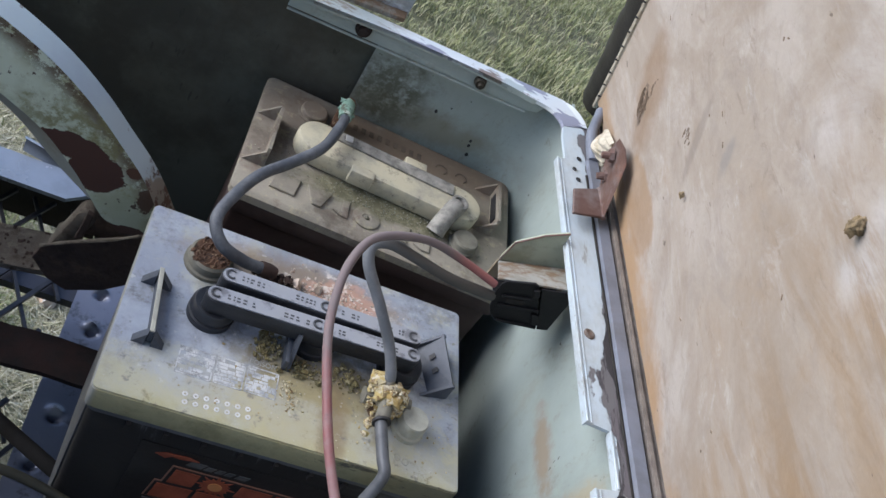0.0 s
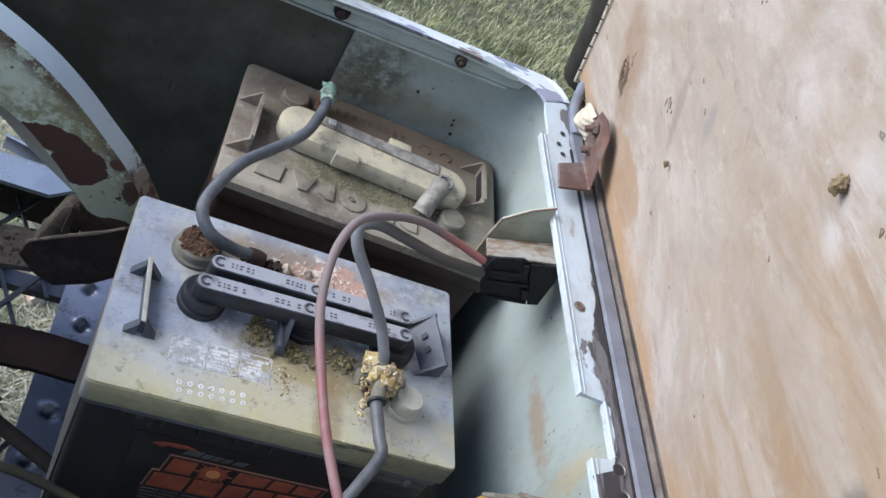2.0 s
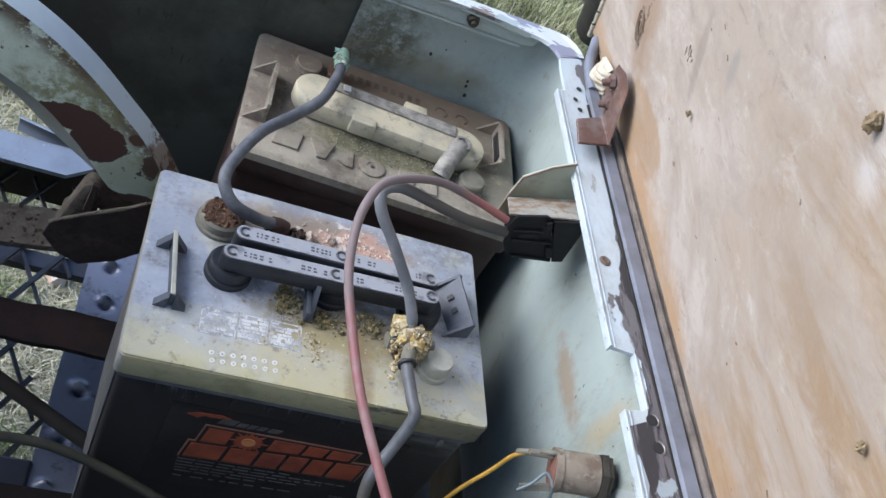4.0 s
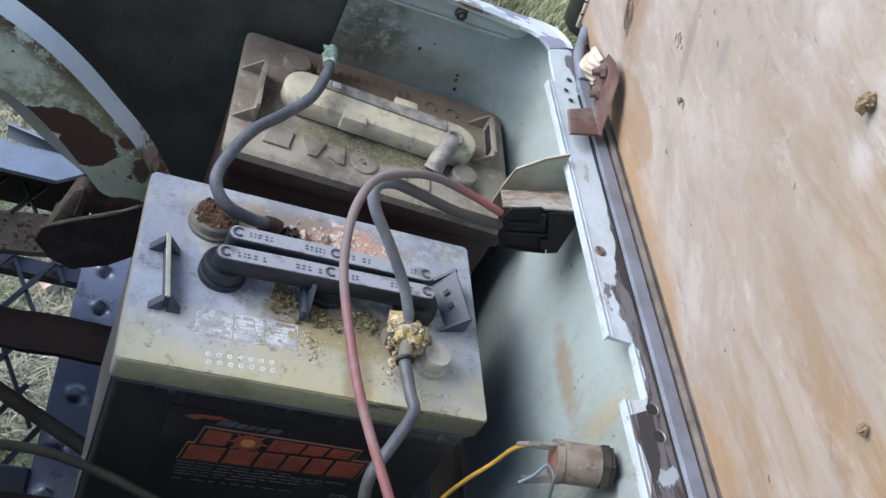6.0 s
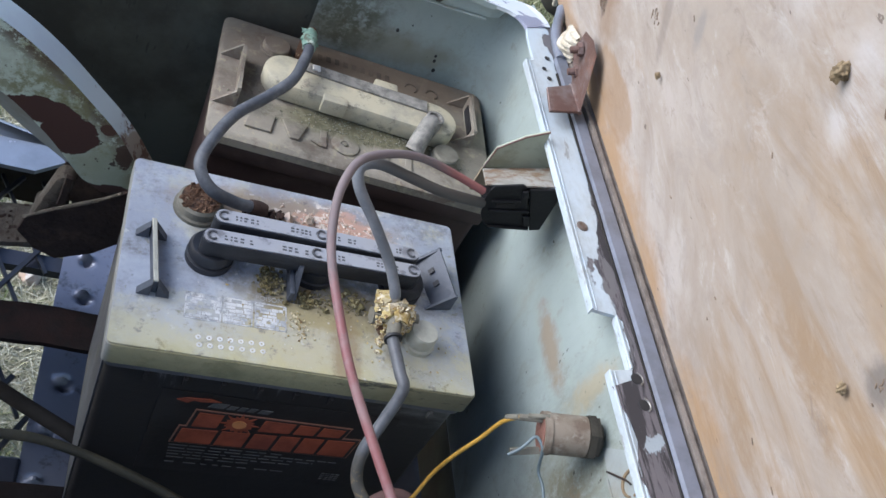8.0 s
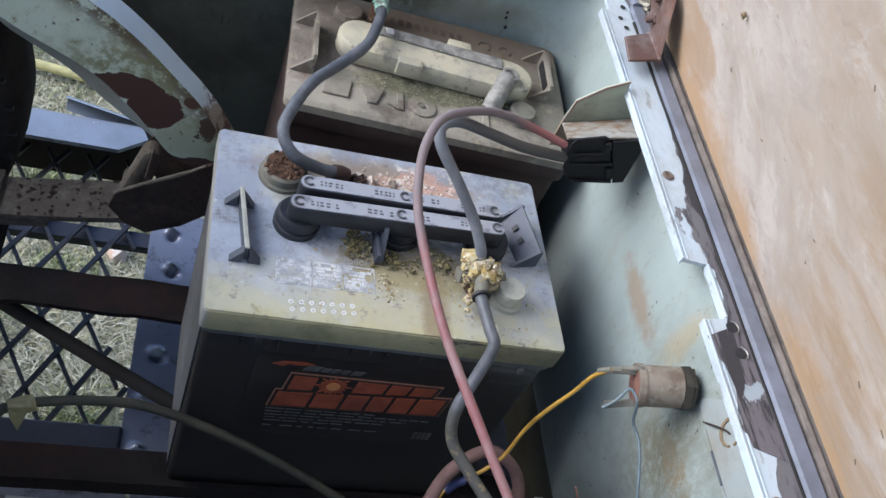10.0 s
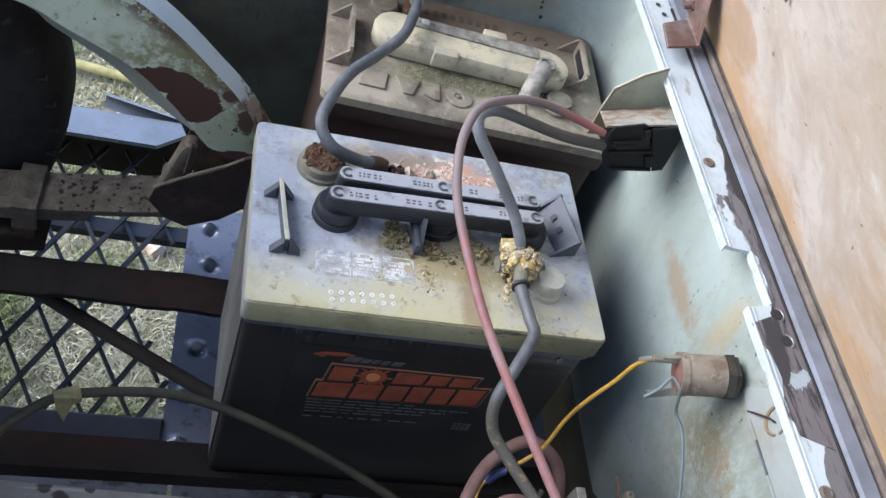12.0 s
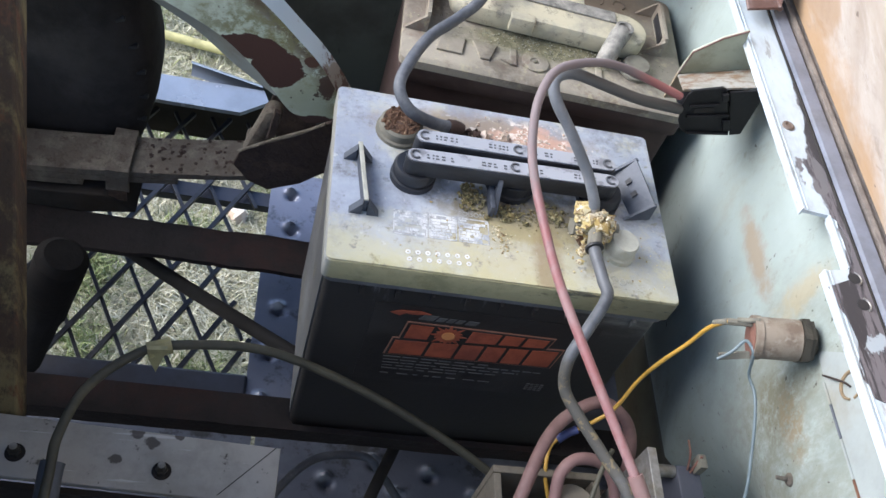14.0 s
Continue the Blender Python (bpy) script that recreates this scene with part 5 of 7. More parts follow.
rod = thing("brake_hose", (-0.08, 0.15, -0.05), "thick black rubber hose under the batteries", "hose")
b = nb()
tube(b, [(-0.24, 0.245, -0.045), (-0.165, 0.199, -0.05), (-0.085, 0.154, -0.052), (0.0, 0.107, -0.052), (0.06, 0.075, -0.05)], 0.0072, 12, 6)
part("hose", b, BLACKRUB, rod, "", True)

post = thing("body_post", (-0.23, -0.03, 0.022), "rusty flaking leaning post with olive paint remains", "post")
b = nb()
prism(b, [(-0.0536, 0.0225), (-0.0235, 0.0225), (0.176, 0.505), (0.146, 0.505)], -0.275, -0.208, 0, bevel=0.002)
part("bar", b, POSTPAINT, post)

# aluminium plate carrying the control gear
plate = thing("mounting_plate", (-0.11, -0.07, 0.055), "dusty aluminium mounting plate with two bolts", "metal plate")
b = nb()
prism(b, [(-0.26, -0.042), (-0.005, -0.052), (-0.006, -0.100), (-0.26, -0.0915)], 0.054, 0.060, 2, bevel=0.0007)
part("sheet", b, PLATE, plate)
b = nb()
prism(b, [(-0.26, -0.0922), (-0.006, -0.1005), (-0.006, -0.1055), (-0.26, -0.0975)], 0.0, 0.0535, 2, bevel=0.0006)
part("fold", b, GREASE, plate)
b = nb()
for q in (((-0.26, -0.0490), (-0.012, -0.0575), (-0.012, -0.062), (-0.26, -0.0535)),):
    prism(b, list(q), -0.01, 0.0535, 2)
part("fold", b, GREASE, plate)
b = nb()
prism(b, [(-0.0500, -0.0950), (-0.0494, -0.0954), (-0.0085, -0.0524), (-0.0090, -0.0520)], 0.0601, 0.0603, 2)
part("scratch", b, GREASE, plate, "dark scored line")
for x, y in ((-0.2005, -0.0745), (-0.0935, -0.0795)):
    b = nb()
    lathe(b, (x, y, 0.060), [(0.0074, 0), (0.0072, 0.0010), (0.0068, 0.0014)], 20)
    part("washer", b, GREASE, plate, "dark dished washer", True)
    b = nb()
    cyl(b, (x, y, 0.0616), (x, y, 0.0650), 0.0050, 0.0048, 6)
    cyl(b, (x, y, 0.0665), (x, y, 0.071), 0.0034, 0.003, 12)
    part("bolt", b, NUT, plate, "dark hex nut and stud")
    b = nb()
    cyl(b, (x, y, 0.0711), (x, y, 0.0718), 0.0029, 0.0026, 12)
    part("stud_end", b, TIN, plate, "bright worn stud end")

# ---- seat lid, propped open and leaning over the well ----
LEAN = radians(22.5)
HX, HZ = 0.352, 0.368
LID = Matrix.Translation((HX, 0, HZ)) @ Matrix.Rotation(-LEAN, 4, "Y")   # local: y along the hinge, z up the lid, x out of its back
lid = thing("seat_lid", (HX, 0, HZ), "raised seat lid of weathered plywood wrapped in black vinyl", "seat lid")
edge = [(-0.80, 0.0), (0.400, 0.0), (0.390, 0.022), (0.371, 0.06), (0.333, 0.14), (0.270, 0.27), (0.206, 0.40), (0.148, 0.52), (-0.80, 0.52)]
b = nb()
prism(b, edge, 0.0, 0.012, 0, LID)
part("board", b, PLY, lid, "stained plywood underside with streaky grain")
b = nb()
prism(b, [(0.3462, RIM + 0.001), (0.3464, RIM + 0.0060), (0.3490, RIM + 0.0068), (0.3512, RIM + 0.0060), (0.3522, RIM + 0.0045), (0.3600, RIM + 0.0076), (0.3600, RIM - 0.004), (0.3462, RIM - 0.004)], -0.80, 0.36, 1)
part("board_edge", b, PLYEDGE, lid, "dark dirty plywood edge")
# dark backing added so the groove under the board reads as shadow
b = nb()
box(b, 0.3405, 0.3600, -0.80, 0.36, RIM - 0.0075, RIM - 0.0045)
part("edge_binding", b, VINYL, lid)
b = nb()
prism(b, [(-0.80, -0.004), (0.436, -0.004), (0.422, 0.03), (0.397, 0.08), (0.358, 0.16), (0.295, 0.29), (0.231, 0.42), (0.167, 0.55), (-0.80, 0.55)], 0.0125, 0.075, 0, LID, bevel=0.012)
part("cushion", b, VINYL, lid, "black vinyl seat cushion", True)
b = nb()
welt = [(-0.003, 0.424, -0.038), (-0.003, 0.409, -0.010), (-0.003, 0.394, 0.018), (-0.003, 0.374, 0.058), (-0.003, 0.334, 0.140), (-0.003, 0.271, 0.27), (-0.003, 0.207, 0.40), (-0.003, 0.149, 0.52)]
tube(b, [LID @ Vector((0.022, y + 0.030, z)) for x, y, z in welt], 0.0240, 14, 6, 0.06)
part("vinyl_roll", b, VINYL, lid, "rolled black vinyl edge", True)
b = nb()
tube(b, [LID @ Vector((0.0, y - 0.0075, z)) for x, y, z in welt[1:]], 0.0028, 8, 6, 0.2)
part("tack_strip", b, FABRIC, lid, "frayed pale tacking strip", True)
b = nb()
for i in range(24):
    s = 0.012 + i * 0.02
    y = 0.3880 - s * 0.486
    cyl(b, (-0.0005, y + 0.005, s), (-0.0035, y + 0.005, s), 0.0012, 0.0009, 6, LID)
tagged(part("staple", b, MARK, lid), kind="stuff")
b = nb()
prism(b, [(0.3315, RIM + 0.0008), (0.3330, RIM + 0.0042), (0.3425, RIM + 0.0052), (0.3440, RIM + 0.0008)], -0.80, 0.30, 1, bevel=0.0006)
tube(b, [(0.3375, 0.2995, RIM + 0.003), (0.339, 0.335, RIM + 0.006), (0.350, 0.372, RIM + 0.012)], 0.0050, 12, 6)
part("welt", b, PIPING, lid, "grey-blue vinyl strip along the hinge edge", True)
# dark tube drawn where the groove beside the strip is only in shadow
b = nb()
tube(b, [(0.3306, -0.80 + 0.022 * i, RIM + 0.0009 + 0.0004 * noise.noise(Vector((i * 0.7, 3.0, 0)))) for i in range(50)], 0.0011, 6, 1, 0.4)
part("rubber_seal", b, BLACKRUB, lid, "thin dark line for the shadowed gap beside the vinyl strip", True)
# cloth scrap at the corner
b = nb()
bmesh.ops.create_grid(b, x_segments=14, y_segments=18, size=0.5)
for v in b.verts:
    u, w = v.co.x, v.co.y
    bulge = 0.010 * math.cos(u * math.pi) * math.cos(w * math.pi) + 0.0014 * math.sin(w * 46)
    v.co = LID @ Vector((-0.006 - bulge, 0.312 + u * (0.030 + 0.022 * (0.5 - w)) - w * 0.026, 0.008 + w * 0.048 - 0.008 * u))
bmesh.ops.solidify(b, geom=b.faces[:], thickness=0.0012)
part("backing_scrap", b, FABRIC, lid, "ribbed cream backing cloth showing at the corner", True)
# strap hinge
hinge = thing("strap_hinge", (0.325, 0.235, RIM), "rusty bent strap hinge bolted to rim and lid", "hinge")
b = nb()
prism(b, [(0.301, 0.203), (0.3315, 0.213), (0.3315, 0.249), (0.305, 0.235)], RIM + 0.0110, RIM + 0.0136, 2, bevel=0.0007)
part("rim_leaf", b, HINGE, hinge)
b = nb()
leaf = [b.verts.new(LID @ Vector(p)) for p in ((-0.0166, 0.213, 0.0115), (-0.0075, 0.2235, 0.061), (-0.0075, 0.2375, 0.066), (-0.0085, 0.2590, 0.0600), (-0.0130, 0.2700, 0.034), (-0.0166, 0.2490, 0.0115))]
b.faces.new(leaf)
bmesh.ops.solidify(b, geom=b.faces[:], thickness=0.003)
part("lid_leaf", b, HINGE, hinge)
b = nb()
cyl(b, (0.3320, 0.2128, RIM + 0.0122), (0.3320, 0.2495, RIM + 0.0122), 0.0022, 0.0022, 12)
part("knuckle", b, HINGE, hinge, "", True)
for y, z in ((0.250, 0.026), (0.252, 0.047)):
    b = nb()
    cyl(b, (-0.0115, y, z), (-0.0155, y, z), 0.0062, 0.0055, 6, LID)
    cyl(b, (-0.0155, y, z), (-0.0215, y, z), 0.0034, 0.003, 10, LID)
    part("bolt", b, HINGE, hinge)

# nests, knots and nail heads on the plywood
for y, s, r in ((-0.0745, 0.277, 0.0050), (0.107, 0.133, 0.0026), (-0.1645, 0.178, 0.0034)):
    q = LID @ Vector((-0.003, y, s))
    b = nb()
    for v in bmesh.ops.create_icosphere(b, subdivisions=4, radius=1.0)["verts"]:
        o = Vector((y * 90, s * 50, 2.0))
        n = 1 + 0.55 * noise.noise(v.co * 1.4 + o) + 0.35 * noise.noise(v.co * 3.1 + o) + 0.2 * noise.noise(v.co * 7 + o)
        v.co = q + LID.to_3x3() @ (Vector((v.co.x * 0.8, v.co.y * 0.8, v.co.z * 1.15)) * n * r * 0.76)
    tagged(part("mud_nest", b, NEST, None, "", True), "crumbling tan insect nest stuck to the plywood", "insect nest", "nests on the plywood")
b = nb()
for y, s, ry, rz, n in ((0.252, 0.100, 0.007, 0.013, 34), (0.240, 0.122, 0.004, 0.010, 12), (0.140, 0.154, 0.008, 0.007, 16), (-0.177, 0.199, 0.003, 0.004, 6), (-0.108, 0.283, 0.004, 0.004, 5)):
    for i in range(n):
        yy, ss = y + rng.gauss(0, 0.5) * ry, s + rng.gauss(0, 0.5) * rz
        m = LID @ Matrix.Translation((-0.0004, yy, ss)) @ Matrix.Rotation(radians(rng.uniform(60, 115)), 4, "X")
        w, ln = rng.uniform(0.0002, 0.0006), rng.uniform(0.0010, 0.0045)
        prism(b, [(0, -w * 0.3), (ln * 0.4, -w), (ln, -w * 0.2), (ln * 0.7, w), (ln * 0.2, w * 0.7)], 0, 0.0007, 0, m)
for ry, rz, a0 in ((0.0085, 0.0150, -70), (0.0060, 0.0110, -40), (0.0034, 0.0070, -90)):
    tube(b, [LID @ Vector((-0.0008, 0.2525 + ry * math.cos(a), 0.100 + rz * math.sin(a))) for a in [radians(a0 + 22 * q) for q in range(12)]], 0.0006, 5, 2, 0.9)
tagged(part("split_knot", b, KNOT, lid, "dark split knots in the veneer"), kind="stuff")
b = nb()
for i in range(26):
    y, s = rng.uniform(-0.35, 0.3), rng.uniform(0.03, 0.42)
    m = LID @ Matrix.Translation((-0.0004, y, s)) @ Matrix.Rotation(rng.uniform(-0.6, 1.2), 4, "X")
    prism(b, stadium(0, 0, rng.uniform(0.0008, 0.0035), 0, rng.uniform(0.0003, 0.0006), 3), 0, 0.0006, 0, m)
tagged(part("splinter", b, KNOT, lid, "small dark splinters and specks"), kind="stuff")

# ---- front battery ----
L, W, H = 0.264, 0.173, 0.25
bat = thing("battery", (L / 2, W / 2, -0.007), "black deep-cycle battery with dusty grey top and orange label", "battery", "batteries")
b = nb()
prism(b, round_rect(0.004, L - 0.004, 0.004, W - 0.004, 0.006), -0.0065, 0.222, 2)
part("case", b, CASE1, bat, "black plastic case", True)
b = nb()
prism(b, round_rect(0.0015, L - 0.0015, 0.0015, W - 0.0015, 0.007), 0.2225, 0.2285, 2, bevel=0.001)
part("seam", b, CASE1S, bat, "dusty heat-sealed seam", True)
b = nb()
prism(b, round_rect(0, L, 0, W, 0.0045), 0.229, H - 0.0006, 2, bevel=0.0006)
part("lid_edge", b, LIP, bat, "mossy yellow-green lid edge", True)
b = nb()
prism(b, round_rect(0.0008, L - 0.0008, 0.0008, W - 0.0008, 0.0042), H - 0.0005, H + 0.0008, 2, bevel=0.0005)
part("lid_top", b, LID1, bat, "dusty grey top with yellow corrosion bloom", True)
b = nb()
box(b, 0.0025, 0.0037, 0.012, W - 0.012, 0.0, 0.221)
part("side_skin", b, CASE1S, bat, "scuffed dusty end of the case")
b = nb()
for i in range(9):
    x = 0.03 + i * 0.026
    box(b, x, x + 0.003, -0.0005, 0.003, 0.2145, 0.222)
tagged(part("rib", b, CASE1, bat), kind="stuff")


def post_cap(x, y, r, h, material, name, label, parent, m=None, base=H):
    b = nb()
    lathe(b, (x, y, base + 0.0008), [(r * 1.12, 0), (r * 1.12, h * 0.25), (r, h * 0.32), (r, h * 0.85), (r * 0.9, h), (r * 0.2, h)], 26, m)
    return part(name, b, material, parent, label, True)


# two ganged vent bars
for name, ax, ay, bx, by, mates in (("vent_bar", 0.057, 0.081, 0.208, 0.0855, ((0.0605, 0.0860), (0.2085, 0.0905))), ("vent_bar", 0.064, 0.1015, 0.208, 0.1025, ())):
    b = nb()
    prism(b, stadium(ax, ay, bx, by, 0.0070), 0.2655, 0.2800, 2, bevel=0.0012)
    bar = part(name, b, CAPBLACK, bat, "grey ganged vent cap bar", True)
    b = nb()
    prism(b, stadium(ax, ay, bx, by, 0.0061), 0.2802, 0.2812, 2)
    part("top_face", b, BARTOP, bar)
    b = nb()
    n = 5
    for i in range(n):
        f = (i + 0.0) / (n - 1)
        x, y = ax + (bx - ax) * f, ay + (by - ay) * f
        if i in (0, 2, 4):
            tube(b, [(x + 0.0036 * math.cos(a), y + 0.0036 * math.sin(a), 0.2816) for a in [radians(50 + 29 * q) for q in range(10)]], 0.0009, 6, 2)
        if i < n - 1:
            xx = x + 0.008
            while xx < x + (bx - ax) / (n - 1) - 0.008:
                w = rng.uniform(0.0016, 0.0034)
                if rng.random() < 0.72:
                    for u in range(2):
                        box(b, xx, xx + w * rng.uniform(0.6, 1.0), y - 0.0024 + u * 0.0028, y - 0.0010 + u * 0.0028, 0.28125, 0.28145)
                xx += w + rng.uniform(0.0006, 0.0022)
    tagged(part("print_mark", b, FADED, bar, "dark worn markings"), kind="stuff")
    for x, y in mates:
        b = nb()
        lathe(b, (x, y, H + 0.0008), [(0.0172, 0), (0.0172, 0.005), (0.0156, 0.0055), (0.0156, 0.007), (0.0165, 0.0075), (0.0165, 0.0115), (0.0145, 0.0148), (0.008, 0.0148)], 30)
        part("vent_cap", b, CAPBLACK, bar, "round black vent cap", True)
b = nb()
lathe(b, (0.137, 0.093, H + 0.0008), [(0.0195, 0), (0.0195, 0.005), (0.0178, 0.0055), (0.0178, 0.0145), (0.008, 0.0148)], 30)
part("vent_cap", b, CAPBLACK, bat, "round black vent cap", True)
b = nb()
box(b, 0.118, 0.1215, 0.058, 0.082, 0.2512, 0.262, bevel=0.0008)
prism(b, [(0.058, 0.251), (0.082, 0.251), (0.082, 0.272), (0.074, 0.2735)], 0.1216, 0.1246, 0)
part("bar_tab", b, LUGGREY, bat, "grey release tab of the vent bar")

# lifting lugs
b = nb()
prism(b, [(0.0173, 0.102), (0.0203, 0.102), (0.0266, 0.046), (0.0236, 0.046)], H + 0.0009, H + 0.0125, 2, bevel=0.0006)
part("lifting_lug", b, LUGGREY, bat, "thin upright lifting lug")
b = nb()
prism(b, [(0.0171, 0.102), (0.0205, 0.102), (0.0268, 0.046), (0.0234, 0.046)], H + 0.0126, H + 0.0142, 2, bevel=0.0005)
part("worn_edge", b, CAPPALE, bat, "pale worn top of the lug")
for y, x in ((0.0985, 0.0191), (0.0475, 0.0250)):
    b = nb()
    for s in (-1, 1):
        prism(b, [(x + s * 0.0021, 0.2510), (x + s * 0.0108, 0.2510), (x + s * 0.0021, 0.2630)], y - 0.0045, y - 0.0015 + 0.003, 1)
    part("lug_gusset", b, LUGGREY, bat, "triangular lug gusset")
LUG = [Vector(p) for p in ((0.2245, 0.1190, 0.2512), (0.2365, 0.0765, 0.2512), (0.2480, 0.0805, 0.2690), (0.2395, 0.1270, 0.2690))]


def slanted(pts, thick):
    """A plate on four places, thickened away from the camera's side."""
    b = nb()
    b.faces.new([b.verts.new(p) for p in pts])
    bmesh.ops.recalc_face_normals(b, faces=b.faces)
    bmesh.ops.solidify(b, geom=b.faces[:], thickness=thick)
    return b


lug_r = part("lifting_lug", slanted(LUG, 0.0026), LUGGREY, bat, "slanted lifting lug panel")
for p, q in ((LUG[0], LUG[3]), (LUG[1], LUG[2])):
    foot = Vector((q.x + 0.003, q.y + 0.001, 0.2512))
    part("lug_gusset", slanted([p - Vector((0.008, 0, 0)), foot, q + Vector((0.002, 0, 0)), q], 0.0022), LUGGREY, bat)
for f in (0.34, 0.62):
    pts = []
    for u, v in ((f - 0.04, 0.40), (f + 0.05, 0.40), (f + 0.05, 0.62), (f - 0.04, 0.62)):
        pts.append((LUG[0] * (1 - u) + LUG[1] * u) * (1 - v) + (LUG[3] * (1 - u) + LUG[2] * u) * v + Vector((-0.0022, -0.0004, 0.0012)))
    part("lug_slot", slanted(pts, 0.0006), MARK, lug_r)

# terminals
term = post_cap(0.050, 0.132, 0.0168, 0.0115, CAPDUST, "terminal", "corroded terminal boss filled with rust", bat)
b = nb()
cyl(b, (0.050, 0.132, 0.2600), (0.050, 0.132, 0.2628), 0.0152, 0.0146, 26)
for i in range(110):
    a, r = rng.uniform(0, 6.283), 0.0145 * math.sqrt(rng.random())
    lumps(b, [(0.050 + r * math.cos(a), 0.132 + r * math.sin(a), 0.2622, rng.uniform(0.0008, 0.0026))], rng, 0.9)
tagged(part("rust_crust", b, CRUDRUST, term, "flaking orange rust", True), kind="stuff")
term = post_cap(0.2195, 0.0405, 0.0112, 0.0165, CAPPALE, "terminal", "pale terminal post cap", bat)

# faded label and dots on the top
b = nb()
cells = ((0.047, 0.072), (0.0735, 0.094), (0.0955, 0.1185))
for x0, x1 in cells:
    ya, yb = 0.0300 + (x0 - 0.047) * 0.02, 0.0525 + (x0 - 0.047) * 0.02
    for q in ((x0, x1, ya, ya + 0.0010), (x0, x1, yb - 0.0010, yb), (x0, x0 + 0.0008, ya, yb), (x1 - 0.0008, x1, ya, yb)):
        box(b, q[0], q[1], q[2], q[3], H + 0.0009, H + 0.00105)
    for row in range(7):
        y, x = ya + 0.0015 + row * 0.0029, x0 + 0.001
        while x < x1 - 0.002:
            w = rng.uniform(0.0015, 0.008)
            if rng.random() < 0.55 + 0.4 * noise.noise(Vector((x * 140, row * 0.45, 2.0))) + 0.15:
                yo = rng.uniform(-0.0003, 0.0003)
                box(b, x, min(x1 - 0.001, x + w), y + yo, y + yo + rng.uniform(0.0020, 0.0029), H + 0.0009, H + 0.00105)
            x += w + rng.uniform(0.0002, 0.0008)
tagged(part("top_label", b, WORNLABEL, bat, "faded white warning print, worn to blocks"), kind="stuff")
b = nb()
for row in range(2):
    for i in range(7):
        x, y = 0.058 + i * 0.0072 + row * 0.001, 0.0155 - row * 0.0062 + i * 0.0004
        tube(b, [(x + 0.0014 * math.cos(a), y + 0.0014 * math.sin(a), H + 0.0003) for a in [radians(36 * q) for q in range(11)]], 0.0009, 6, 0)
tagged(part("date_dot", b, PRINT, bat, "two rows of small pale date dots", True), kind="stuff")
b = nb()
for x, y in ((0.213, 0.0155), (0.220, 0.0135)):
    tube(b, [(x + 0.0026 * math.cos(a), y + 0.0026 * math.sin(a), H + 0.001) for a in [radians(36 * q) for q in range(11)]], 0.0005, 5, 2)
tagged(part("cast_ring", b, LID1, bat), kind="stuff")

word = bpy.data.curves.new("warning_word", "FONT")
word.body, word.size, word.extrude = "POISON", 0.0056, 0.0001
w_ob = new("warning_word", word)
w_ob.parent = bat
w_ob.matrix_parent_inverse = Matrix.Translation(-bat.location)
w_ob.location, w_ob.rotation_euler = (0.0955, 0.0555, H + 0.0010), (0, 0, radians(1))
word.materials.append(FADEDWORD)

# front label: shapes only
FY = 0.0040
part("label", box(nb(), 0.045, 0.222, FY - 0.0008, FY - 0.0003, 0.090, 0.2030), LABELBLACK, bat, "glossy black label")


def slab(b, x0, x1, z0, z1, y, lean=0.10, t=0.0005, foot=0.040, head=0.070):
    """A slanted block whose foot and head climb a little along the label."""
    s, r0, r1 = (z1 - z0) * lean, x0 - 0.07, x1 - 0.07
    prism(b, [(x0, z0 + r0 * foot), (x1, z0 + r1 * foot), (x1 + s, z1 + r1 * head), (x0 + s, z1 + r0 * head)], y - t, y, 1)


b = nb()
slab(b, 0.0700, 0.1890, 0.1565, 0.1825, FY - 0.0010, foot=0.075, head=0.0)
slab(b, 0.0630, 0.2010, 0.1335, 0.1590, FY - 0.0009)
outline = part("label_outline", b, REDPRINT, bat, "pale orange outline as a plain shape")
b = nb()
slab(b, 0.0712, 0.1878, 0.1577, 0.1813, FY - 0.0014, foot=0.075, head=0.0)
slab(b, 0.0642, 0.1998, 0.1347, 0.1578, FY - 0.0014)
part("label_ground", b, LABELBLACK, outline)
for x0, x1 in ((0.0740, 0.0920), (0.1225, 0.1460), (0.1490, 0.1645), (0.1675, 0.1850)):
    b = nb()
    slab(b, x0, x1, 0.1600, 0.1795, FY - 0.0019, foot=0.075, head=0.0)
    part("label_block", b, ORANGE, bat, "orange print block")
for x0, x1 in ((0.0665, 0.0925), (0.0955, 0.1165), (0.1195, 0.1365), (0.1395, 0.1545), (0.1575, 0.1730), (0.1760, 0.1975)):
    b = nb()
    slab(b, x0, x1, 0.1365, 0.1560, FY - 0.0019)
    part("label_block", b, ORANGE, bat, "orange print block")
b = nb()
pts = []
for i in range(32):
    a = 2 * math.pi * i / 32
    r = (0.0150 if i % 4 == 0 else 0.0112) if i % 2 == 0 else 0.0088
    pts.append((0.1070 + r * math.cos(a), 0.1700 + r * math.sin(a)))
prism(b, pts, FY - 0.0024, FY - 0.0018, 1)
burst = part("label_sunburst", b, ORANGE, bat, "orange sunburst with a pale heart")
b = nb()
prism(b, [(0.1070 + 0.0052 * math.cos(a), 0.1705 + 0.0052 * math.sin(a)) for a in [2 * math.pi * i / 20 for i in range(20)]], FY - 0.0030, FY - 0.0025, 1)
part("burst_heart", b, ORANGEPALE, burst, "pale heart of the sunburst")
b = nb()
prism(b, [(0.0570, 0.1925), (0.0640, 0.1960), (0.0800, 0.1975), (0.0880, 0.1950), (0.0740, 0.1925), (0.0690, 0.1935), (0.0650, 0.1895)], FY - 0.0016, FY - 0.001, 1)
part("label_swoosh", b, ORANGE, bat, "small orange swoosh")
b = nb()
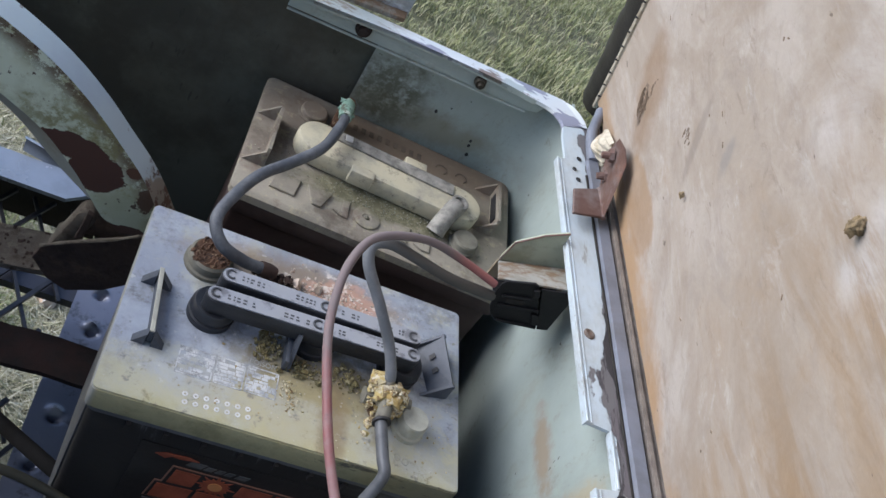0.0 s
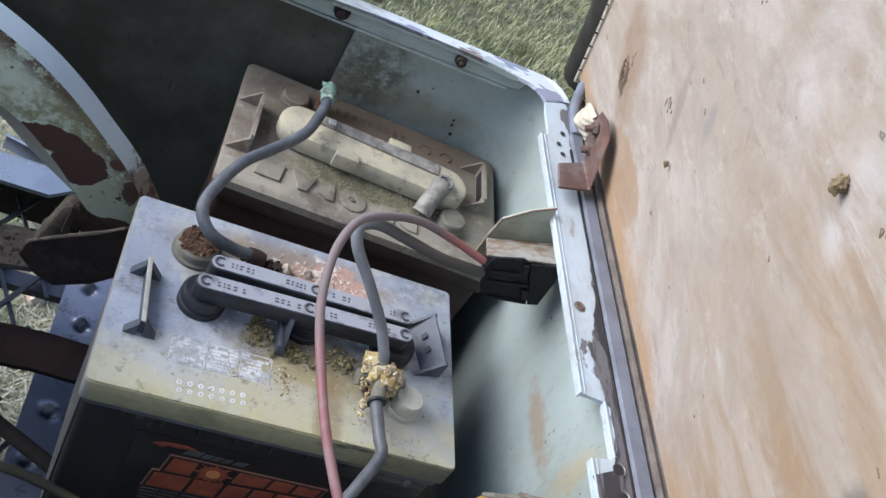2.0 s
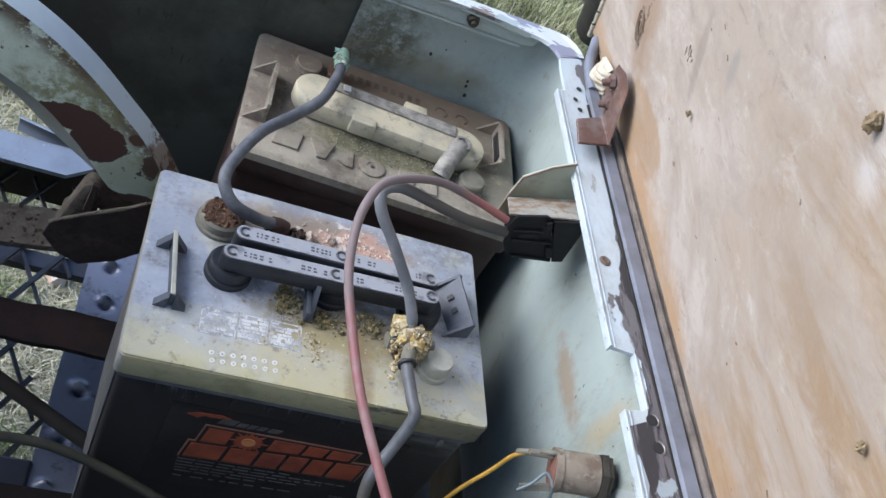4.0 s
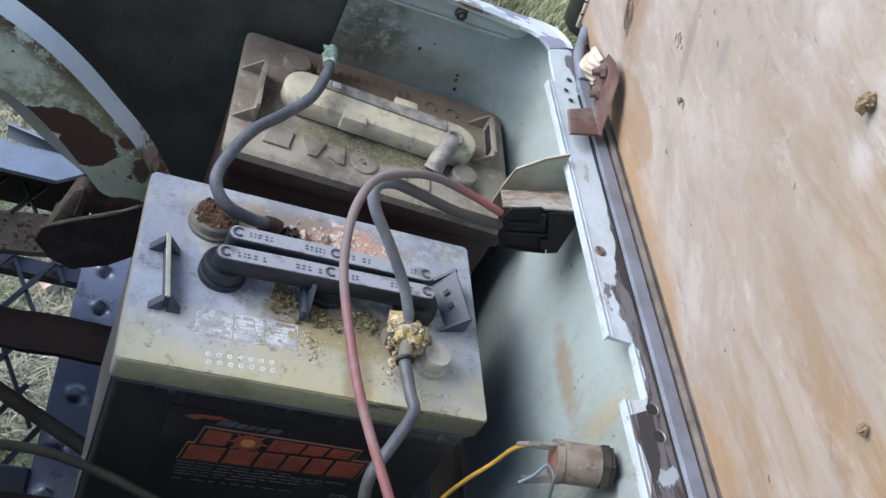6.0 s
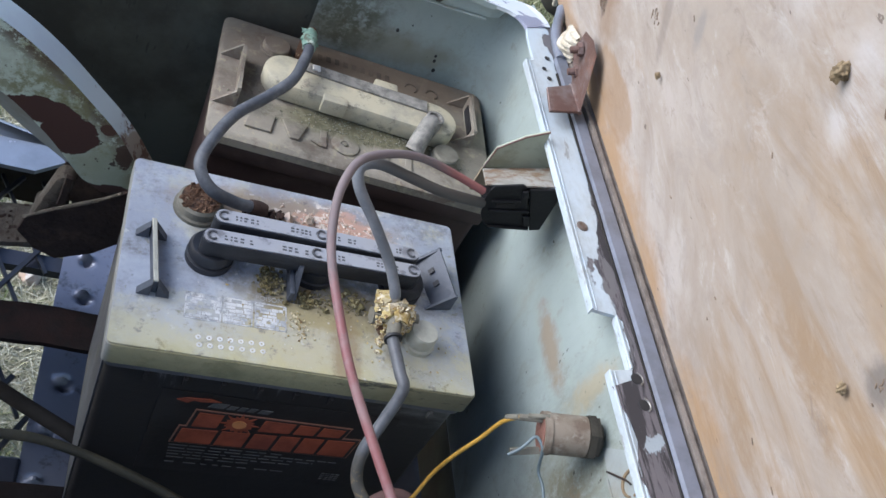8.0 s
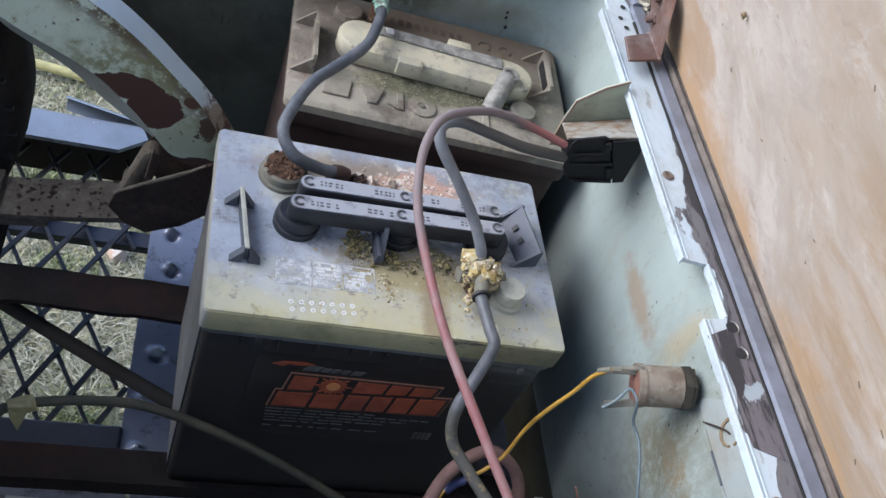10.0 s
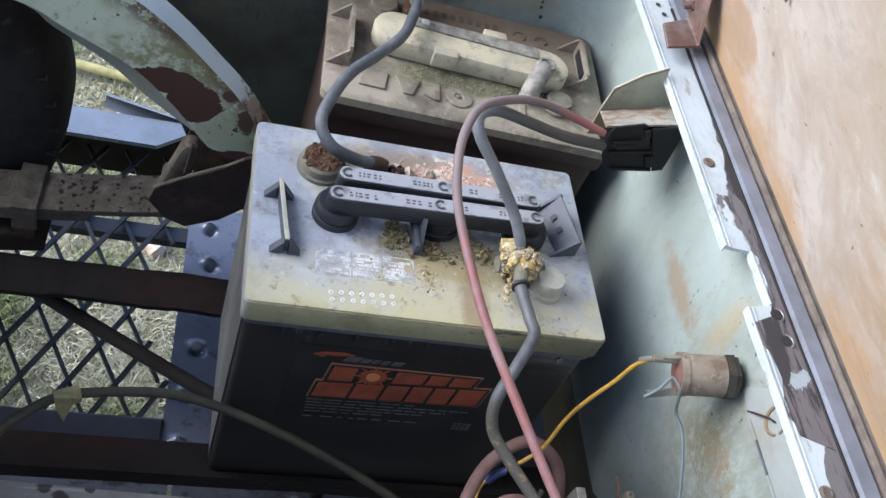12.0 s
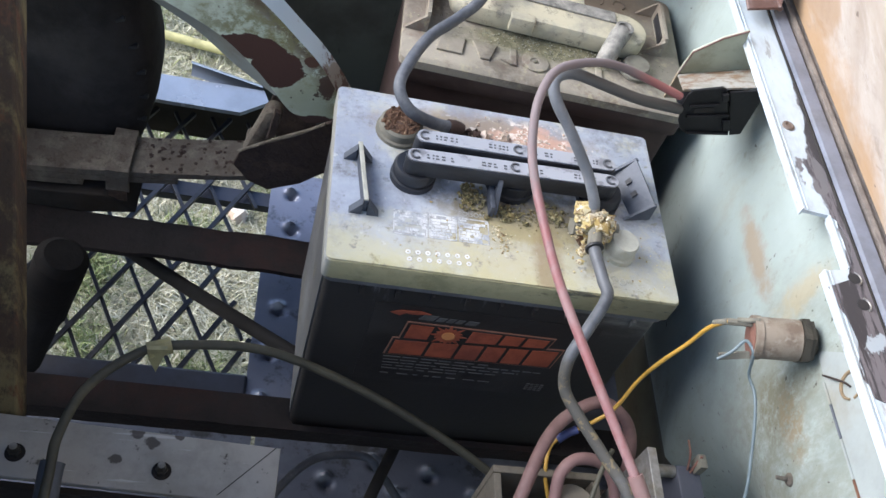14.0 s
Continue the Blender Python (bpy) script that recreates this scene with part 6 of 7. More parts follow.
for x, w in ((0.0800, 0.011), (0.0930, 0.006), (0.1010, 0.005), (0.1080, 0.005), (0.1160, 0.008)):
    slab(b, x, x + w, 0.1870, 0.1935 - 0.0015 * (x > 0.09), FY - 0.001, 0.5, foot=0.0, head=0.0)
tagged(part("label_script", b, GREYPRINT, bat, "grey script worn to bars"), kind="stuff")
b = nb()
for row, x1 in enumerate((0.150, 0.196, 0.178, 0.160, 0.128)):
    z, x = 0.1290 - row * 0.0046, 0.0640 + row * 0.0004
    while x < x1:
        w = rng.uniform(0.004, 0.014)
        slab(b, x, min(x + w, x1), z, z + rng.uniform(0.0009, 0.0014), FY - 0.001, 0, foot=0.03, head=0.03)
        x += w + rng.uniform(0.001, 0.004)
x = 0.066
while x < 0.150:
    w = rng.uniform(0.003, 0.010)
    slab(b, x, x + w, 0.1030, 0.1042, FY - 0.001, 0, foot=0.03, head=0.03)
    x += w + rng.uniform(0.001, 0.008)
for i in range(16):
    x, z = 0.190 + (i % 4) * 0.0040, 0.1005 + (i // 4) * 0.0030
    slab(b, x, x + 0.0030, z, z + 0.0013, FY - 0.001, 0, foot=0.0, head=0.0)
tagged(part("label_print", b, GREYPRINT, bat, "rows of unreadable fine print as bars"), kind="stuff")

# corrosion crusts on the front battery
spots = [(0.104 + rng.gauss(0, 0.004), 0.075 + rng.gauss(0, 0.006), H + 0.0018, rng.uniform(0.0003, 0.0019)) for i in range(110)]
spots += [(rng.gauss(0.148, 0.018), 0.066 + rng.gauss(0, 0.005), H + 0.0013, rng.uniform(0.0002, 0.0009)) for i in range(260)]
spots += [(0.131 + rng.gauss(0, 0.006), 0.061 + rng.gauss(0, 0.004), H + 0.002, rng.uniform(0.0006, 0.0024)) for i in range(30)]
spots += [(0.168 + rng.gauss(0, 0.006), 0.068 + rng.gauss(0, 0.005), H + 0.002, rng.uniform(0.0006, 0.0026)) for i in range(28)]
b = lumps(nb(), spots, rng, 1.0)
tagged(part("corrosion_crust", b, CRUDOLIVE, None, "", True), "olive-brown corrosion crumbs on the battery top", "corrosion", kind="stuff")
spots = [(0.150 + rng.gauss(0, 0.024), 0.140 + rng.gauss(0, 0.008), H + 0.0008, rng.uniform(0.0004, 0.0013)) for i in range(200)]
spots += [(0.118, 0.138, H + 0.004, 0.0048), (0.136, 0.143, H + 0.003, 0.0042), (0.113, 0.141, H + 0.003, 0.003)]
b = lumps(nb(), spots, rng, 0.5)
tagged(part("corrosion_crust", b, CRUDWHITE, None, "", True), "white and pink corrosion lumps on the battery top", "corrosion", kind="stuff")
spots = [(rng.uniform(0.05, 0.255), rng.uniform(0.005, 0.065), H + 0.0010, rng.uniform(0.0003, 0.0009)) for i in range(60)]
spots += [(0.128 + rng.gauss(0, 0.005), 0.038 + rng.gauss(0, 0.006), H + 0.0010, rng.uniform(0.0003, 0.0011)) for i in range(50)]
b = lumps(nb(), spots, rng, 0.6)
tagged(part("corrosion_crumb", b, CRUDYEL, None, "", True), "scattered yellow corrosion crumbs on the battery top", "corrosion", kind="stuff")

# ---- rear battery ----
BM = Matrix.Translation((0.1775, 0.2975, 0.0)) @ Matrix.Rotation(radians(-3.0), 4, "Z")
CASE_M = Matrix.Translation((0.1835, 0.2925, 0.0)) @ Matrix.Rotation(radians(-3.0), 4, "Z")
H2 = 0.2545
rb = thing("battery", (0.1775, 0.2975, -0.007), "maroon-brown battery with dusty top and cream vent cover", "battery", "batteries")
b = nb()
prism(b, round_rect(-0.126, 0.126, -0.078, 0.078, 0.008), -0.0065, 0.2275, 2, CASE_M)
part("case", b, CASE2, rb, "maroon plastic case", True)
b = nb()
prism(b, round_rect(-0.1295, 0.1295, -0.0815, 0.0815, 0.008), 0.2280, 0.2443, 2, CASE_M, bevel=0.001)
part("seam", b, CASE2, rb, "", True)
b = nb()
lo, hi = round_rect(-0.1305, 0.1305, -0.083, 0.083, 0.009), round_rect(-0.1275, 0.1275, -0.080, 0.080, 0.008)
va = [b.verts.new(CASE_M @ Vector((x, y, 0.2448))) for x, y in lo]
vb = [b.verts.new(CASE_M @ Vector((x, y, H2 - 0.002))) for x, y in lo]
vc = [b.verts.new(CASE_M @ Vector((x, y, H2))) for x, y in hi]
for p, q in ((va, vb), (vb, vc)):
    for i in range(len(p)):
        b.faces.new((p[i], p[(i + 1) % len(p)], q[(i + 1) % len(p)], q[i]))
b.faces.new(vc), b.faces.new(va[::-1])
part("lid", b, LID2, rb, "dusty brown lid with grit", True)
# cream vent cover with tabs
b = nb()
prism(b, stadium(-0.065, -0.004, 0.075, -0.008, 0.0215, 12), H2 + 0.0005, H2 + 0.020, 2, BM, bevel=0.004)
vent = part("vent_cover", b, CREAM, rb, "long cream plastic vent cover with round ends", True)
b = nb()
prism(b, [(-0.055, 0.0125), (0.066, 0.009), (0.066, -0.006), (-0.055, 0.000)], H2 + 0.0202, H2 + 0.0222, 2, BM, bevel=0.0006)
part("cover_top", b, VENTTOP, vent, "dusty grey inset top")
for x, y in ((-0.022, -0.0280), (0.026, 0.0150)):
    b = nb()
    box(b, x - 0.011, x + 0.011, y - 0.004, y + 0.006, H2 + 0.006, H2 + 0.0215, BM, 0.0015)
    part("tab", b, CREAM, vent, "", True)
b = nb()
tube(b, [BM @ Vector(p) for p in ((0.070, -0.018, H2 + 0.019), (0.066, -0.026, H2 + 0.020), (0.061, -0.036, H2 + 0.014), (0.058, -0.044, H2 + 0.004))], 0.0088, 14, 6, 0.12)
part("filler_elbow", b, VENTTOP, rb, "dusty cream filler elbow", True)
b = nb()
lathe(b, (0.071, -0.017, H2 + 0.0205), [(0.0085, 0), (0.0085, 0.0065), (0.0058, 0.0068), (0.0050, 0.0030)], 20, BM)
part("filler_nipple", b, VENTTOP, rb, "", True)
post_cap(-0.075, 0.045, 0.0128, 0.007, LID2, "terminal_boss", "", rb, BM, H2)
post_cap(0.0875, -0.0425, 0.0125, 0.010, CAPDUST, "terminal_boss", "dusty round cap", rb, BM, H2)
# lugs
for s, x, y0, y1 in ((-1, -0.106, -0.050, 0.018), (1, 0.115, -0.012, 0.048)):
    b = nb()
    prism(b, [(y0, 0.0), (y1, 0.0), (y1 - 0.004, 0.018), (y0 + 0.004, 0.018)], 0.0, 0.0028, 0, BM @ Matrix.Translation((x, 0, H2 + 0.0003)))
    part("lifting_lug", b, LID2, rb, "dusty upright lifting lug")
    for y in (y0, y1 - 0.0025):
        b = nb()
        prism(b, [(0.0, 0.0), (-0.017, 0.0), (0.0, 0.0165)], y, y + 0.0025, 1, BM @ Matrix.Translation((x, 0, H2 + 0.0003)))
        part("lug_gusset", b, LID2, rb)
    if s > 0:
        b = nb()
        box(b, x - 0.0010, x - 0.0001, y0 + 0.012, y1 - 0.012, H2 + 0.004, H2 + 0.013, BM)
        part("lug_slot", b, MARK, rb)
# raised maker's mark as plain blocks
for x0, x1, kind_ in ((-0.094, -0.069, 0), (-0.063, -0.040, 1), (-0.037, -0.023, 2), (0.017, 0.036, 0), (0.040, 0.056, 2)):
    b = nb()
    y0, y1 = -0.070, -0.049
    if kind_ == 0:
        pts = [(x0, y0), (x1 - 0.003, y0), (x1, y1), (x0 + 0.003, y1)]
    elif kind_ == 1:
        pts = [(x0, y1), (x1, y1), ((x0 + x1) / 2 + 0.004, y0), ((x0 + x1) / 2 - 0.004, y0)]
    else:
        pts = [(x0, y0 + 0.004), (x0 + 0.008, y0), (x1, y0), (x1, y1), (x1 - 0.006, y1), (x1 - 0.006, y0 + 0.006)]
    prism(b, pts, H2 + 0.0002, H2 + 0.0022, 2, BM, bevel=0.0005)
    part("raised_block", b, LID2, rb)
b = nb()
lathe(b, (-0.006, -0.0595, H2 + 0.0002), [(0.0125, 0), (0.0125, 0.0016), (0.0112, 0.0022), (0.0045, 0.0022), (0.0038, 0.0012)], 28, BM)
part("raised_disc", b, LID2, rb, "raised round mark", True)
b = nb()
lathe(b, (-0.006, -0.0595, H2 + 0.0016), [(0.0022, 0), (0.0022, 0.001), (0.0012, 0.0016)], 12, BM)
part("disc_pip", b, CAPDUST, rb, "", True)
b = nb()
for i in range(9):
    x = -0.035 + i * 0.0085
    box(b, x, x + 0.0045, 0.052, 0.060, H2 + 0.0002, H2 + 0.0005, BM)
for x in (0.060, 0.082):
    tube(b, [BM @ Vector((x + 0.006 * math.cos(a), 0.052 + 0.006 * math.sin(a), H2 + 0.0006)) for a in [radians(-60 + 40 * q) for q in range(7)]], 0.0007, 5, 3)
tagged(part("scratch", b, DULLBROWN, rb, "scratched unreadable marks"), kind="stuff")
b = lumps(nb(), [tuple(BM @ Vector((rng.gauss(0.02, 0.05), rng.gauss(-0.036, 0.007), H2 + 0.0006))) + (rng.uniform(0.0002, 0.0008),) for i in range(420)], rng, 0.5)
tagged(part("grit", b, GRIT, None, "", True), "loose grit along the vent cover of the battery", "grit", kind="stuff")

# ---- cables ----
cab = thing("battery_cable", (0.07, 0.2, H), "dusty grey cable joining the two batteries", "cable", "battery cables")
b = nb()
C1 = [(0.1258, 0.316, 0.290), (0.1235, 0.303, 0.290), (0.111, 0.264, 0.290), (0.088, 0.231, 0.290), (0.064, 0.196, 0.295), (0.048, 0.161, 0.295), (0.042, 0.139, 0.290), (0.052, 0.127, 0.280), (0.072, 0.130, 0.268), (0.088, 0.134, 0.2625)]
tube(b, C1, 0.0047, 14, 8, 0.05)
part("sheath", b, CABLEGREY, cab, "", True)
b = nb()
tube(b, [(0.1256, 0.314, 0.290), (0.1265, 0.328, 0.2905), (0.1285, 0.340, 0.286), (0.130, 0.346, 0.272)], 0.0066, 14, 5, 0.5)
lumps(b, [(0.127 + rng.gauss(0, 0.003), 0.333 + rng.gauss(0, 0.006), 0.2885 + rng.gauss(0, 0.002), rng.uniform(0.0018, 0.0040)) for i in range(22)], rng, 0.7)
lug = part("terminal_lug", b, VERDI, cab, "terminal lug crusted with green verdigris", True)
b = nb()
lathe(b, (0.130, 0.346, 0.2548), [(0.0075, 0), (0.0075, 0.022), (0.0062, 0.030), (0.003, 0.034)], 14)
part("post", b, CRUDRUST, lug, "", True)
b = nb()
box(b, 0.133, 0.140, 0.302, 0.309, 0.2768, 0.2785, bevel=0.0004)
tagged(part("paper_scrap", b, PRINT), "small white paper scrap by the green cable lug", "paper scrap")
b = nb()
tube(b, [(0.086, 0.1338, 0.2628), (0.093, 0.1355, 0.2605), (0.098, 0.136, 0.2585)], 0.0056, 12, 6, 0.5)
lumps(b, [(0.097 + rng.gauss(0, 0.006), 0.135 + rng.gauss(0, 0.003), 0.256 + rng.gauss(0, 0.0025), rng.uniform(0.001, 0.0032)) for i in range(36)], rng, 0.9)
part("terminal_lug", b, RUSTDARK, cab, "rusted terminal lug", True)

cab = thing("battery_cable", (0.2, 0.1, H), "dusty grey cable from battery post to charging plug", "cable", "battery cables")
b = nb()
C2 = [(0.1915, 0.057, 0.280), (0.189, 0.060, 0.286), (0.1795, 0.071, 0.301), (0.160, 0.082, 0.325), (0.142, 0.093, 0.345), (0.1395, 0.102, 0.355), (0.152, 0.107, 0.358), (0.179, 0.110, 0.350), (0.210, 0.114, 0.340), (0.252, 0.130, 0.324)]
tube(b, C2, 0.0042, 14, 8, 0.05)
part("sheath", b, CABLESOIL, cab, "", True)
b = nb()
tube(b, [(0.1912, 0.0572, 0.2795), (0.1925, 0.0545, 0.2745), (0.194, 0.051, 0.272)], 0.0044, 10, 4)
part("terminal_lug", b, TIN, cab, "crimped tinned lug", True)
b = nb()
lathe(b, (0.195, 0.0495, H + 0.0009), [(0.009, 0), (0.009, 0.010), (0.0068, 0.011), (0.0068, 0.022), (0.003, 0.024)], 8)
part("post", b, CRUDRUST, cab, "", True)
b = lumps(nb(), [(0.195 + rng.gauss(0, 0.0052), 0.0485 + rng.gauss(0, 0.0052), 0.270 + rng.gauss(0, 0.0045), rng.uniform(0.0022, 0.0066)) for i in range(60)] + [(0.193 + rng.gauss(0, 0.0075), 0.050 + rng.gauss(0, 0.007), 0.272 + rng.gauss(0, 0.003), rng.uniform(0.0008, 0.0026)) for i in range(70)] + [(0.186 + rng.gauss(0, 0.002), 0.030 + rng.gauss(0, 0.004), 0.262 + rng.gauss(0, 0.003), rng.uniform(0.001, 0.003)) for i in range(14)], rng, 0.9)
tagged(part("sulphate_crust", b, CRUDYEL, cab, "thick cream-yellow sulphate crust", True), kind="stuff")
b = nb()
cyl(b, (0.180, 0.048, 0.266), (0.214, 0.0505, 0.267), 0.0042, 0.0042, 12)
cyl(b, (0.1775, 0.0478, 0.266), (0.183, 0.0482, 0.266), 0.0068, 0.0068, 6)
part("clamp_bolt", b, CAPDUST, cab, "corroded clamp bolt")

cab = thing("battery_cable", (0.19, -0.05, 0.2), "grey cable dropping in front of the battery", "cable", "battery cables")
b = nb()
C4 = [(0.1900, 0.0245, 0.2725), (0.1912, 0.014, 0.2725), (0.1935, -0.004, 0.2725), (0.196, -0.0155, 0.269), (0.189, -0.0285, 0.250), (0.179, -0.045, 0.230), (0.182, -0.057, 0.210), (0.195, -0.073, 0.200), (0.215, -0.097, 0.190), (0.228, -0.118, 0.188), (0.240, -0.145, 0.18)]
tube(b, C4, 0.0044, 14, 8, 0.05)
part("sheath", b, CABLEWORN, cab, "", True)
b = nb()
tube(b, [(0.194, 0.043, 0.2715), (0.192, 0.034, 0.2725), (0.1905, 0.026, 0.2725)], 0.0055, 10, 4)
part("terminal_lug", b, CAPDUST, cab, "", True)
b = nb()
tube(b, [(0.1902, 0.0255, 0.2725), (0.1904, 0.0235, 0.2725)], 0.0068, 14, 0)
part("collar", b, MARK, cab, "", True)

cab = thing("battery_cable", (0.13, 0.0, H), "faded red cable looping over the battery top", "cable", "battery cables")
b = nb()
C3 = [(0.249, 0.1325, 0.334), (0.219, 0.131, 0.345), (0.184, 0.122, 0.360), (0.154, 0.107, 0.368), (0.133, 0.091, 0.370), (0.122, 0.070, 0.365), (0.1185, 0.049, 0.356), (0.1195, 0.024, 0.346), (0.127, -0.010, 0.335), (0.139, -0.052, 0.323), (0.162, -0.106, 0.307), (0.190, -0.161, 0.285), (0.205, -0.188, 0.27)]
tube(b, C3, 0.0031, 14, 8, 0.05)
part("sheath", b, CABLERED, cab, "", True)
b = nb()
tube(b, [(0.1875, -0.156, 0.2875), (0.198, -0.176, 0.277), (0.208, -0.194, 0.266)], 0.0047, 12, 3)
part("sleeve", b, CABLEPINK, cab, "", True)

# thin cables at the front of the well
def loose(name, pts, r, material, label, group="loose wires"):
    e = thing(name, pts[0], label, "cable" if "cable" in name else "wire", group)
    part("sheath", tube(nb(), pts, r, 10, 8, 0.04), material, e, "", True)
    return e


e = loose("control_cable", [(-0.165, -0.16, 0.10), (-0.162, -0.115, 0.121), (-0.162, -0.088, 0.125), (-0.151, -0.053, 0.130), (-0.125, -0.026, 0.135), (-0.099, -0.013, 0.135), (-0.045, -0.004, 0.130), (-0.005, -0.0045, 0.120), (0.052, -0.014, 0.100), (0.113, -0.033, 0.080), (0.167, -0.055, 0.060), (0.20, -0.08, 0.05)], 0.0037, CABLEDUST, "dusty black control cable arching across the frame with a tape flag")
b = nb()
prism(b, [(-0.1135, 0.144), (-0.099, 0.1465), (-0.1015, 0.136), (-0.1075, 0.112), (-0.1125, 0.130)], -0.0235, -0.0205, 1)
tube(b, [(-0.114, -0.0195, 0.1352), (-0.106, -0.0162, 0.1354), (-0.098, -0.0130, 0.1354)], 0.0062, 12, 3)
part("tape_flag", b, TAPE, e, "yellowed tape wrapped into a flag")
e = loose("control_cable", [(-0.163, -0.150, 0.094), (-0.1625, -0.113, 0.114), (-0.162, -0.104, 0.117)], 0.0085, CABLEGREY, "grey cable boot over the mounting plate")
e = loose("control_cable", [(-0.03, -0.085, -0.075), (0.006, -0.032, -0.06), (0.037, -0.002, -0.06), (0.079, 0.004, -0.06), (0.097, -0.006, -0.066), (0.125, -0.03, -0.09)], 0.0040, CABLEGREY, "dusty grey control cable curling below the battery")
e = loose("control_cable", [(0.128, 0.060, -0.062), (0.114, 0.023, -0.058), (0.094, -0.024, -0.052), (0.076, -0.070, -0.055), (0.060, -0.12, -0.07)], 0.0056, BLACKRUB, "black control cable below the battery")

# ---- charging plug and its bracket ----
br = thing("plug_bracket", (0.30, 0.15, 0.30), "mint-painted folded steel bracket with rusty edges", "bracket")
b = nb()
prism(b, [(0.264, 0.290), (0.264, 0.322), (0.266, 0.340), (0.283, 0.3580), (0.2995, 0.3690), (0.3020, 0.3560), (0.3295, 0.3560), (0.3295, 0.300)], 0.181, 0.183, 1)
part("back_plate", b, BRACKET, br)
b = nb()
pts = [(0.264, 0.1805, 0.318), (0.266, 0.1805, 0.340), (0.283, 0.1805, 0.358), (0.2995, 0.1805, 0.369)]
tube(b, pts, 0.0008, 6, 0)
part("rusty_edge", b, HINGE, br, "rust-stained plate edge")
b = nb()
v = [Vector(p) for p in ((0.2480, 0.1318, 0.3420), (0.3030, 0.1318, 0.3565), (0.3260, 0.1805, 0.3370), (0.2645, 0.1805, 0.3165))]
q = [p - Vector((0, 0, 0.0018)) for p in v]
va, vb = [b.verts.new(p) for p in v], [b.verts.new(p) for p in q]
b.faces.new(va), b.faces.new(vb[::-1])
for i in range(4):
    b.faces.new((va[i], va[(i + 1) % 4], vb[(i + 1) % 4], vb[i]))
part("shelf", b, STAINED, br, "pale blue shelf stained with rust")
plug = thing("charging_plug", (0.275, 0.14, 0.30), "black plastic two-pole charging plug", "plug")
PA, PB, PC, PD = Vector((0.252, 0, 0.344)), Vector((0.2765, 0, 0.3535)), Vector((0.3015, 0, 0.308)), Vector((0.264, 0, 0.301))


def on_plug(u, v):
    """A place on the plug's face: u across, v down."""
    p = (PA * (1 - u) + PB * u) * (1 - v) + (PD * (1 - u) + PC * u) * v
    return (p.x, p.z)


b = nb()
prism(b, [on_plug(0.06, 0.0), on_plug(0.9, 0.0), on_plug(1.0, 0.05), on_plug(1.0, 0.97), on_plug(0.93, 1.0), on_plug(0.10, 1.0), on_plug(-0.04, 0.90), on_plug(-0.13, 0.68), on_plug(-0.13, 0.32), on_plug(-0.05, 0.08)], 0.1285, 0.1308, 1, bevel=0.0008)
prism(b, [on_plug(-0.06, 0.62), on_plug(0.97, 0.62), on_plug(0.97, 0.95), on_plug(0.05, 0.95)], 0.1309, 0.158, 1)
body = part("body", b, CONNECTOR, plug)
for v0, v1, u0, u1 in ((0.30, 0.345, 0.05, 0.80), (0.53, 0.575, 0.02, 1.02), (0.92, 0.96, 0.10, 0.98)):
    b = nb()
    prism(b, [on_plug(u0, v0), on_plug(u1, v0), on_plug(u1, v1), on_plug(u0, v1)], 0.1262, 0.1284, 1, bevel=0.0004)
    part("rib", b, CONNECTOR, body, "scuffed moulded rib")
b = nb()
prism(b, [on_plug(0.18, 0.38), on_plug(0.66, 0.38), on_plug(0.66, 0.49), on_plug(0.18, 0.49)], 0.1274, 0.1284, 1, bevel=0.0003)
part("latch_bar", b, BLACKRUB, body)
for v0, v1 in ((0.10, 0.24), (0.64, 0.86)):
    b = nb()
    prism(b, [on_plug(0.86, v0), on_plug(1.03, v0), on_plug(1.03, v1), on_plug(0.86, v1)], 0.1258, 0.1284, 1, bevel=0.0006)
    part("hinge_lug", b, CONNECTOR, body)
b = nb()
prism(b, [(0.2815, 0.3490), (0.3040, 0.3560), (0.3085, 0.3480), (0.3105, 0.3105), (0.3025, 0.3075)], 0.1290, 0.1308, 1, bevel=0.0006)
prism(b, [(0.2900, 0.3330), (0.3060, 0.3350), (0.3085, 0.3115), (0.3030, 0.3090)], 0.1309, 0.156, 1)
part("socket", b, CONNECTOR, plug, "black socket half against the wall")

# ---- reverse buzzer on the side wall ----
can = thing("warning_buzzer", (0.3, -0.05, 0.285), "rusty tan round buzzer with a hex nut on the wall", "buzzer")
AX = Vector((0.97, -0.11, 0.24)).normalized()
F0 = Vector((0.2860, -0.0490, 0.2910))


def along(d, up=0.0, side=0.0):
    """A place d metres from the face towards the wall."""
    u = Vector((0, 0, 1)) - AX * AX.z
    u.normalize()
    return F0 + AX * d + u * up + AX.cross(u) * side


b = nb()
cyl(b, along(0.006), along(0.0315), 0.0142, 0.0142, 32)
part("can", b, CAN, can, "dirty tan can", True)
b = nb()
cyl(b, along(0.0008), along(0.0058), 0.0150, 0.0150, 32)
part("bezel", b, CAN, can, "", True)
b = nb()
cyl(b, along(0.0), along(0.0007), 0.0126, 0.0126, 28)
part("face", b, CANFACE, can, "rust-red terminal face")
b = nb()
cyl(b, along(0.0320), along(0.0370), 0.0165, 0.0165, 6)
cyl(b, along(0.0372), along(0.0400), 0.0150, 0.0150, 6)
cyl(b, along(0.0402), along(0.0430), 0.0095, 0.0095, 20)
part("nut", b, NUT, can, "corroded hex nut")
b = nb()
tube(b, [along(-0.016, 0.0075, -0.006), along(0.0, 0.0085, -0.005)], 0.0024, 8, 0)
tube(b, [along(-0.010, 0.0100, -0.006), along(0.004, 0.0140, -0.004)], 0.0018, 8, 0)
part("spade_terminal", b, CAPDUST, can, "tarnished spade terminal")
b = nb()
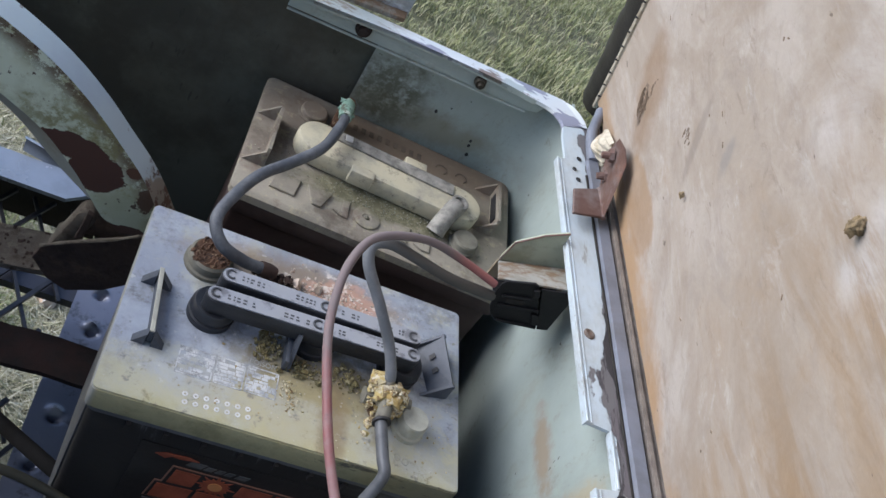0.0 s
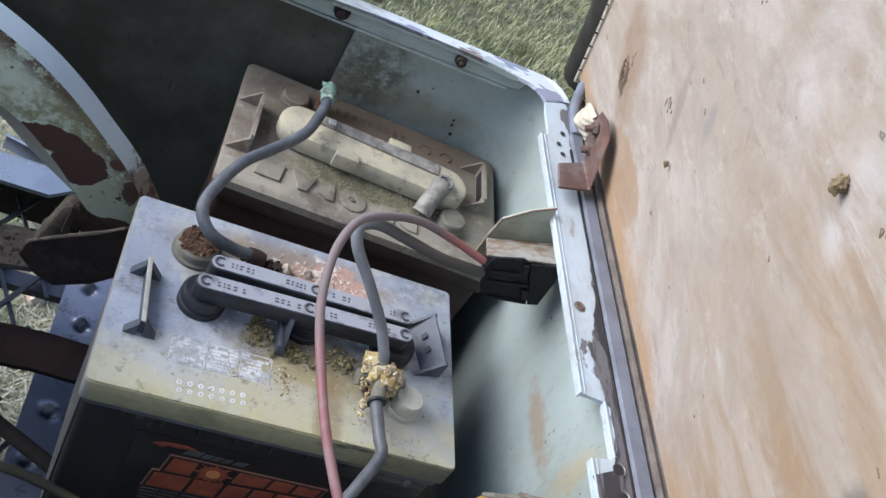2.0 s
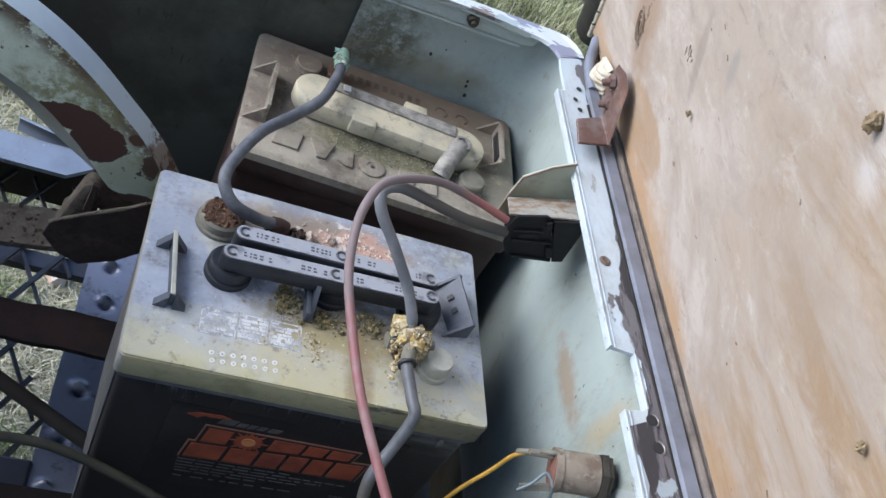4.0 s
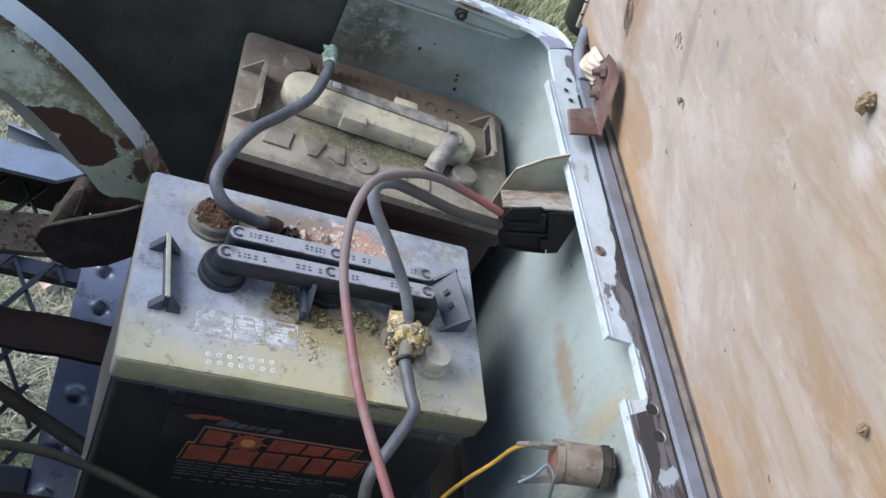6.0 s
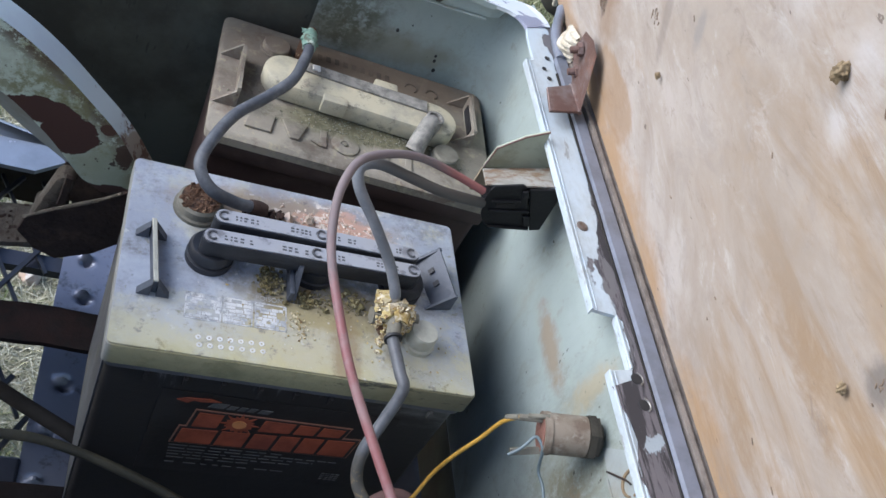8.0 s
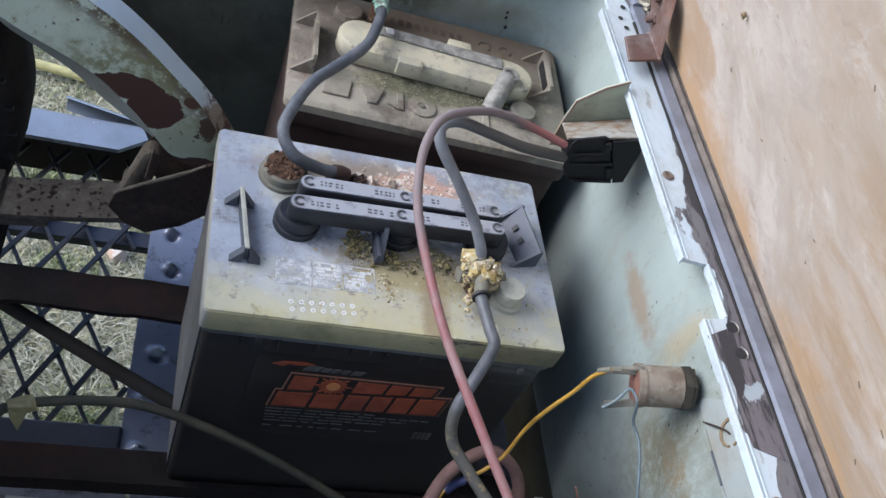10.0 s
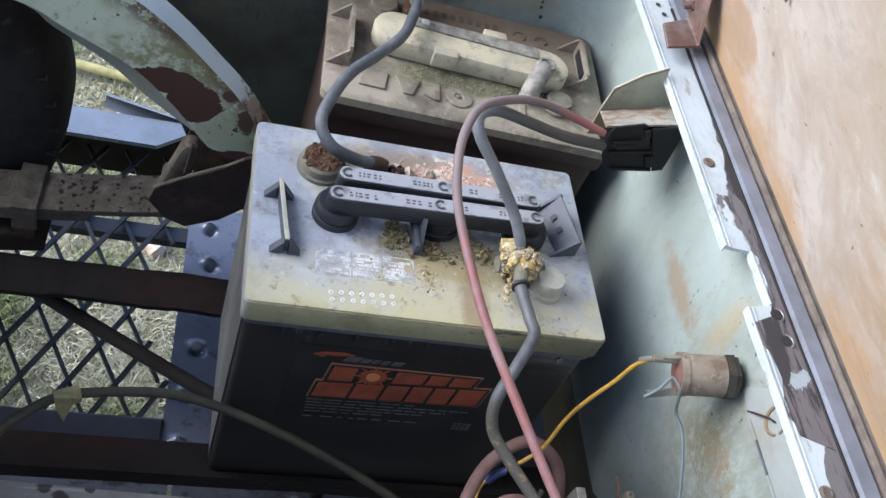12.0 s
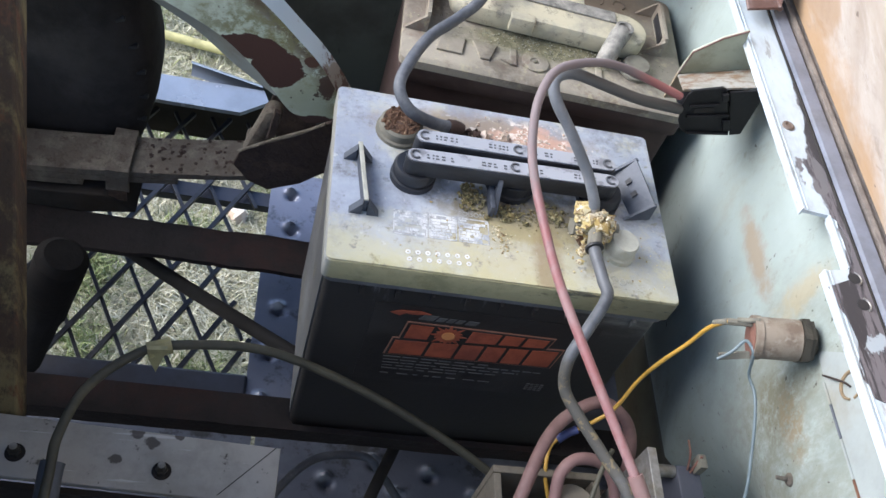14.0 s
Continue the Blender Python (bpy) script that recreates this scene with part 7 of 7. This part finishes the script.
tube(b, [along(-0.020, -0.0075, 0.0125), along(0.0, -0.0065, 0.0100)], 0.0030, 4, 0)
part("spade_terminal", b, CAPDUST, can, "dusty spade terminal")
e = loose("yellow_wire", [along(-0.015, 0.0078, -0.006), (0.2680, -0.0330, 0.273), (0.2640, -0.0320, 0.249), (0.2540, -0.0335, 0.222), (0.2480, -0.0350, 0.195), (0.2390, -0.0450, 0.170), (0.2270, -0.0510, 0.157), (0.209, -0.059, 0.150), (0.195, -0.067, 0.140), (0.192, -0.086, 0.130), (0.197, -0.104, 0.118), (0.20, -0.14, 0.10)], 0.0016, YELLOW, "yellow insulated wire running down to the control gear")
b = nb()
tube(b, [along(-0.0155, 0.0077, -0.006), (0.2690, -0.0330, 0.2800)], 0.0022, 10, 0)
part("crimp", b, CAPDUST, e, "bare crimped end", True)
e = loose("blue_wire", [along(-0.022, -0.006, 0.0160), along(-0.013, -0.001, 0.0125), along(-0.005, 0.004, 0.0065), along(-0.001, 0.003, 0.0095), along(0.001, -0.001, 0.014), (0.2915, -0.067, 0.272), (0.295, -0.078, 0.268), (0.2955, -0.092, 0.262), (0.2955, -0.113, 0.248), (0.294, -0.137, 0.231), (0.292, -0.16, 0.20)], 0.0012, PALEBLUE, "pale blue wire hanging from the buzzer")
e = loose("blue_wire", [(0.199, -0.064, 0.1445), (0.206, -0.060, 0.149), (0.213, -0.0575, 0.152)], 0.0034, BLUEWIRE, "short dark blue butt splice on the yellow wire")

# thin hook and small things on the wall
hook = thing("wire_hook", (0.326, -0.09, 0.305), "bent rusty wire end poking along the side wall", "wire")
b = nb()
tube(b, [(0.3292, -0.077, 0.2975), (0.3265, -0.086, 0.309), (0.3265, -0.094, 0.318), (0.3275, -0.0985, 0.321)], 0.0007, 8, 6)
part("wire", b, RUSTDARK, hook, "", True)
b = nb()
lathe(b, (0, 0, 0), [(0.005, 0), (0.0045, 0.002), (0.002, 0.003)], 14, Matrix.Translation((0.3325, -0.1215, 0.2310)) @ Matrix.Rotation(radians(-90), 4, "Y"))
cyl(b, (0.3295, -0.1215, 0.2310), (0.3215, -0.1205, 0.2310), 0.0018, 0.0014, 10)
tagged(part("wall_screw", b, SPRING, None, "", True), "rusty screw poking through the side wall", "screw")
# pale doubler sheet on the wall with its folded, chipped lower edge
dbl = thing("wall_doubler", (0.329, -0.11, 0.30), "pale sheet steel doubler on the wall with a rust ring", "metal sheet")
b = nb()
prism(b, [(-0.24, 0.2985), (-0.079, 0.2985), (-0.060, 0.300), (-0.079, 0.330), (-0.088, 0.350), (-0.24, 0.350)], 0.3286, 0.3294, 0)
part("sheet", b, STICKER, dbl)
for y0, y1, mat in ((-0.0985, -0.083, STICKER), (-0.123, -0.0990, LUGGREY), (-0.150, -0.1235, STICKER), (-0.24, -0.1505, RUSTY)):
    b = nb()
    box(b, 0.3274, 0.3284, y0, y1, 0.2970, 0.2988, bevel=0.0002)
    part("fold", b, mat, dbl, "chipped folded edge")
b = nb()
tube(b, [(0.3281, -0.0975 + 0.0085 * math.cos(a), 0.3215 + 0.0105 * math.sin(a)) for a in [radians(-150 + 28 * q) for q in range(13)]], 0.0009, 6, 2, 0.7)
part("rust_ring", b, RUSTTAN, dbl, "tan rust ring left by a washer", True)

# ---- control gear in front of the battery ----
e = loose("motor_cable", [(0.150, -0.150, 0.120), (0.164, -0.115, 0.150), (0.181, -0.078, 0.160), (0.201, -0.053, 0.160), (0.231, -0.036, 0.160), (0.255, -0.042, 0.150), (0.267, -0.055, 0.130), (0.276, -0.065, 0.090), (0.277, -0.080, 0.04)], 0.0050, CABLEPINK, "dusty faded red motor cable looped before the battery", "motor cables")
e = loose("motor_cable", [(0.190, -0.135, 0.130), (0.191, -0.110, 0.150), (0.193, -0.098, 0.160), (0.204, -0.089, 0.165), (0.224, -0.087, 0.160), (0.238, -0.096, 0.150), (0.246, -0.115, 0.13)], 0.0047, CABLEPINK, "dusty faded red motor cable bent over the contactor", "motor cables")
e = loose("sense_wire", [(0.228, -0.085, 0.178), (0.221, -0.096, 0.176), (0.215, -0.110, 0.170), (0.208, -0.130, 0.16)], 0.0018, CABLEDUST, "thin grey wire beside the motor cables")
con = thing("contactor", (0.19, -0.12, 0.02), "dusty brown open contactor box", "contactor")
b = nb()
for x0, x1, y0, y1 in ((0.150, 0.235, -0.089, -0.083), (0.150, 0.156, -0.20, -0.0895), (0.229, 0.235, -0.20, -0.0895)):
    box(b, x0, x1, y0, y1, 0.02, 0.132, bevel=0.0008)
part("frame", b, BOXGREY, con)
b = nb()
box(b, 0.157, 0.228, -0.20, -0.0900, 0.02, 0.085)
part("base", b, RUSTDARK, con)
b = nb()
cyl(b, (0.205, -0.118, 0.086), (0.205, -0.118, 0.148), 0.019, 0.017, 24)
part("coil", b, BOXGREY, con, "dusty round coil", True)
b = nb()
box(b, 0.2405, 0.2475, -0.135, -0.091, 0.05, 0.200, Matrix.Translation((0.004, 0, 0)), 0.0006)
part("bus_bar", b, TIN, con, "dull grey bus bar")
b = nb()
box(b, 0.2485, 0.330, -0.090, -0.067, 0.062, 0.0685, bevel=0.0005)
part("shelf", b, RUSTDARK, con, "dark steel shelf")
rel = thing("relay", (0.325, -0.075, 0.05), "small grey relay with loose red wires", "relay")
b = nb()
box(b, 0.3085, 0.3290, -0.093, -0.064, 0.07, 0.122, bevel=0.0012)
part("case", b, RELAY, rel)
b = nb()
cyl(b, (0.292, -0.068, 0.117), (0.308, -0.068, 0.117), 0.0052, 0.0052, 12)
part("stud", b, TIN, rel, "", True)
b = nb()
tube(b, [(0.318, -0.068, 0.122), (0.316, -0.060, 0.135), (0.312, -0.052, 0.143)], 0.001, 6, 4)
tube(b, [(0.320, -0.070, 0.122), (0.324, -0.063, 0.138), (0.327, -0.066, 0.128)], 0.001, 6, 4)
part("wire", b, CANFACE, rel, "", True)
b = nb()
box(b, 0.322, 0.3285, -0.072, -0.060, 0.1225, 0.137, bevel=0.0008)
part("terminal", b, CAPDUST, rel)
